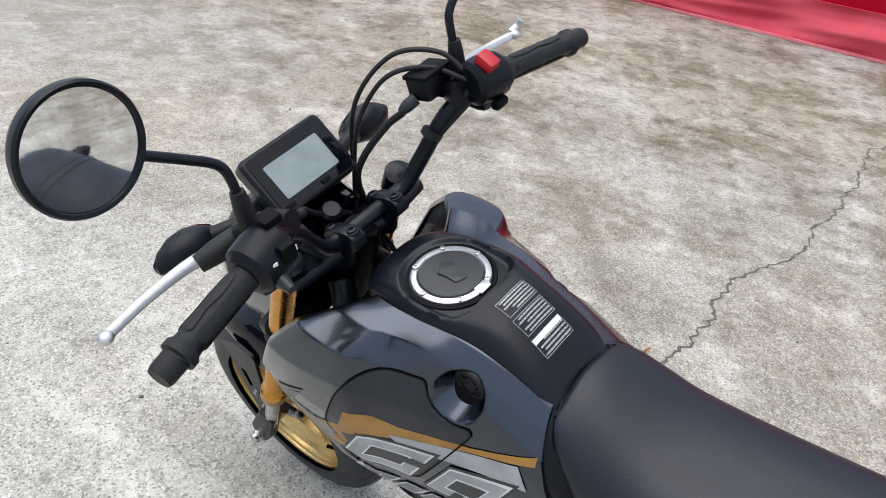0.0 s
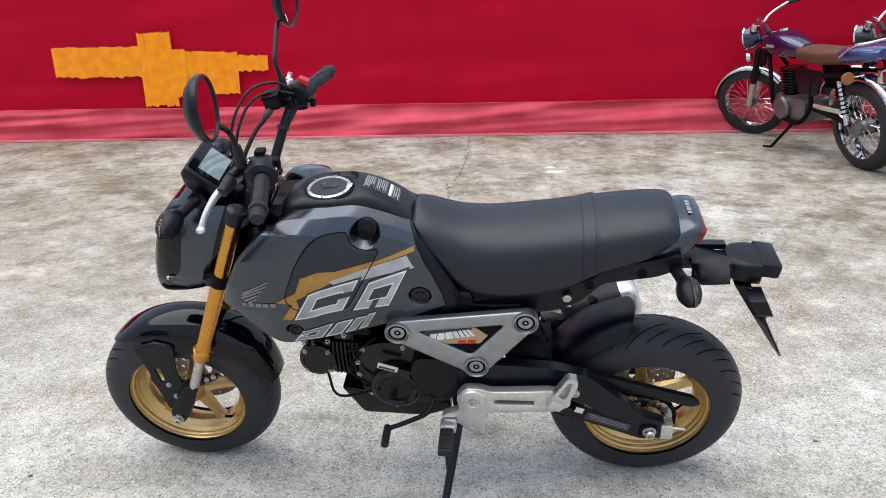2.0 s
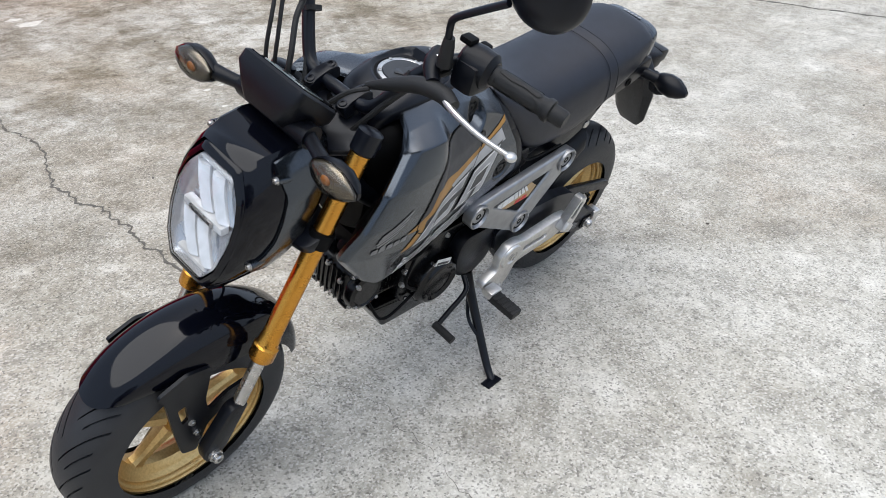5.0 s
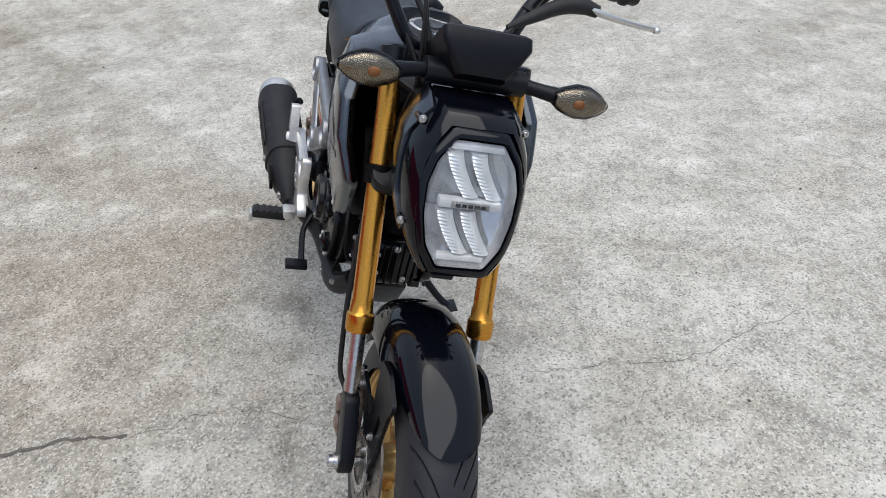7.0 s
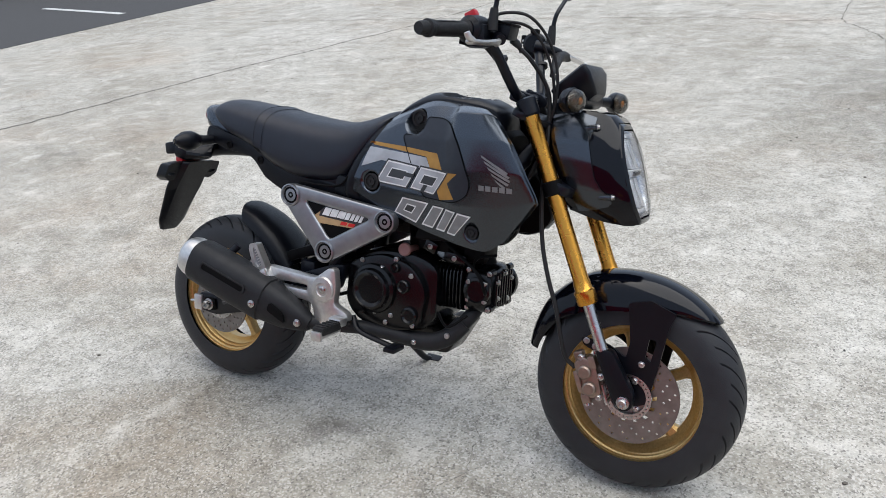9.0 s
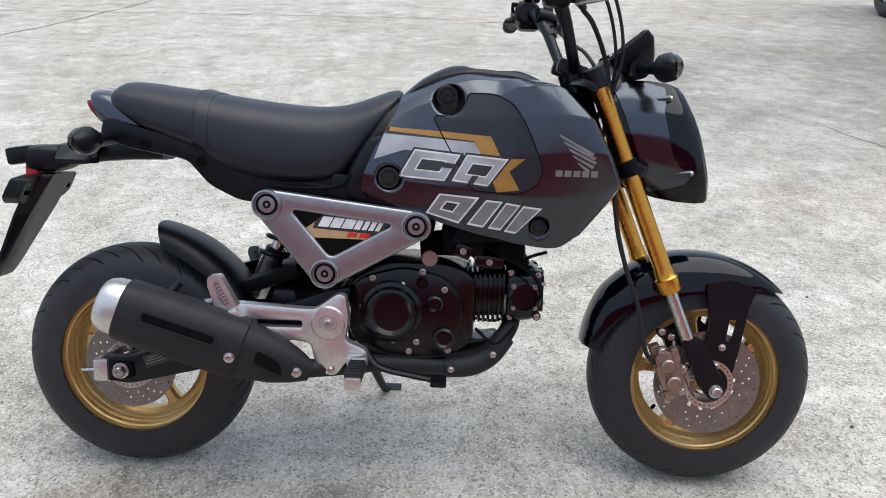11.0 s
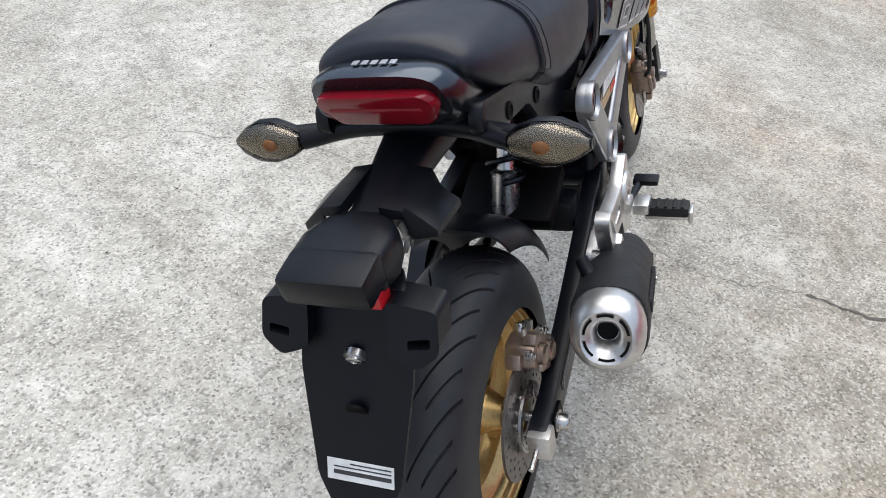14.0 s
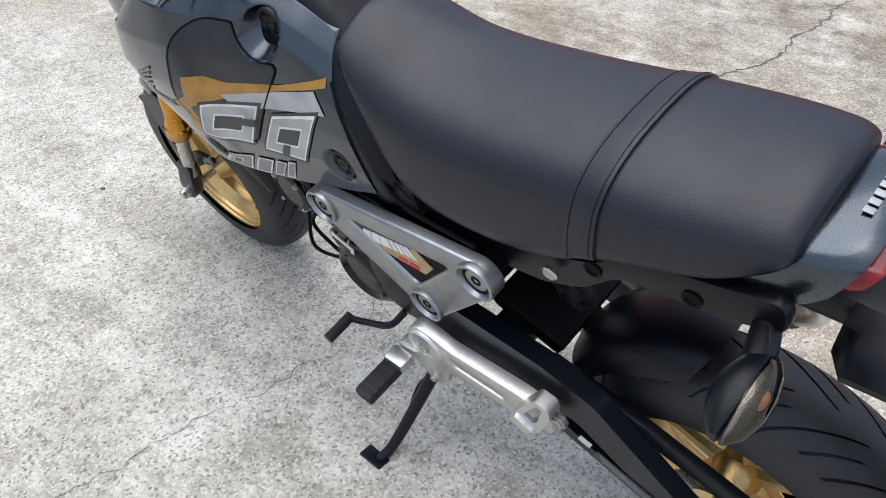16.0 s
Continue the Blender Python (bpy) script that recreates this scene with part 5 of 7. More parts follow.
for i in range(6):
    a = 0.4 + i * math.pi / 3
    bolt(cap, cap_c + V(0.0455 * math.cos(a), 0.0455 * math.sin(a), 0.0038), (0, 0, 1), 0.0028, 0.002, M_STEEL, "cap_screw")

# warning stickers: unreadable small print
for j, (x, yc) in enumerate(((0.652, -.006), (0.626, -.004), (0.599, -.002))):
    rect = lambda xa, xb, ya, yb: [(xa, ya), (xb, ya), (xb, yb), (xa, yb)]
    root = part("sticker", drape(rect(x - .0110, x + .0110, yc - .026, yc + .026), TT, 1, 0.0006, 0.01, up=True), M_MATTE, tank_top, "black warning sticker with white small print")
    for i in range(5):
        xx = x + .0080 - i * .0040
        ya, yb = yc - .024, yc + (.022, .019, .023, .012)[(i + j) % 4] - (.012 if j == 0 and i == 4 else 0)
        if j == 2 and i == 0:
            part("print_band", drape(rect(xx - .003, xx + .003, yc - .025, yc + .025), TT, 1, 0.001, 0.012, up=True), M_WHITE, root)
            continue
        y = ya
        n = 0
        while y < yb:
            w = (.0032, .0022, .0042, .0018, .0036)[(n + i * 2 + j) % 5]
            part("print_line", drape(rect(xx - .0010, xx + .0010, y, min(yb, y + w)), TT, 1, 0.001, 0.012, up=True), M_SMALLPRINT, root)
            y += w + .0009
            n += 1
    for r in (rect(x - .0110, x - .0105, yc - .026, yc + .026), rect(x + .0105, x + .0110, yc - .026, yc + .026), rect(x - .0110, x + .0110, yc - .026, yc - .0255), rect(x - .0110, x + .0110, yc + .0255, yc + .026)):
        part("print_border", drape(r, TT, 1, 0.001, 0.012, up=True), M_SMALLPRINT, root)

# dark tank hull and frame behind the shrouds
bm = bmesh.new()
loft(bm, [oval(.49, .71, .095, .08, 3), oval(.56, .70, .098, .10, 3), oval(.66, .70, .105, .125, 3.2), oval(.76, .70, .112, .13, 3.2), oval(.83, .69, .105, .125, 3.2), oval(.872, .68, .075, .10, 3)])
part("tank_hull", bm, M_PLASTIC_D, bike)
for s in (1, -1):
    # flat strip between shroud and seat, in two lengths
    edge = spline([V(*p) for p in ((.566, .056, .803), (.557, .079, .786), (.549, .097, .763), (.535, .110, .735), (.515, .120, .700), (.496, .124, .657), (.490, .121, .622), (.500, .115, .598))], 6)
    for lo, hi in ((0, 19), (19, len(edge))):
        bm = bmesh.new()
        rows = []
        seg = edge[lo:hi + 1] if hi < len(edge) else edge[lo:]
        for i, p in enumerate(seg):
            f = 0.0015 if (i == len(seg) - 1 and lo == 0) or (i == 0 and lo) else 0.0
            rows.append([V(p.x + dx, s * (p.y + dy - f), p.z + dz) for dx, dy, dz in ((.010, -.014, 0), (.004, -.003, 0), (-.004, -.001, -.001), (-.020, -.001, -.004), (-.030, -.004, -.006), (-.040, -.016, -.009))])
        loft(bm, rows, closed=False, caps=False)
        part("frame_cover", bm, M_PLASTIC, bike)
    bm = plate(rounded([(.52, .640), (.43, .655), (.42, .606), (.50, .585), (.66, .560), (.68, .600), (.60, .640)], .012), s * .085, s * .112, bevel=.005)
    part("lower_cover", bm, M_PLASTIC, bike)
    # main frame tubes
    bm = bmesh.new()
    tube(bm, [(.93, s * .03, .76), (.86, s * .075, .68), (.70, s * .095, .60), (.55, s * .10, .57), (.45, s * .105, .50), (.42, s * .10, .38)], 0.019, 12, 6)
    part("frame_rail", bm, M_MATTE, bike)
    bm = bmesh.new()
    tube(bm, [(.52, s * .09, .60), (.38, s * .09, .63), (.20, s * .085, .665), (.02, s * .07, .715)], 0.014, 10, 5)
    part("seat_rail", bm, M_MATTE, bike)
    bm = plate(rounded([(.66, .52), (.90, .535), (.935, .575), (.90, .66), (.86, .70), (.70, .60)], .02), s * .095, s * .115, bevel=.006)
    part("inner_duct", bm, M_PLASTIC_D, bike)
bm = bmesh.new()
box(bm, (.50, 0, .57), (.26, .15, .10), .02)
part("air_box", bm, M_PLASTIC_D, bike)

# ---- seat ----
seat = empty("seat")
seat.parent = bike
SEC = [(-0.014, 0.074, 0.776, 0.806, 2.4), (-0.008, 0.088, 0.765, 0.816, 2.8), (0.010, 0.097, 0.750, 0.821, 3.2), (0.05, 0.106, 0.724, 0.819, 3.4), (0.1, 0.112, 0.706, 0.813, 3.4), (0.16, 0.116, 0.682, 0.806, 3.4), (0.2, 0.119, 0.655, 0.8, 3.4), (0.26, 0.121, 0.632, 0.792, 3.4), (0.32, 0.122, 0.622, 0.785, 3.4), (0.38, 0.121, 0.62, 0.781, 3.3), (0.43, 0.117, 0.626, 0.784, 3.1), (0.465, 0.11, 0.652, 0.792, 2.9), (0.5, 0.1, 0.7, 0.804, 2.6), (0.53, 0.087, 0.742, 0.815, 2.4), (0.548, 0.07, 0.775, 0.818, 2.2), (0.556, 0.045, 0.795, 0.814, 2.0)]
N_RING = 36


def seat_ring(x, w, zb, zt, e, grow=0.0, down=0.0):
    h = (zt - zb) / 2
    ring = oval(x, (zt + zb) / 2, w + grow, h + grow, e, 0.10, N_RING)
    for p in ring:
        t = max(0.0, (p.z - (zb + h)) / h)
        p.z -= 0.012 * (abs(p.y) / w) ** 2 * t
    return ring


def seat_slice(x, grow):
    """The saddle's outline at x."""
    for a, b in zip(SEC, SEC[1:]):
        if x <= b[0]:
            t = (x - a[0]) / (b[0] - a[0])
            return seat_ring(x, *[p + (q - p) * t for p, q in zip(a[1:], b[1:])], grow=grow)


rings = [seat_ring(*q) for q in SEC]
cols = [spline([r[k] for r in rings], 4) for k in range(N_RING)]
bm = bmesh.new()
loft(bm, [[c[i] for c in cols] for i in range(len(cols[0]))])
part("cushion", bm, M_SEAT, seat, "black textured vinyl saddle")
# strap across the saddle
bm = bmesh.new()
st = []
for x, g0 in ((.156, .0002), (.1565, .0036), (.162, .0038), (.172, .0026), (.184, .0014), (.192, .0003)):
    st.append(seat_slice(x, g0))
keep = [k for k in range(N_RING) if st[0][k].z > 0.690]
order = sorted(keep, key=lambda k: math.atan2(st[0][k].z - 0.6, st[0][k].y))
loft(bm, [[r[k] for k in order] for r in st], closed=False)
part("strap", bm, M_SEAT, seat)
for x, lift in ((.1615, .0038), (.1875, .0011)):
    bm = bmesh.new()
    line = sorted([p for p in seat_slice(x, lift) if p.z > 0.692], key=lambda p: math.atan2(p.z - 0.6, p.y))
    tube(bm, line, 0.0005, 6, 2)
    part("stitching", bm, M_PLASTIC, seat)
# piping round the front lower edge
for s in (1, -1):
    bm = bmesh.new()
    tube(bm, [(.552, s * .060, .800), (.535, s * .086, .768), (.505, s * .106, .712), (.470, s * .118, .655), (.445, s * .121, .630), (.40, s * .122, .624), (.32, s * .123, .626)], 0.003, 8, 5)
    part("piping", bm, M_PLASTIC_D, seat)
bm = bmesh.new()
lathe(bm, [(0, 0), (0.0105, 0), (0.0105, 0.004), (0.008, 0.006), (0, 0.006)], (.218, .112, .640), (0, 1, -.1), 20)
part("seat_lock", bm, M_STEEL, seat)

# under-seat side panels and tail
for s in (1, -1):
    out = rounded([(.46, .625), (.40, .596), (.30, .586), (.24, .595), (.185, .622), (.14, .672), (.03, .690), (-.03, .715), (-.02, .75), (.10, .72), (.25, .66), (.45, .65)], .015)
    sp = part("side_panel", plate(out, s * .085, s * .103, bevel=.005), M_PLASTIC, bike, "black plastic panel under the saddle")
    for q in ((.17, .668), (.06, .70)):
        bm = bmesh.new()
        lathe(bm, [(0.011, 0), (0.011, .002), (.007, .003), (.006, .001), (0, .001)], (q[0], s * .103, q[1]), (0, s, 0), 16)
        part("plug", bm, M_PLASTIC_D, sp)
tail = empty("tail_unit")
tail.parent = bike
bm = bmesh.new()
loft(bm, [oval(.055, .722, .085, .030, 3.2), oval(.015, .745, .089, .046, 3.4, .05, shear=-.15), oval(-.020, .760, .088, .044, 3.8, .08, shear=-.25), oval(-.040, .766, .084, .038, 3.8, .08, shear=-.38), oval(-.050, .768, .078, .032, 3.8, .08, shear=-.42)])
part("tail_cowl", bm, M_GREY, tail, "metallic grey tail cowl behind the saddle")
for i in range(5):
    bm = bmesh.new()
    box(bm, (-.040, -.022 + i * .011, .8060), (.009, .0075, .0012), .0003, Matrix.Rotation(radians(-4), 4, "Y"))
    part("badge_bar", bm, M_SILVERPRINT, tail)
bm = bmesh.new()
out = [(-.064, .796), (.064, .796), (.074, .778), (.058, .747), (-.058, .747), (-.074, .778)]
out = [(y * .97, .760 + (z - .772) * .94) for y, z in out]
loft(bm, [[V(x, y * kk, .760 + (z - .760) * kk) for y, z in rounded(out, .008, 3)] for x, kk in ((-.034, 1.0), (-.054, 1.0), (-.060, .95), (-.062, .84))])
for v in bm.verts:
    v.co.x -= (v.co.z - .760) * .60
part("tail_light", bm, M_LENSRED, tail, "deep red tail light lens")
bm = bmesh.new()
box(bm, (-.0635, 0, .763), (.004, .108, .005), .0015)
part("lens_rib", bm, M_LENSRED, tail)
bm = bmesh.new()
tube(bm, [(-.02, -.13, .705), (.0, -.06, .712), (.0, .06, .712), (-.02, .13, .705)], .013, 12, 4)
part("signal_bar", bm, M_PLASTIC, tail)

# number plate carrier
car = empty("plate_carrier")
car.parent = bike
bm = bmesh.new()
loft(bm, [oval(.07, .686, .042, .022, 4), oval(.00, .684, .036, .022, 4), oval(-.06, .676, .029, .019, 4), oval(-.12, .665, .026, .017, 4), oval(-.165, .660, .032, .020, 4)])
part("arm", bm, M_PLASTIC, car)
for s in (1, -1):
    bm = bmesh.new()
    loft(bm, [[V(x, s * y, z + dz) for y, z, dz in ((.022, .694, 0), (.048, .690, 0), (w, .664, 0), (w, .656, 0), (.046, .680, 0), (.022, .680, 0))] for x, w in ((-.142, .052), (-.134, .078), (-.074, .082), (-.056, .056))])
    part("side_flap", bm, M_PLASTIC, car)
bm = bmesh.new()
loft(bm, [oval(-.138, .664, .034, .022, 4), oval(-.156, .662, .048, .027, 4), oval(-.180, .661, .053, .028, 5), oval(-.208, .662, .052, .024, 5)])
part("bracket_head", bm, M_PLASTIC, car)
bm = bmesh.new()
box(bm, (-.226, -.003, .667), (.048, .098, .036), .008, Matrix.Rotation(radians(-9), 4, "Y"))
part("plate_lamp", bm, M_PLASTIC, car)
bm = bmesh.new()
box(bm, (-.203, -.006, .634), (.026, .072, .026), .004)
part("red_reflector", bm, M_RED, car)
back = [(-.060, .63), (.060, .63), (.066, .55), (.050, .44), (.030, .406), (-.030, .406), (-.050, .44), (-.066, .55)]
PM = lambda y, z, o: V(-.219 - (.563 - z) * .50 + o, y, z)
bm = bmesh.new()
loft(bm, [[PM(y * k, z, o * (max(0.0, (z - .40) / .23) if o > .01 else 1.0)) for y, z in rounded(back, .008, 3)] for o, k in ((-.006, 1.0), (.0, 1.0), (.030, .72))])
flap = part("mud_flap", bm, M_PLASTIC, car)
bolt(car, PM(0, .563, -.007), (-.92, 0, -.39), .0095, .006)
bm = bmesh.new()
lathe(bm, [(0, 0), (.013, 0), (.013, .003), (.010, .004), (0, .003)], PM(0, .512, -.006), (-.92, 0, -.39), 20)
part("plug", bm, M_PLASTIC_D, car)
for s in (1, -1):
    o = rounded([(.045, .630), (.100, .624), (.102, .586), (.078, .570), (.045, .580)], .008)
    slot = rounded([(.068, .588), (.092, .591), (.092, .600), (.068, .597)], .002)
    bm = plate([(y * s, z) for y, z in o], -.012, .024, [[(y * s, z) for y, z in slot]], bevel=0)
    for v in bm.verts:
        v.co = PM(v.co.x, v.co.z, -v.co.y - .002)
    part("plate_wing", bm, M_PLASTIC, car)
bm = bmesh.new()
loft(bm, [[PM(y, z, o) for y, z in ((-.042, .459), (.038, .459), (.038, .438), (-.042, .438))] for o in (-.0062, -.0072)])
lab = part("paper_label", bm, M_LABELPALE, car, "white paper label with fine print")
for i in range(3):
    h = (.0010, .0010, .0040)[i]
    bm = bmesh.new()
    loft(bm, [[PM(y, z, o) for y, z in ((-.039, .4565 - i * .004), (.03 - .02 * (i == 0), .4565 - i * .004), (.03 - .02 * (i == 0), .4565 - h - i * .004), (-.039, .4565 - h - i * .004))] for o in (-.0072, -.0077)])
    part("print_line", bm, M_DARKPRINT, lab)

# ---- triangular frame trims ----
TRI = [(.597, .557), (.308, .592), (.420, .459)]


def hull_tri(r, n=9):
    """The triangle of three corners grown by r, with round corners."""
    c = [Vector((*p, 0)) for p in TRI]
    ctr = sum(c, V(0, 0, 0)) / 3
    out = []
    for i in range(3):
        a, p, b = c[i - 1], c[i], c[(i + 1) % 3]
        d1, d2 = (p - a).normalized(), (b - p).normalized()
        n1, n2 = V(d1.y, -d1.x, 0), V(d2.y, -d2.x, 0)
        if n1.dot(p - ctr) < 0:
            n1 = -n1
        if n2.dot(p - ctr) < 0:
            n2 = -n2
        for k in range(n):
            q = n1.slerp(n2, k / (n - 1))
            out.append((p.x + q.x * r, p.y + q.y * r))
    return out


def inner_tri(d, rr):
    c = [Vector((*p, 0)) for p in TRI]
    ctr = sum(c, V(0, 0, 0)) / 3
    lines = []
    pts = []
    for i in range(3):
        p, b = c[i], c[(i + 1) % 3]
        t = (b - p).normalized()
        nn = V(t.y, -t.x, 0)
        if nn.dot(ctr - p) < 0:
            nn = -nn
        lines.append((p + nn * (d + (.004, .029, .023)[i]), t))
    for i in range(3):
        (p, t), (q, u) = lines[i - 1], lines[i]
        den = t.x * u.y - t.y * u.x
        k = ((q.x - p.x) * u.y - (q.y - p.y) * u.x) / den
        x = p + t * k
        pts.append((x.x, x.y))
    return rounded(pts, rr, 4)


def frame_trim(s):
    root = empty("frame_trim")
    root.parent = bike
    y0 = .125
    bm = plate(hull_tri(.029), s * y0, s * (y0 + .019), [inner_tri(0, .012)], bevel=0)
    es = [e for e in bm.edges if len(e.link_faces) == 2 and e.calc_face_angle() > radians(60) and all(v.co.y * s > y0 + .01 for v in e.verts)]
    bmesh.ops.bevel(bm, geom=es, offset=.0065, segments=4, profile=.5, affect="EDGES")
    part("trim_frame", bm, M_TRIM, root, "satin silver-grey triangular frame trim")
    for x, z in TRI:
        bm = bmesh.new()
        lathe(bm, [(0.0275, -.02), (0.0295, 0.0), (0.0285, .004), (0.0255, .005), (0.0235, .001), (.022, -.006), (0, -.006)], (x, s * (y0 + .02), z), (0, s, 0), 32)
        part("boss", bm, M_TRIM, root)
        bm = bmesh.new()
        lathe(bm, [(.0228, -.006), (.0215, -.001), (.0165, -.0005), (.0150, -.0025), (.0085, -.0025), (.0075, -.0005), (.0035, -.0005), (.003, -.002), (0, -.002)], (x, s * (y0 + .02), z), (0, s, 0), 24)
        part("rubber_plug", bm, M_PLASTIC_D, root)
    part("insert", plate(inner_tri(-.003, .012), s * (y0 - .004), s * (y0 + .012), bevel=.001), M_PLASTIC_D, root)
    # printed plate on the insert
    yy = s * (y0 + .012)

    def flat(pts, mat, name, lift):
        bm = plate(pts, yy, yy + s * lift)
        part(name, bm, mat, root)
    if s > 0:
        pl, tx, rd = [(.540, .554), (.513, .568), (.424, .574), (.392, .550), (.410, .526), (.513, .522)], ((.530, .530), (.522, .550), (.434, .566), (.420, .548)), ((.462, .524), (.458, .534), (.420, .537), (.420, .527))
        band = [(.440, .546), (.424, .574), (.392, .550), (.410, .526), (.513, .522), (.525, .530)]
    else:
        pl, tx, rd = [(.378, .545), (.421, .578), (.538, .568), (.546, .558), (.504, .528), (.376, .530)], ((.406, .552), (.417, .572), (.534, .562), (.525, .545)), ((.462, .533), (.467, .542), (.508, .539), (.504, .531))
        band = [(.378, .545), (.400, .560), (.396, .548), (.500, .540), (.504, .528), (.376, .530)]
    flat(pl, M_DARKPRINT, "nameplate", .001)
    flat(band, M_TAN, "nameplate_band", .0016)

    def strip(q, u0, u1, mat, name, lift):
        a, b, c, d = [Vector((*p, 0)) for p in q]
        flat([tuple(a.lerp(d, u0)[:2]), tuple(b.lerp(c, u0)[:2]), tuple(b.lerp(c, u1)[:2]), tuple(a.lerp(d, u1)[:2])], mat, name, lift)
    for u0, u1 in ((0, .17), (.19, .36), (.38, .56), (.58, .68), (.71, .79), (.82, .90), (.93, 1.0)):
        strip(tx, u0, u1, M_WHITE, "nameplate_block", .0021)
    for u0, u1 in ((0, .45), (.55, 1)):
        strip(rd, u0, u1, M_REDPRINT, "nameplate_red", .0022)


for s in (1, -1):
    frame_trim(s)
    for x, z in TRI:
        bm = bmesh.new()
        tube(bm, [(x, s * .02, z), (x, s * .125, z)], .016, 12, 1)
        part("frame_mount", bm, M_PLASTIC_D, bike)
    indicator((-0.028, 0.172 * s, 0.706), (0.005, 0.06 * s, 0.712), s, True)


# ---- engine ----
eng = empty("engine")
eng.parent = bike
bm = bmesh.new()
out = rounded([(.45, .43), (.47, .30), (.52, .275), (.66, .275), (.715, .31), (.72, .45), (.66, .475), (.52, .475)], .03)
part("crankcase", plate(out, -.085, .085, bevel=.012), M_ENGINE, eng, "black crankcase")
bm.free()


def round_cover(c, r, y0, y1, s, name, step=.7):
    bm = bmesh.new()
    h = abs(y1 - y0)
    lathe(bm, [(0, -.01), (r, -.01), (r, h * .55), (r * .97, h * .7), (r * step + .004, h * .78), (r * step, h), (r * step - .006, h + .002), (r * step - .014, h - .004), (0, h - .003)], (c[0], y0, c[1]), (0, s, 0), 40)
    ob = part(name, bm, M_ENGINE, eng)
    for i in range(7):
        a = i * 2 * math.pi / 7 + .3
        bolt(ob, (c[0] + r * .93 * math.cos(a), y0 + s * h * .55, c[1] + r * .93 * math.sin(a)), (0, s, 0), .0045, .005, M_STEEL if i % 2 else M_ENGINE)
    return ob


round_cover((.620, .347), .066, .085, .115, 1, "generator_cover", .82)
round_cover((.549, .378), .064, -.085, -.128, -1, "clutch_cover", .78)
part("side_case", plate(rounded([(.57, .47), (.66, .45), (.70, .39), (.68, .29), (.60, .275), (.50, .285), (.46, .33), (.47, .44)], .03), -.105, -.08, bevel=.008), M_ENGINE, eng)
part("sprocket_cover", plate(rounded([(.57, .455), (.585, .41), (.565, .33), (.50, .315), (.455, .345), (.45, .42), (.48, .455)], .025), .08, .118, bevel=.01), M_PLASTIC, eng)
for q, r in (((.636, .396), .017), ((.656, .325), .022), ((.61, .44), .012)):
    bm = bmesh.new()
    lathe(bm, [(0, -.01), (r, -.01), (r, .008), (r * .8, .011), (r * .6, .007), (0, .007)], (q[0], -.105, q[1]), (0, -1, 0), 24)
    part("oil_cap", bm, M_ENGINE, eng)
for q in ((.655, .425), (.585, .295), (.664, .300), (.51, .445), (.61, .46), (.60, .315)):
    bolt(eng, (q[0], -.105, q[1]), (0, -1, 0), .0048)
for q in ((.70, .45), (.715, .37), (.69, .31), (.60, .46), (.57, .41), (.575, .33), (.715, .41)):
    bolt(eng, (q[0], .085, q[1]), (0, 1, 0), .0048)
# finned cylinder lying forward
bm = bmesh.new()
rings = []
for i in range(9):
    x = .694 + i * .0098
    for dx, g0 in ((0, .060), (.0012, .074), (.0048, .075), (.0062, .060)):
        rings.append(oval(x + dx, .402 + i * .0006, g0, g0 * .80, 5, n=24))
loft(bm, rings)
part("cylinder", bm, M_ENGINE, eng, "black finned cylinder")
bm = bmesh.new()
loft(bm, [oval(.782, .405, .066, .054, 4), oval(.796, .406, .072, .060, 4), oval(.834, .408, .070, .058, 3.6), oval(.850, .409, .060, .050, 3.2), oval(.857, .409, .046, .038, 3)])
head_block = part("cylinder_head", bm, M_ENGINE, eng)
for i in range(7):
    bm = bmesh.new()
    box(bm, (.840, -.042 + i * .014, .409), (.040, .0045, .094 - .006 * abs(i - 3)), .0012)
    part("fin", bm, M_ENGINE, head_block)
for s in (1, -1):
    bm = bmesh.new()
    lathe(bm, [(0, -.012), (.046, -.012), (.048, -.004), (.045, .008), (.036, .012), (.033, .009), (0, .009)] if s > 0 else [(0, -.012), (.034, -.012), (.036, -.004), (.034, .004), (.027, .007), (.024, .003), (0, .003)], (.818, s * .070, .407), (0, s, .05), 28)
    ob = part("head_cover", bm, M_ENGINE, eng)
    for i in range(4):
        a = .8 + i * math.pi / 2
        bolt(ob, (.818 + (.040 if s > 0 else .031) * math.cos(a), s * (.079 if s > 0 else .074), .407 + (.040 if s > 0 else .031) * math.sin(a)), (0, s, 0), .0042)
    for x, z in ((.790, .455), (.790, .362), (.846, .452), (.846, .364)):
        bm = bmesh.new()
        lathe(bm, [(0, -.02), (.009, -.02), (.009, .0), (.006, .002), (0, .002)], (x, s * .060, z), (0, s, 0), 12)
        nb = part("stud_boss", bm, M_ENGINE, eng)
        bolt(nb, (x, s * .062, z), (0, s, 0), .0045)
# brackets, injector and plug lead above the cylinder
bm = bmesh.new()
tube(bm, [(.835, -.06, .40), (.85, -.095, .415), (.83, -.10, .46), (.76, -.085, .50), (.70, -.06, .53)], .0042, 8, 6)
part("plug_lead", bm, M_PLASTIC_D, eng)
for c, sz, r in (((.745, -.040, .474), (.060, .030, .026), 6), ((.690, -.070, .500), (.035, .018, .028), 22), ((.745, .052, .480), (.050, .030, .030), -8)):
    bm = bmesh.new()
    box(bm, c, sz, .004, Matrix.Rotation(radians(r), 4, "Y"))
    ob = part("bracket", bm, M_ENGINE, eng)
    bolt(ob, (c[0], c[1] + (1 if c[1] > 0 else -1) * sz[1] / 2, c[2]), (0, 1 if c[1] > 0 else -1, 0), .005)
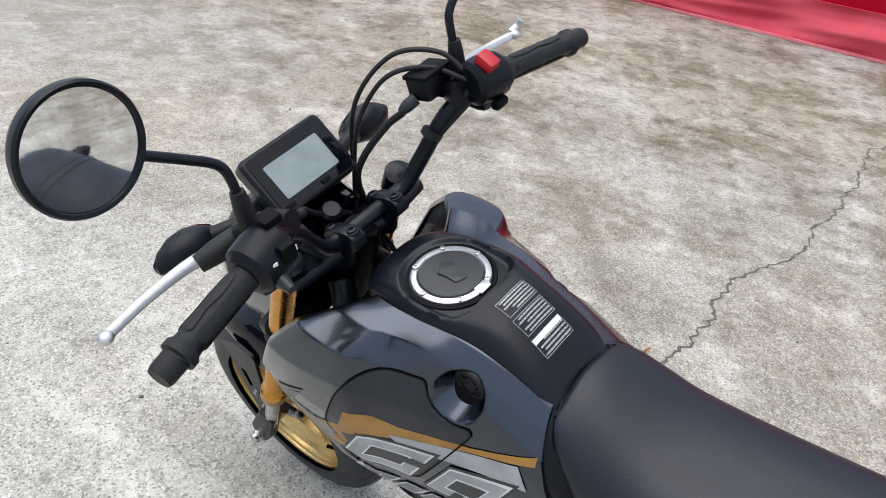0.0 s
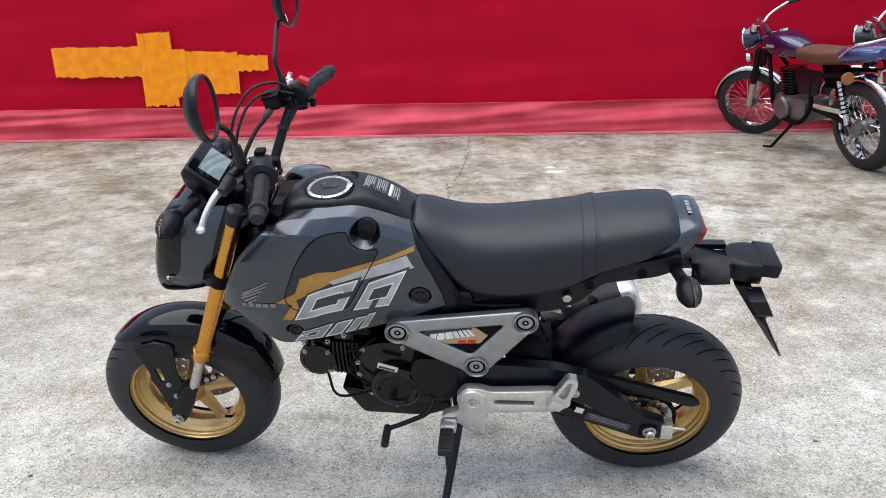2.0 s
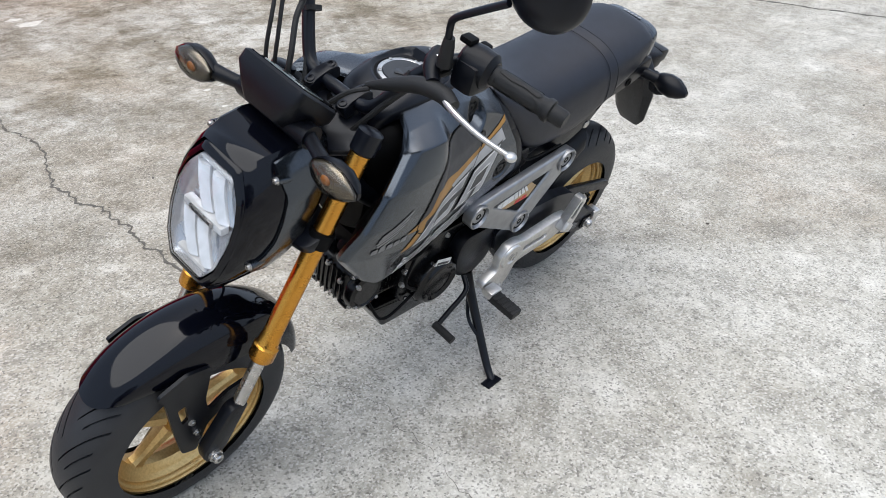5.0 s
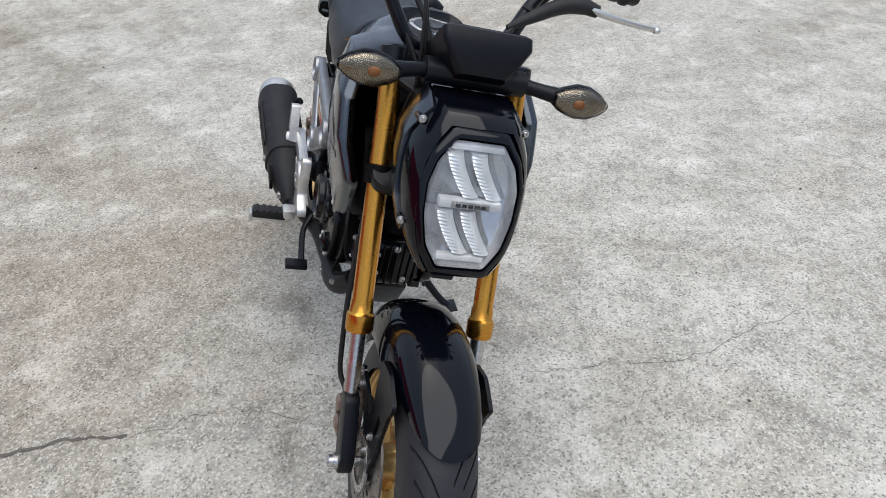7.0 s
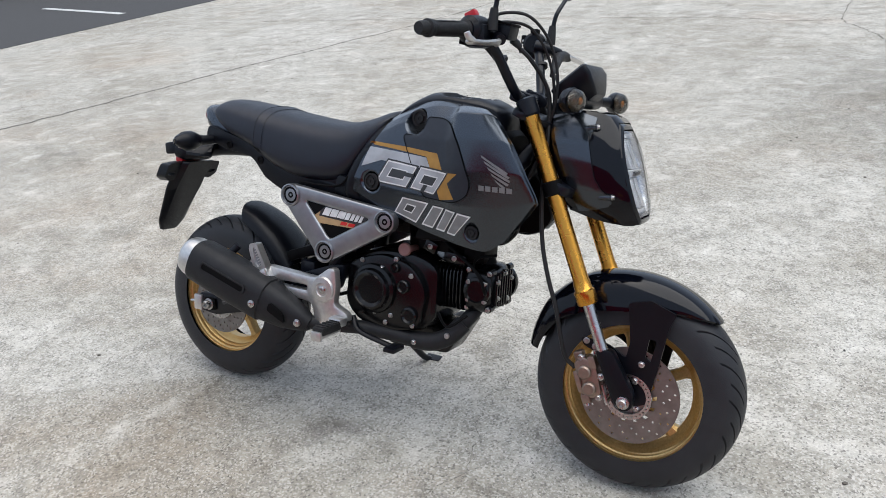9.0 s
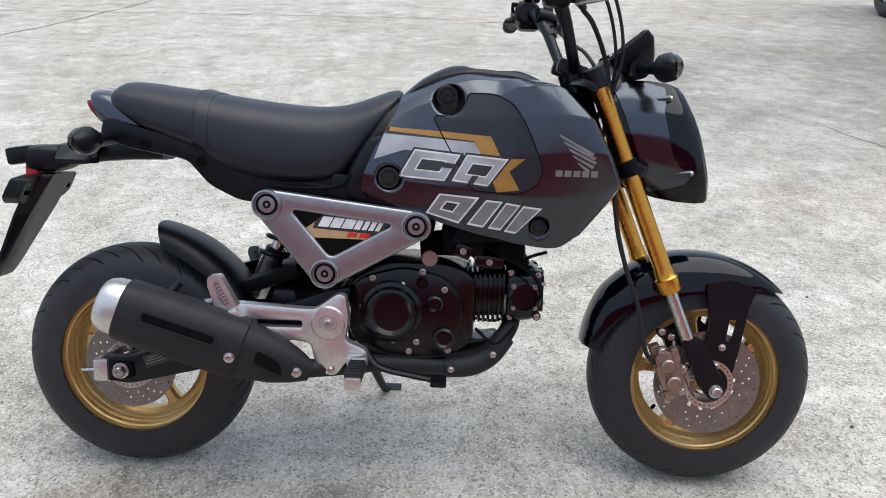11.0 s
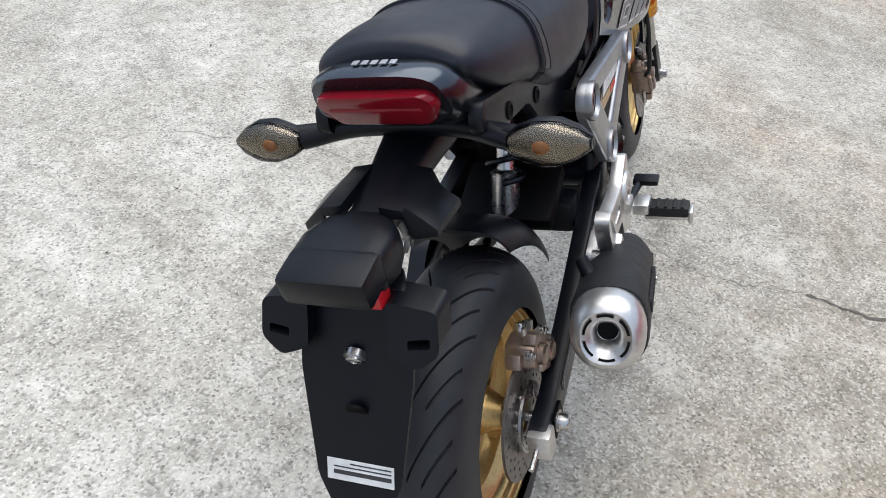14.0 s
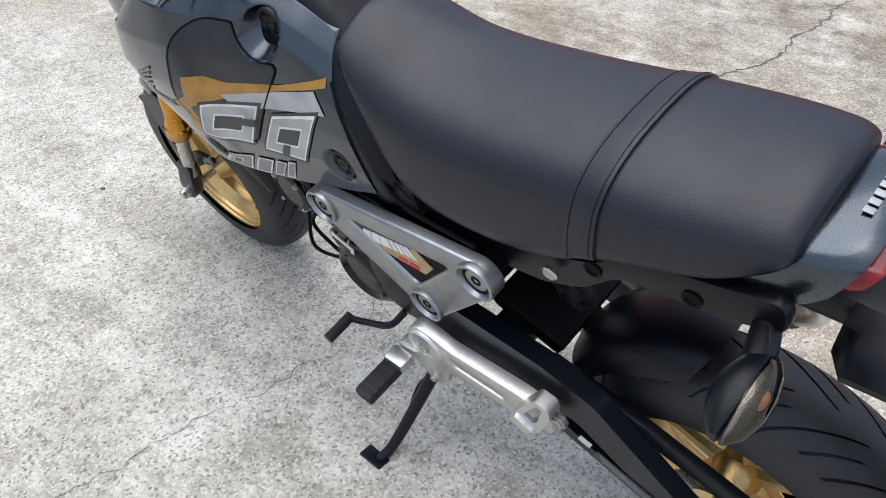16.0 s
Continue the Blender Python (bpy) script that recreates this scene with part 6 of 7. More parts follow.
for a in (0.5, 1.6, 2.6, 3.8, 5.2):
    bolt(eng, (.858, .045 * math.cos(a), .411 + .036 * math.sin(a)), (1, 0, 0), .005)
bm = bmesh.new()
lathe(bm, [(0, -.06), (.009, -.06), (.009, 0), (.0165, 0), (.0165, .007), (.014, .010), (0, .009)], (.622, -.082, .484), (.08, -1, .1), 24)
part("throttle_cap", bm, material("dull_red_rubber", (.26, .13, .12), .5), eng, "dull reddish round cap")
bm = bmesh.new()
tube(bm, [(.60, 0, .50), (.68, 0, .505), (.75, 0, .50), (.80, 0, .475), (.81, 0, .455)], [.026, .028, .026, .024, .026], 16, 5)
part("intake", bm, M_PLASTIC_D, eng)
bm = bmesh.new()
box(bm, (.69, -.02, .52), (.09, .09, .07), .015)
box(bm, (.79, .0, .49), (.06, .08, .05), .012)
part("throttle_body", bm, M_PLASTIC_D, eng)
bm = bmesh.new()
box(bm, (.635, .118, .425), (.050, .002, .016), .0005, Matrix.Rotation(radians(-18), 4, "Y"))
ob = part("sticker", bm, M_LABELPALE, eng, "small white printed label")
bm = bmesh.new()
box(bm, (.637, .1194, .423), (.040, .001, .006), .0002, Matrix.Rotation(radians(-18), 4, "Y"))
part("print_line", bm, M_DARKPRINT, ob)
bm = bmesh.new()
out = rounded([(.775, .305), (.722, .216), (.56, .208), (.49, .236), (.50, .29), (.70, .295)], .012)
part("belly_plate", plate(out, -.02, .064, bevel=.006), M_ENGINE, eng)
for k, (a, b, c) in enumerate((((.80, .07, .36), (.77, .10, .31), (.66, .09, .33)), ((.70, .09, .45), (.73, .105, .40), (.67, .10, .34)), ((.72, -.08, .34), (.76, -.10, .315), (.80, -.075, .345)), ((.66, .095, .50), (.70, .10, .47), (.74, .08, .44)), ((.80, -.06, .46), (.82, -.08, .49), (.86, -.06, .50)))):
    bm = bmesh.new()
    tube(bm, [a, b, c], .0035, 8, 6)
    part("wire", bm, M_PLASTIC_D, eng)

# ---- exhaust ----
exh = empty("exhaust")
exh.parent = bike
bm = bmesh.new()
tube(bm, [(.800, -.01, .362), (.792, -.04, .335), (.764, -.064, .298), (.730, -.076, .270), (.69, -.082, .260), (.62, -.09, .263), (.52, -.105, .268), (.44, -.135, .268), (.385, -.160, .270)], .0185, 16, 7)
part("header_pipe", bm, M_HEAT, exh, "matte black exhaust pipe")
bm = bmesh.new()
tube(bm, [(.782, -.056, .318), (.752, -.074, .283), (.712, -.083, .263), (.66, -.086, .259)], .0228, 16, 6)
ob = part("heat_guard", bm, M_HEAT, exh)
for q in ((.757, -.096, .290), (.672, -.108, .260)):
    bolt(ob, q, (0, -1, 0), .005)
A0, A1 = V(.392, -.165, .268), V(.006, -.207, .408)
ad = (A1 - A0).normalized()


def muf_ring(t, w, h, e=2.6, n=28):
    c = A0.lerp(A1, t)
    side = ad.cross(V(0, 0, 1)).normalized()
    up = side.cross(ad)
    out = []
    for k in range(n):
        a = 2 * math.pi * k / n
        cs, sn = math.cos(a), math.sin(a)
        out.append(c + side * (w * math.copysign(abs(cs) ** (2 / e), cs)) + up * (h * math.copysign(abs(sn) ** (2 / e), sn)))
    return out


bm = bmesh.new()
loft(bm, [muf_ring(t, w, h) for t, w, h in ((-.01, .018, .018), (.06, .028, .032), (.16, .038, .046), (.30, .046, .055), (.34, .047, .057))])
ob = part("front_shield", bm, M_HEAT, exh, "matte black plastic heat shield")
bm = bmesh.new()
loft(bm, [muf_ring(t, w, h) for t, w, h in ((.325, .048, .058), (.33, .0505, .0605), (.60, .0525, .0615), (.88, .0525, .0585), (.90, .0505, .0565))])
sh = part("rear_shield", bm, M_HEAT, exh, "matte black muffler cover with a long slot")
side = ad.cross(V(0, 0, 1)).normalized()
up = side.cross(ad)
if side.y > 0:
    side, up = -side, up
MM = Matrix(((ad.x, side.x, up.x, 0), (ad.y, side.y, up.y, 0), (ad.z, side.z, up.z, 0), (0, 0, 0, 1)))


def on_muffler(x, z, d):
    return A0 + ad * x + side * d + up * z


bm = plate(rounded([(.18, 0.002), (.33, 0.002), (.33, 0.026), (.18, 0.026)], .010), .0505, .0545, [rounded([(.186, 0.006), (.324, 0.006), (.324, 0.022), (.186, 0.022)], .008)])
for v in bm.verts:
    v.co = on_muffler(v.co.x, v.co.z, v.co.y)
part("slot_rim", bm, M_HEAT, sh)
bm = plate(rounded([(.187, 0.006), (.323, 0.006), (.323, 0.022), (.187, 0.022)], .008), .0505, .0530)
for v in bm.verts:
    v.co = on_muffler(v.co.x, v.co.z, v.co.y)
part("slot", bm, M_PLASTIC_D, sh)
bm = plate(rounded([(.045, -.012), (.105, -.004), (.105, .020), (.060, .010)], .008), .040, .047)
for v in bm.verts:
    v.co = on_muffler(v.co.x, v.co.z, v.co.y)
part("slot", bm, M_PLASTIC_D, ob)
for x, z, d in ((.022, -.002, .027), (.150, -.008, .051)):
    bolt(exh, on_muffler(x, z, d), side, .0075, .005)
bm = bmesh.new()
loft(bm, [muf_ring(t, w, h, 2.3) for t, w, h in ((.895, .0495, .0555), (.95, .049, .053), (.985, .044, .047), (1.0, .037, .040), (1.004, .033, .036), (.99, .022, .024), (.97, .016, .017), (.93, .014, .014))])
part("end_cap", bm, M_SILVER, exh, "satin silver muffler end cap")
bm = bmesh.new()
loft(bm, [muf_ring(t, w, h, 2) for t, w, h in ((.9305, .0138, .0138), (.932, .001, .001))])
part("outlet", bm, M_PLASTIC_D, exh)
for i in range(6):
    a0 = i * math.pi / 3 + .15
    bm = bmesh.new()
    c = A0.lerp(A1, 1.0005)
    tube(bm, [c + side * (.0285 * math.cos(a)) + up * (.031 * math.sin(a)) for a in (a0, a0 + .25, a0 + .5, a0 + .75)], .0018, 6, 2)
    part("end_slot", bm, M_PLASTIC_D, exh)
bm = bmesh.new()
tube(bm, [(.135, -.15, .435), (.12, -.165, .415), (.10, -.185, .405)], .010, 10, 3)
part("hanger", bm, M_PLASTIC, exh)

# ---- swingarm, chain, shock ----
sw = empty("swingarm")
sw.parent = bike
for s in (1, -1):
    y = s * .112
    up_y = s * .100
    out = rounded([(.47, .43), (.40, .45), (.24, .440), (.16, .418), (.02, .290), (-.035, .268), (-.045, .222), (.02, .214), (.12, .255), (.30, .325), (.45, .36)], .014)
    slot = rounded([(.205, .350), (.182, .342), (.085, .270), (.098, .263), (.208, .318)], .008)
    if s > 0:
        bm = plate(out, y - .014, y + .014, [slot], bevel=0)
    else:
        out2 = rounded([(.47, .43), (.42, .42), (.20, .335), (.02, .272), (-.045, .268), (-.045, .222), (.02, .214), (.22, .262), (.45, .36)], .012)
        bm = plate(out2, y - .014, y + .014, bevel=.005)
    arm = part("arm", bm, M_MATTE, sw, "satin black swingarm")
    bm = bmesh.new()
    box(bm, (-.038, y + s * .004, .243), (.030, .034, .046), .005)
    part("chain_adjuster", bm, M_SILVER, sw)
    bm = bmesh.new()
    tube(bm, [(-.05, y, .240), (-.085, y, .236)], .004, 8, 1)
    part("adjuster_bolt", bm, M_STEEL, sw)
    part("axle_block", plate(rounded([(-.014, .222), (.030, .230), (.026, .262), (-.014, .262)], .004), y + s * .012, y + s * .018), M_PLASTIC_D, sw)
    bolt(sw, (RA.x, y + s * .018, RA.z), (0, s, 0), .0125, .016)
    bm = bmesh.new()
    box(bm, (.105, y + s * .0152, .280 if s < 0 else .272), (.115, .0012, .024), .0003, Matrix.Rotation(radians(-19 if s < 0 else -21), 4, "Y"))
    lab = part("label", bm, M_DARKPRINT, sw)
    for i in range(3):
        bm = bmesh.new()
        box(bm, (.105 - .002 * i, y + s * .0162, (.287 if s < 0 else .279) - i * .0065), (.10, .0012, .0016), .0002, Matrix.Rotation(radians(-19 if s < 0 else -21), 4, "Y"))
        part("print_line", bm, M_GREYPRINT, lab)
bm = bmesh.new()
box(bm, (.175, .1275, .308), (.020, .0014, .016), .0003, Matrix.Rotation(radians(-20), 4, "Y"))
part("sticker", bm, M_LABELPALE, sw)
bm = bmesh.new()
tube(bm, [(.43, -.12, .40), (.43, .12, .40)], .024, 16, 1)
box(bm, (.33, 0, .385), (.05, .20, .06), .012)
part("crossmember", bm, M_MATTE, sw)
part("chain_guard", plate(rounded([(.25, .418), (.10, .388), (-.095, .330), (-.118, .308), (-.092, .300), (-.008, .326), (.12, .358), (.25, .385)], .008), .084, .100, bevel=.003), M_PLASTIC, sw)
# sprocket and chain
holes = [circle(0, 0, .036, 24)] + [circle(.05 * math.cos(a), .05 * math.sin(a), .007, 10) for a in (i * math.pi / 3 for i in range(6))]
teeth = []
for i in range(34):
    for dr, da in ((.0, 0), (.006, .35), (.006, .6), (0, .95)):
        a = (i + da) * 2 * math.pi / 34
        teeth.append(((.064 + dr) * math.cos(a), (.064 + dr) * math.sin(a)))
part("sprocket", plate(teeth, .075, .080, holes, m=Matrix.Translation((RA.x, 0, RA.z))), M_STEEL, sw)
chain = bmesh.new()
path = []
for i in range(15):
    a = math.pi / 2 + .18 + math.pi * i / 14 * .93
    path.append((RA.x + .067 * math.cos(a), RA.z + .067 * math.sin(a)))
front = [(.52 + .026 * math.cos(a), .38 + .026 * math.sin(a)) for a in (-math.pi / 2 + math.pi * i / 6 for i in range(7))]
low = [(path[-1][0] + (front[0][0] - path[-1][0]) * i / 38, path[-1][1] + (front[0][1] - path[-1][1]) * i / 38) for i in range(1, 38)]
high = [(front[-1][0] + (path[0][0] - front[-1][0]) * i / 38, front[-1][1] + (path[0][1] - front[-1][1]) * i / 38) for i in range(1, 38)]
loop = path + low + front + high
for i, (x, z) in enumerate(loop):
    x2, z2 = loop[(i + 1) % len(loop)]
    a = math.atan2(z2 - z, x2 - x)
    box(chain, ((x + x2) / 2, .0775, (z + z2) / 2), (math.hypot(x2 - x, z2 - z) * .98, .016 if i % 2 else .011, .010), .002, Matrix.Rotation(-a, 4, "Y"), 1)
part("chain", chain, M_PLASTIC_D, sw, "dark drive chain")
bm = bmesh.new()
tube(bm, [(RA.x, -.12, RA.z), (RA.x, .12, RA.z)], .009, 12, 1)
part("axle", bm, M_STEEL, sw)
shock = empty("rear_shock")
shock.parent = bike
S0, S1 = V(.335, 0, .575), V(.245, 0, .375)
bm = bmesh.new()
tube(bm, [S0, S1], .014, 16, 1)
part("damper_rod", bm, M_STEEL, shock)
bm = bmesh.new()
tube(bm, [S0.lerp(S1, .46), S0.lerp(S1, .48), S0.lerp(S1, .50), S0.lerp(S1, .98)], [.020, .025, .023, .022], 20, 1)
part("damper_body", bm, M_STEEL, shock, "polished steel damper body")
bm = bmesh.new()
sd = (S1 - S0).normalized()
u1 = sd.orthogonal().normalized()
u2 = sd.cross(u1)
tube(bm, [S0.lerp(S1, .03 + .52 * i / 72) + (u1 * math.cos(i * .27) + u2 * math.sin(i * .27)) * .028 for i in range(73)], .0052, 8, 1)
part("spring", bm, M_MATTE, shock)
hug = part("hugger", arch(RA, 30, 81, lambda t: .286 + .008 * t, lambda t: .078 - .010 * max(0, t - .6) * 2, lambda t: .040, n=30, edge=lambda t, u: -.12 * u ** 2 * t), M_PLASTIC, bike, "black plastic rear tyre hugger")
bm = bmesh.new()
box(bm, (.30, 0, .43), (.12, .16, .03), .01, Matrix.Rotation(radians(-20), 4, "Y"))
box(bm, (.37, .0, .52), (.02, .14, .14), .008)
part("hugger_mount", bm, M_PLASTIC_D, bike)


# ---- foot controls ----
def foot_bracket(s):
    root = empty("footrest_bracket")
    root.parent = bike
    y = s * .150
    top = [(.412, .402), (.448, .402)] if s > 0 else [(.405, .392), (.448, .424), (.464, .420)]
    out = rounded([(.470, .372), (.462, .330), (.505, .312), (.508, .292), (.466, .288), (.446, .258), (.424, .258), (.405, .280), (.394, .322), (.372, .326), (.240, .332), (.198, .352), (.205, .392), (.250, .400), (.385, .392)] + top, .012)
    slot = rounded([(.378, .354), (.286, .354), (.286, .367), (.378, .367)], .005)
    bm = plate(out, y - .011, y + .011, [slot], bevel=0)
    es = [e for e in bm.edges if len(e.link_faces) == 2 and e.calc_face_angle() > radians(60) and all(v.co.y * s > abs(y) + .005 for v in e.verts)]
    bmesh.ops.bevel(bm, geom=es, offset=.004, segments=2, profile=.5, affect="EDGES")
    part("bracket", bm, M_SILVER, root, "cast silver alloy footrest bracket")
    bm = bmesh.new()
    lathe(bm, [(0.034, -.012), (.034, .004), (.031, .008), (.018, .009), (.016, .006), (0, .006)], (.430, y + s * .008, .365), (0, s, 0), 32)
    part("boss", bm, M_SILVER, root)
    bolt(root, (.430, y + s * .014, .365), (0, s, 0), .008)
    bolt(root, (.435, y + s * .011, .270), (0, s, 0), .006)
    # folded passenger peg
    m = Matrix.Translation((.226 if s > 0 else .238, y + s * .018, .402)) @ Matrix.Rotation(radians(60), 4, "Y")
    loop_out = rounded([(-.064, -.006), (-.050, -.016), (.012, -.028), (.040, -.024), (.044, .014), (-.056, .016)], .007)
    loop_in = rounded([(-.050, -.002), (-.010, -.013), (.004, -.010), (.000, .006), (-.048, .007)], .004)
    part("passenger_peg", plate(loop_out, -.011, .011, [loop_in], bevel=0, m=m), M_SILVER, root, "folded cast alloy passenger peg with an open middle")
    part("peg_web", plate(rounded([(-.054, -.006), (.010, -.018), (.004, .010), (-.052, .010)], .004), -.006, .004, m=m), M_TRIM, root)
    for i in range(7):
        bm = bmesh.new()
        box(bm, m @ V(-.046 + i * .007, s * .0050, -.001), (.0024, .004, .012), .0006, Matrix.Rotation(radians(60), 4, "Y"))
        part("peg_groove", bm, M_SILVER, root)
    bm = bmesh.new()
    box(bm, m @ V(.026, s * .004, -.004), (.026, .030, .034), .006, Matrix.Rotation(radians(60), 4, "Y"))
    part("peg_knuckle", bm, M_SILVER, root)
    bolt(root, (.192, y + s * .008, .394), (0, s, 0), .009)
    # rider's peg
    bm = bmesh.new()
    box(bm, (.490, s * .178, .296), (.040, .03, .022), .006)
    part("peg_mount", bm, M_SILVER, root)
    bm = bmesh.new()
    box(bm, (.492, s * .222, .290), (.034, .078, .020), .005)
    part("peg_rubber", bm, M_GRIP, root, "black ribbed rubber footrest pad")
    if s < 0:
        bm = bmesh.new()
        box(bm, (.492, s * .224, .2765), (.026, .082, .009), .003)
        box(bm, (.492, s * .264, .279), (.030, .008, .024), .003)
        part("peg_bar", bm, M_SILVER, root)
    for i in range(5):
        bm = bmesh.new()
        box(bm, (.492, s * (.192 + i * .0145), .3008), (.030, .006, .003), .001)
        part("peg_rib", bm, M_GRIP, root)


for s in (1, -1):
    foot_bracket(s)
bm = bmesh.new()
tube(bm, [(.53, .115, .318), (.545, .142, .300), (.60, .150, .272), (.643, .156, .256)], .0062, 10, 5)
lv = part("shift_lever", bm, M_PLASTIC, bike)
bm = bmesh.new()
tube(bm, [(.645, .150, .256), (.645, .208, .254)], .0098, 12, 1)
part("shift_rubber", bm, M_GRIP, lv)
bm = bmesh.new()
tube(bm, [(.50, -.125, .30), (.53, -.142, .272), (.60, -.148, .258), (.640, -.150, .252)], .0075, 10, 5, .7)
box(bm, (.648, -.162, .254), (.032, .050, .012), .004)
part("brake_pedal", bm, M_PLASTIC, bike)
stand = empty("side_stand")
stand.parent = bike
bm = bmesh.new()
tube(bm, [(.468, .085, .268), (.475, .125, .215), (.500, .235, .098), (.512, .276, .071)], [.013, .012, .010, .009], 12, 5)
part("leg", bm, M_MATTE, stand, "satin black side stand leg")
bm = bmesh.new()
box(bm, (.520, .279, .0755), (.050, .028, .008), .003, Matrix.Rotation(radians(16.5), 4, "X"))
part("foot", bm, M_MATTE, stand)
bm = bmesh.new()
tube(bm, [(.462, .095, .262), (.478, .118, .20), (.500, .155, .17), (.492, .205, .135)], .0045, 8, 5)
part("kick_rod", bm, M_MATTE, stand)
bm = bmesh.new()
box(bm, (.462, .072, .285), (.05, .03, .05), .008)
part("pivot_block", bm, M_PLASTIC_D, stand)


# ---- cables and hoses ----
def cable(points, r, name="cable", mat=None):
    bm = bmesh.new()
    tube(bm, points, r, 8, 8)
    return part(name, bm, mat or M_GRIP, bike)


cable([(.900, -.105, .972), (.922, -.092, .950), (.948, -.066, .905), (.962, -.060, .86), (.972, -.080, .78), (.978, -.104, .66), (.990, -.112, .56), (1.012, -.116, .48), (1.036, -.118, .418), (1.050, -.116, .36), (1.064, -.112, .31), (1.085, -.100, .285)], .0050, "brake_hose")
cable([(.84, -.168, 1.015), (.880, -.160, 1.038), (.930, -.128, 1.034), (.968, -.092, .98), (.985, -.080, .90), (.970, -.07, .82), (.92, -.05, .72)], .0034, "throttle_cable")
cable([(.84, -.165, 1.008), (.885, -.145, 1.022), (.930, -.112, 1.010), (.962, -.082, .95), (.975, -.068, .87), (.96, -.05, .80), (.90, -.04, .70)], .0034, "throttle_cable")
cable([(.914, .080, .922), (.935, .055, .905), (.958, .02, .862), (.962, -.045, .810), (.95, -.09, .72), (.88, -.09, .58)], .0042, "clutch_cable")
cable([(.838, .165, .98), (.862, .125, .940), (.888, .095, .895), (.92, .06, .83)], .0052, "wiring_loom")
cable([(.838, -.165, .98), (.862, -.125, .940), (.888, -.095, .895), (.92, -.06, .83)], .0052, "wiring_loom")
for s in (1, -1):
    bm = bmesh.new()
    lathe(bm, [(.0115, -.004), (.0145, -.004), (.0145, .004), (.0115, .004)], (.866, s * .118, .945), (-.25, .5 * s, .8), 14)
    part("cable_tie", bm, M_GRIP, bike)


# ---- classic motorcycles by the wall ----
def spoked_wheel(root, x, R, w, front, cast=None):
    hub = empty("front_wheel" if front else "rear_wheel")
    hub.parent = root
    c = V(x, 0, R)
    bm = bmesh.new()
    prof = [(R - .085 + (.085) * math.sin(math.pi * k / 14) ** .6, -math.cos(math.pi * k / 14) * w / 2) for k in range(15)]
    lathe(bm, prof, c, (0, 1, 0), 56, closed=True)
    part("tyre", bm, M_RUBBER, hub)
    bm = bmesh.new()
    r0 = R - .082
    lathe(bm, [(r0 + .006, -w * .34), (r0 - .004, -w * .30), (r0 - .012, 0), (r0 - .004, w * .30), (r0 + .006, w * .34), (r0 - .003, w * .36), (r0 - .020, 0), (r0 - .003, -w * .36)], c, (0, 1, 0), 56, closed=True)
    part("rim", bm, cast or M_CHROME, hub, "blue painted wheel rim" if cast else "chrome wheel rim")
    if cast:
        for i in range(5):
            a = i * 2 * math.pi / 5 + .3
            bm = bmesh.new()
            tube(bm, [c + V(.03 * math.cos(a), 0, .03 * math.sin(a)), c + V((r0 - .014) * math.cos(a + .12), 0, (r0 - .014) * math.sin(a + .12))], [.024, .016], 10, 1, .7)
            part("spoke", bm, cast, hub)
        bm = bmesh.new()
        lathe(bm, [(0, -.05), (.045, -.045), (.05, 0), (.045, .045), (0, .05)], c, (0, 1, 0), 24)
        part("hub", bm, cast, hub)
        return c
    bm = bmesh.new()
    for i in range(32):
        a = i * math.pi / 16
        b = a + (.5 if i % 2 else -.5)
        yy = .03 if i % 4 < 2 else -.03
        tube(bm, [c + V(.045 * math.cos(b), yy, .045 * math.sin(b)), c + V((r0 - .012) * math.cos(a), 0, (r0 - .012) * math.sin(a))], .0018, 5, 1)
    part("spokes", bm, M_CHROME, hub)
    bm = bmesh.new()
    lathe(bm, [(0, -.06), (.025, -.055), (.045, -.03), (.036, 0), (.045, .03), (.025, .055), (0, .06)], c, (0, 1, 0), 24)
    part("hub", bm, M_CAST, hub)
    return c


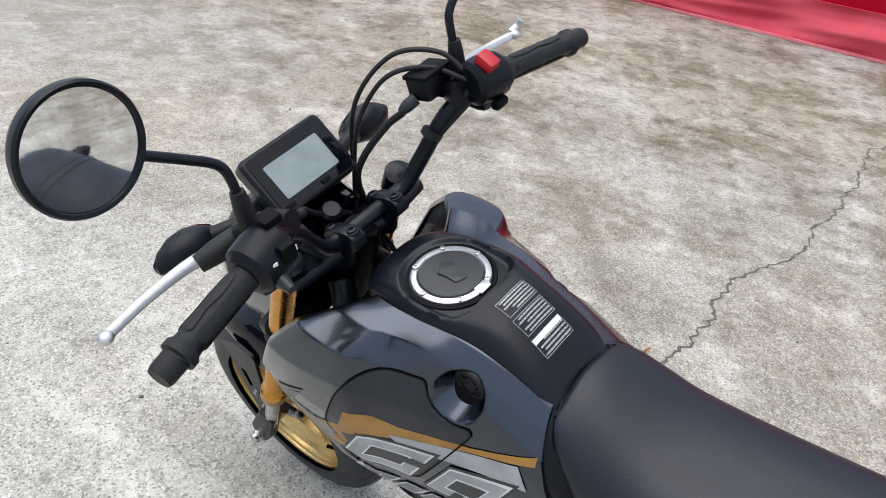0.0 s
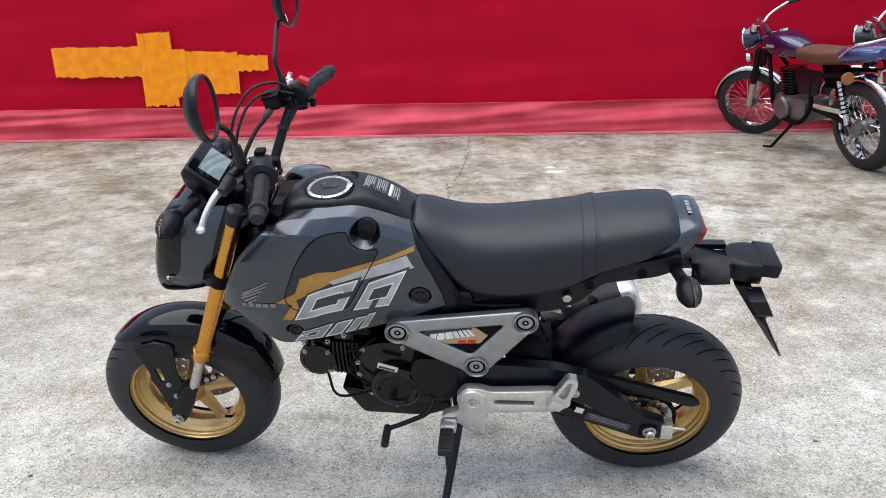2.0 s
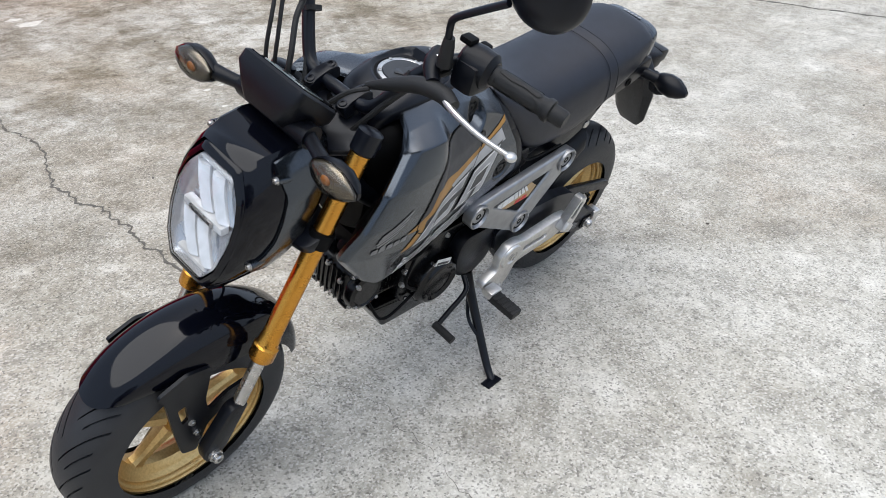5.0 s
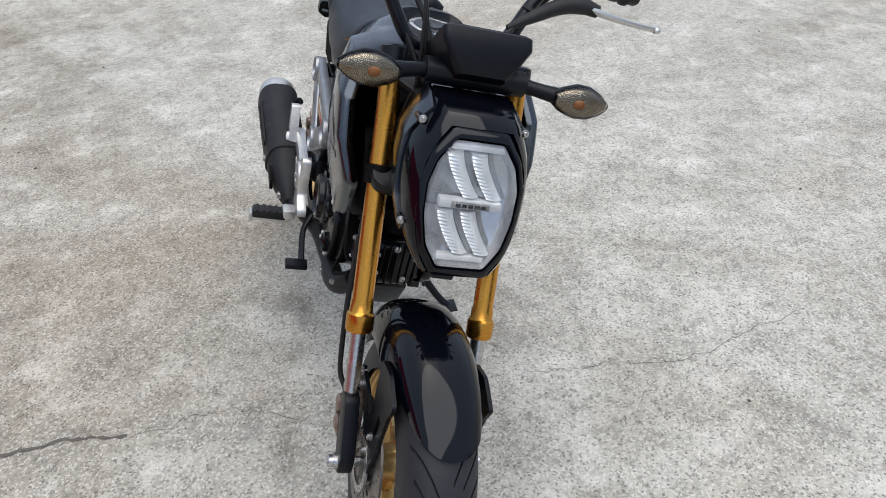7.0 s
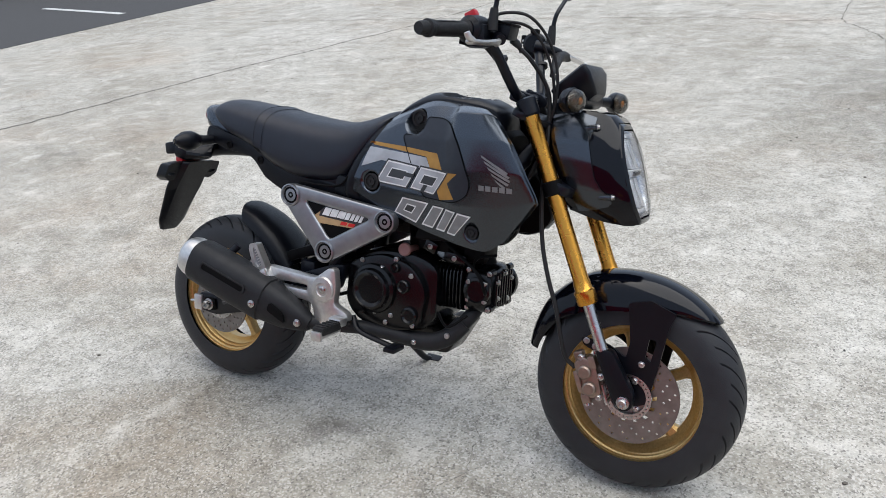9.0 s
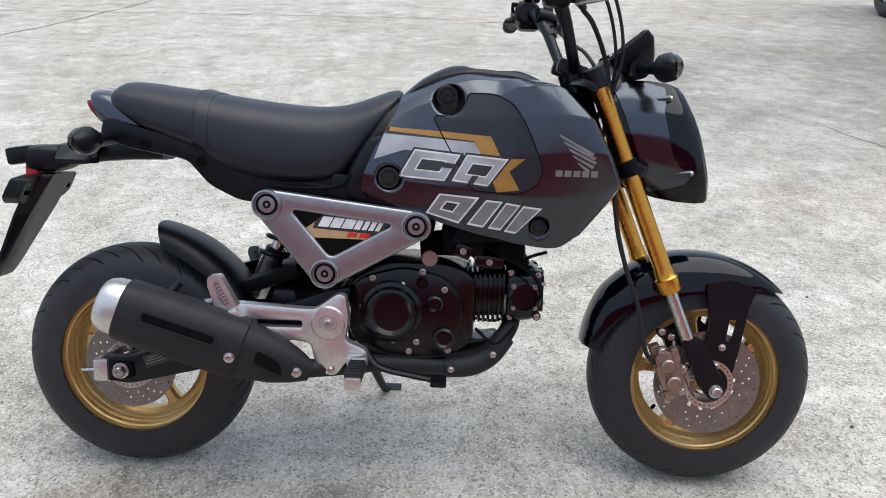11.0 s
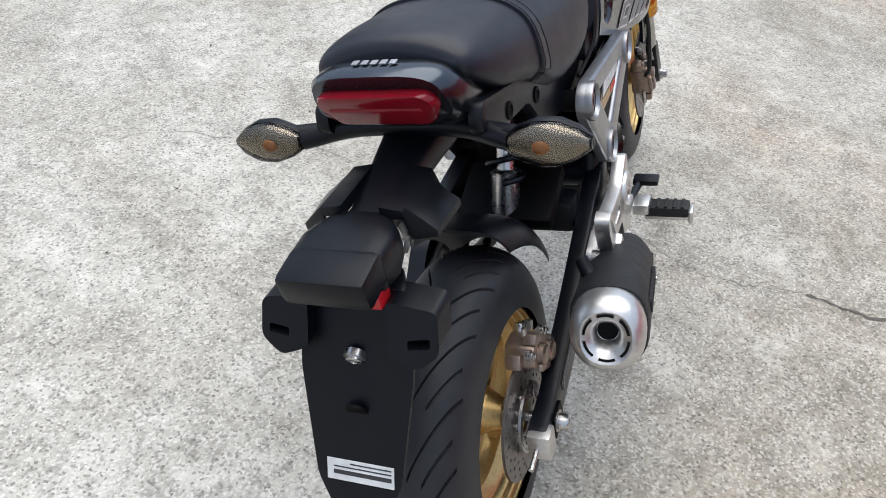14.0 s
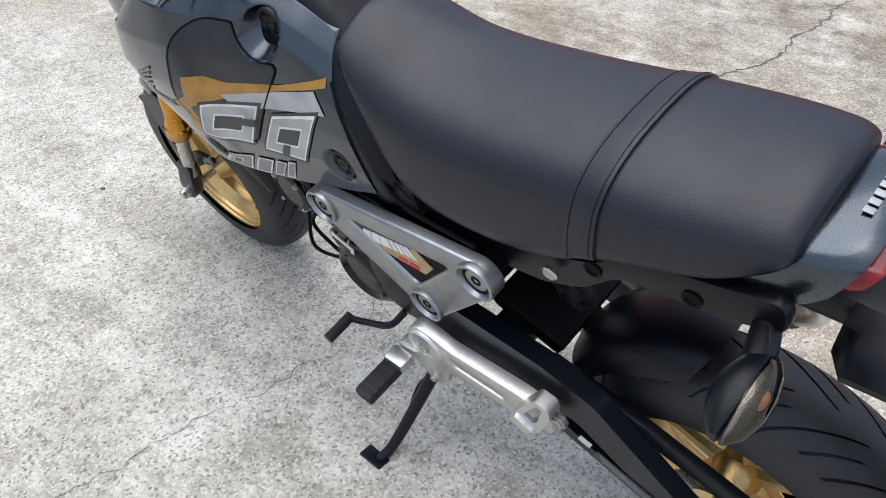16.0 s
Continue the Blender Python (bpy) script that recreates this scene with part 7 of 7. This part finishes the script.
def classic_bike(paint, seat_mat, stripe, label, cast=None):
    root = empty("motorcycle")
    tagged(root, label, "motorcycle", group="classic motorcycles by the wall")
    f, r = spoked_wheel(root, 1.38, .30, .10, True, cast), spoked_wheel(root, 0, .305, .135, False, cast)
    for s in (1, -1):
        bm = bmesh.new()
        tube(bm, [(1.38, s * .085, .30), (1.30, s * .09, .50)], .022, 14, 1)
        part("fork_slider", bm, M_SILVER, root)
        bm = bmesh.new()
        tube(bm, [(1.305, s * .09, .49), (1.285, s * .09, .54), (1.20, s * .09, .78)], [.024, .027, .022], 14, 3)
        part("fork_boot", bm, M_PLASTIC, root)
        bm = bmesh.new()
        tube(bm, [(.02, s * .13, .33), (.10, s * .13, .62)], .016, 12, 1)
        part("shock_body", bm, M_CHROME, root)
        bm = bmesh.new()
        tube(bm, [(V(.035, s * .13, .40) + V(.062, 0, .20) * (i / 60) + V(.026 * math.cos(i * .75), .026 * math.sin(i * .75), 0)) for i in range(61)], .005, 6, 1)
        part("shock_spring", bm, M_PLASTIC_D, root)
        ind = empty("turn_signal")
        ind.parent = root
        bm = bmesh.new()
        tube(bm, [(-.05, s * .06, .66), (-.05, s * .15, .66)], .008, 8, 1)
        part("stalk", bm, M_CHROME, ind)
        bm = bmesh.new()
        lathe(bm, [(0, -.03), (.03, -.025), (.042, 0), (.040, .012), (0, .018)], (-.05, s * .175, .66), (-1, 0, 0), 20)
        part("lens", bm, M_ORANGE, ind)
        ind2 = empty("turn_signal")
        ind2.parent = root
        bm = bmesh.new()
        lathe(bm, [(0, -.03), (.03, -.025), (.038, 0), (0, .018)], (1.27, s * .17, .74), (1, 0, 0), 18)
        tube(bm, [(1.24, s * .08, .76), (1.26, s * .15, .745)], .008, 8, 1)
        part("lens", bm, M_CHROME, ind2)
        bm = bmesh.new()
        tube(bm, [(.0, s * .075, .305), (.25, s * .10, .36), (.45, s * .10, .38)], .018, 10, 3)
        part("swingarm", bm, M_PLASTIC_D, root)
        bm = bmesh.new()
        tube(bm, [(1.12, 0, .80), (.95, s * .10, .52), (.88, s * .11, .30), (.60, s * .12, .25), (.45, s * .11, .38), (.40, s * .10, .60), (-.05, s * .09, .66)], .017, 10, 5)
        part("frame_tube", bm, M_PLASTIC_D, root)
    bm = bmesh.new()
    loft(bm, [oval(.62, .76, .07, .05, 3), oval(.72, .775, .10, .075, 2.8), oval(.86, .80, .13, .095, 2.6), oval(1.0, .81, .13, .09, 2.4), oval(1.10, .81, .09, .065, 2.2), oval(1.14, .81, .04, .03, 2)])
    tk = part("tank", bm, paint, root, "glossy teardrop fuel tank")
    bm = bmesh.new()
    lathe(bm, [(0, 0), (.035, 0), (.033, .016), (0, .018)], (.93, 0, .893), (0, 0, 1), 24)
    part("filler_cap", bm, M_CHROME, tk)
    for s in (1, -1):
        bm = bmesh.new()
        box(bm, (.90, s * .131, .80), (.10, .004, .022), .002)
        part("badge", bm, M_SILVERPRINT, tk)
    bm = bmesh.new()
    loft(bm, [oval(.66, .755, .085, .045, 3), oval(.55, .745, .12, .055, 3.2), oval(.35, .745, .125, .055, 3.2), oval(.15, .765, .12, .055, 3.2), oval(.06, .775, .10, .045, 3)])
    part("seat", bm, seat_mat, root)
    bm = bmesh.new()
    loft(bm, [oval(.14, .775, .115, .05, 3), oval(.02, .785, .12, .055, 3), oval(-.12, .795, .11, .05, 2.8), oval(-.18, .80, .06, .03, 2.4)])
    part("tail_cowl", bm, stripe, root)
    bm = bmesh.new()
    tube(bm, [(.10, .125, .78), (-.05, .135, .86), (-.13, .10, .875), (-.14, 0, .88), (-.13, -.10, .875), (-.05, -.135, .86), (.10, -.125, .78)], .010, 10, 6)
    part("grab_rail", bm, M_CHROME, root)
    part("front_fender", arch(f, 20, 150, lambda t: .325, lambda t: .055, lambda t: .03, n=30, m=10), M_CHROME, root, "chrome front mudguard")
    part("rear_fender", arch(r, 55, 152, lambda t: .345 + .03 * t, lambda t: .075, lambda t: .035, n=30, m=10), M_CHROME, root, "chrome rear mudguard")
    tl = empty("tail_light")
    tl.parent = root
    bm = bmesh.new()
    box(bm, (-.245, 0, .665), (.05, .13, .075), .008)
    part("lens", bm, M_LENSRED, tl)
    bm = bmesh.new()
    box(bm, (-.21, 0, .665), (.05, .14, .085), .008)
    part("housing", bm, M_CHROME, tl)
    hl = empty("headlight")
    hl.parent = root
    bm = bmesh.new()
    lathe(bm, [(0, -.12), (.05, -.11), (.085, -.05), (.092, 0)], (1.32, 0, .84), (1, 0, 0), 28)
    part("bowl", bm, paint, hl)
    bm = bmesh.new()
    lathe(bm, [(.092, -.004), (.097, .004), (.092, .014), (.086, .012), (.05, .022), (0, .026)], (1.32, 0, .84), (1, 0, 0), 28)
    part("lens", bm, M_CHROME, hl)
    bm = bmesh.new()
    tube(bm, [(1.0, .36, .98), (1.06, .25, 1.0), (1.16, .12, .97), (1.18, 0, .94), (1.16, -.12, .97), (1.06, -.25, 1.0), (1.0, -.36, .98)], .012, 12, 6)
    part("handlebar", bm, M_CHROME, root)
    for s in (1, -1):
        bm = bmesh.new()
        tube(bm, [(1.06, s * .25, 1.0), (.99, s * .38, .978)], .018, 12, 1)
        part("grip", bm, M_GRIP, root)
        bm = bmesh.new()
        lathe(bm, [(0, -.03), (.035, -.028), (.045, 0), (.042, .035), (0, .038)], (1.22, s * .055, .94), (-.5, 0, .86), 22)
        part("gauge", bm, M_CHROME, root)
    en = empty("engine")
    en.parent = root
    part("crankcase", plate(rounded([(.52, .42), (.55, .24), (.86, .23), (.93, .33), (.90, .44)], .04), -.10, .10, bevel=.012), M_CAST, en, "cast grey crankcase")
    for s in (1, -1):
        bm = bmesh.new()
        lathe(bm, [(0, 0), (.095, 0), (.095, .02), (.08, .035), (0, .04)], (.80, s * .10, .34), (0, s, 0), 32)
        part("side_cover", bm, M_CAST, en)
    bm = bmesh.new()
    rings = []
    for i in range(10):
        z = .43 + i * .021
        for dz, g0 in ((0, .062), (.002, .088), (.009, .088), (.012, .062)):
            rings.append([V(.80 + .06 * (z - .43) + p.y * .9, p.z, z + dz) for p in oval(0, 0, g0, g0, 4)])
    loft(bm, rings)
    part("cylinder", bm, M_ENGINE, en)
    bm = bmesh.new()
    tube(bm, [(.90, -.06, .58), (.99, -.08, .54), (1.0, -.10, .40), (.93, -.12, .27), (.70, -.15, .23), (.40, -.17, .25)], .022, 14, 6)
    tube(bm, [(.40, -.17, .25), (.33, -.175, .26), (.25, -.18, .27), (-.15, -.19, .31), (-.18, -.19, .313)], [.024, .042, .048, .045, .03], 16, 3)
    part("exhaust", bm, M_CHROME, root, "long chrome exhaust")
    for s in (1, -1):
        part("side_panel", plate(rounded([(.62, .66), (.58, .47), (.36, .48), (.30, .66)], .03), s * .10, s * .115, bevel=.005), M_PLASTIC, root)
    part("chain_guard", plate(rounded([(.42, .42), (.10, .42), (-.03, .37), (-.03, .345), (.12, .385), (.42, .385)], .012), .09, .11), M_CHROME, root)
    bm = bmesh.new()
    lathe(bm, [(0, -.01), (.062, -.01), (.062, .0), (.03, .01), (0, .01)], (0, .085, .305), (0, 1, 0), 32)
    part("sprocket", bm, M_CAST, root)
    bm = bmesh.new()
    tube(bm, [(.66, .11, .24), (.72, .26, .075)], .012, 10, 1)
    tube(bm, [(.72, .26, .075), (.80, .275, .069)], .009, 8, 1)
    part("side_stand", bm, M_PLASTIC_D, root)
    return root


def turn_front(root, angle):
    """Turn fork, wheel, lamp and bars of a classic motorcycle about its steering head."""
    m = Matrix.Translation((1.17, 0, .85)) @ Matrix.Rotation(radians(angle), 4, V(-.3, 0, .95)) @ Matrix.Translation((-1.17, 0, -.85))
    names = ("front_wheel", "fork_", "front_fender", "headlight", "handlebar", "grip", "gauge")
    for ob in root.children:
        if ob.name.startswith(names) or (ob.name.startswith("turn_signal") and ob.children[0].data.vertices[0].co.x > 1):
            ob.matrix_basis = m


cb = classic_bike(M_PURPLE, M_BROWN, M_BLUE, "classic purple-blue motorcycle with brown saddle and chrome mudguards")
CL = Matrix.Rotation(radians(-9), 4, "X")
turn_front(cb, 40)
cb.matrix_world = pose(-1.96, -3.56, 0, 0, 0, -74) @ CL
cb2 = classic_bike(M_DKGREY, M_SEAT, M_DKGREY, "classic dark grey motorcycle with black saddle and chrome mudguards")
turn_front(cb2, 33)
cb2.matrix_world = pose(-2.79, -3.47, 0, 0, 0, -73) @ CL
cb3 = classic_bike(M_DKGREY, M_SEAT, M_DKGREY, "dark motorcycle with blue cast wheels beside the classic ones", M_BLUE)
turn_front(cb3, 33)
cb3.matrix_world = pose(-3.44, -3.57, 0, 0, 0, -74) @ CL
cb4 = copy_thing(cb2, pose(-4.42, -4.03, 0, 0, 0, -74) @ CL)
cb5 = copy_thing(cb2, pose(-6.47, 1.10, 0, 0, 0, 192) @ CL)


# ---- parked vehicles at the far side ----
def road_wheel(root, x, y, R, w):
    wheel_root = empty("wheel")
    wheel_root.parent = root
    bm = bmesh.new()
    lathe(bm, [(R * .62, -w / 2), (R * .9, -w / 2), (R, -w * .38), (R, w * .38), (R * .9, w / 2), (R * .62, w / 2)], (x, y, R), (0, 1, 0), 40, closed=True)
    part("tyre", bm, M_RUBBER, wheel_root)
    bm = bmesh.new()
    lathe(bm, [(R * .64, -w * .35), (R * .64, w * .35), (R * .5, w * .2), (R * .2, w * .3), (0, w * .3)], (x, y, R), (0, 1 if y > 0 else -1, 0), 32)
    part("rim", bm, M_STEEL, wheel_root)


def small_van(label):
    root = empty("parked_van")
    tagged(root, label, "van")
    body = rounded([(-2.05, .50), (-2.05, 2.05), (-.25, 2.08), (-.10, 2.10), (1.35, 2.06), (1.95, 1.30), (2.05, .95), (2.05, .48), (1.75, .40), (-1.7, .42)], .08)
    part("body", plate(body, -.87, .87, bevel=.05), M_CARPAINT, root)
    bm = bmesh.new()
    box(bm, (0, 0, .36), (3.3, 1.15, .26), .03)
    part("chassis", bm, M_PLASTIC_D, root)
    for x in (-1.22, 1.22):
        for y in (-.70, .70):
            road_wheel(root, x, y, .36, .24)
    for y in (-.72, .72):
        fl = empty("mud_flap")
        fl.parent = root
        bm = bmesh.new()
        box(bm, (.78, y, .34), (.015, .36, .42), .004)
        part("sheet", bm, M_PLASTIC_D, fl)
        for i in range(3):
            bm = bmesh.new()
            box(bm, (.771, y, .17 + i * .035), (.008, .32, .014), .001)
            part("stripe", bm, (M_REDPRINT, M_WHITE, M_REDPRINT)[i], fl)
    bm = bmesh.new()
    box(bm, (-2.08, 0, .52), (.14, 1.5, .18), .03)
    part("bumper", bm, M_PLASTIC, root)
    for y in (-.87, .87):
        bm = bmesh.new()
        box(bm, (.55, y, 1.55), (.85, .02, .42), .01)
        part("side_window", bm, M_GLOSS, root)
    bm = bmesh.new()
    box(bm, (-2.06, .72, .95), (.04, .16, .32), .01)
    box(bm, (-2.06, -.72, .95), (.04, .16, .32), .01)
    part("tail_lamps", bm, M_LENSRED, root)
    return root


truck = small_van("dark small van with red-striped mud flaps parked on the yard")
truck.matrix_world = pose(5.66, 5.98, 0, 0, 0, 83)
truck_far = copy_thing(truck, pose(-14.3, 10.6, 0.005, 0, 0, 100))
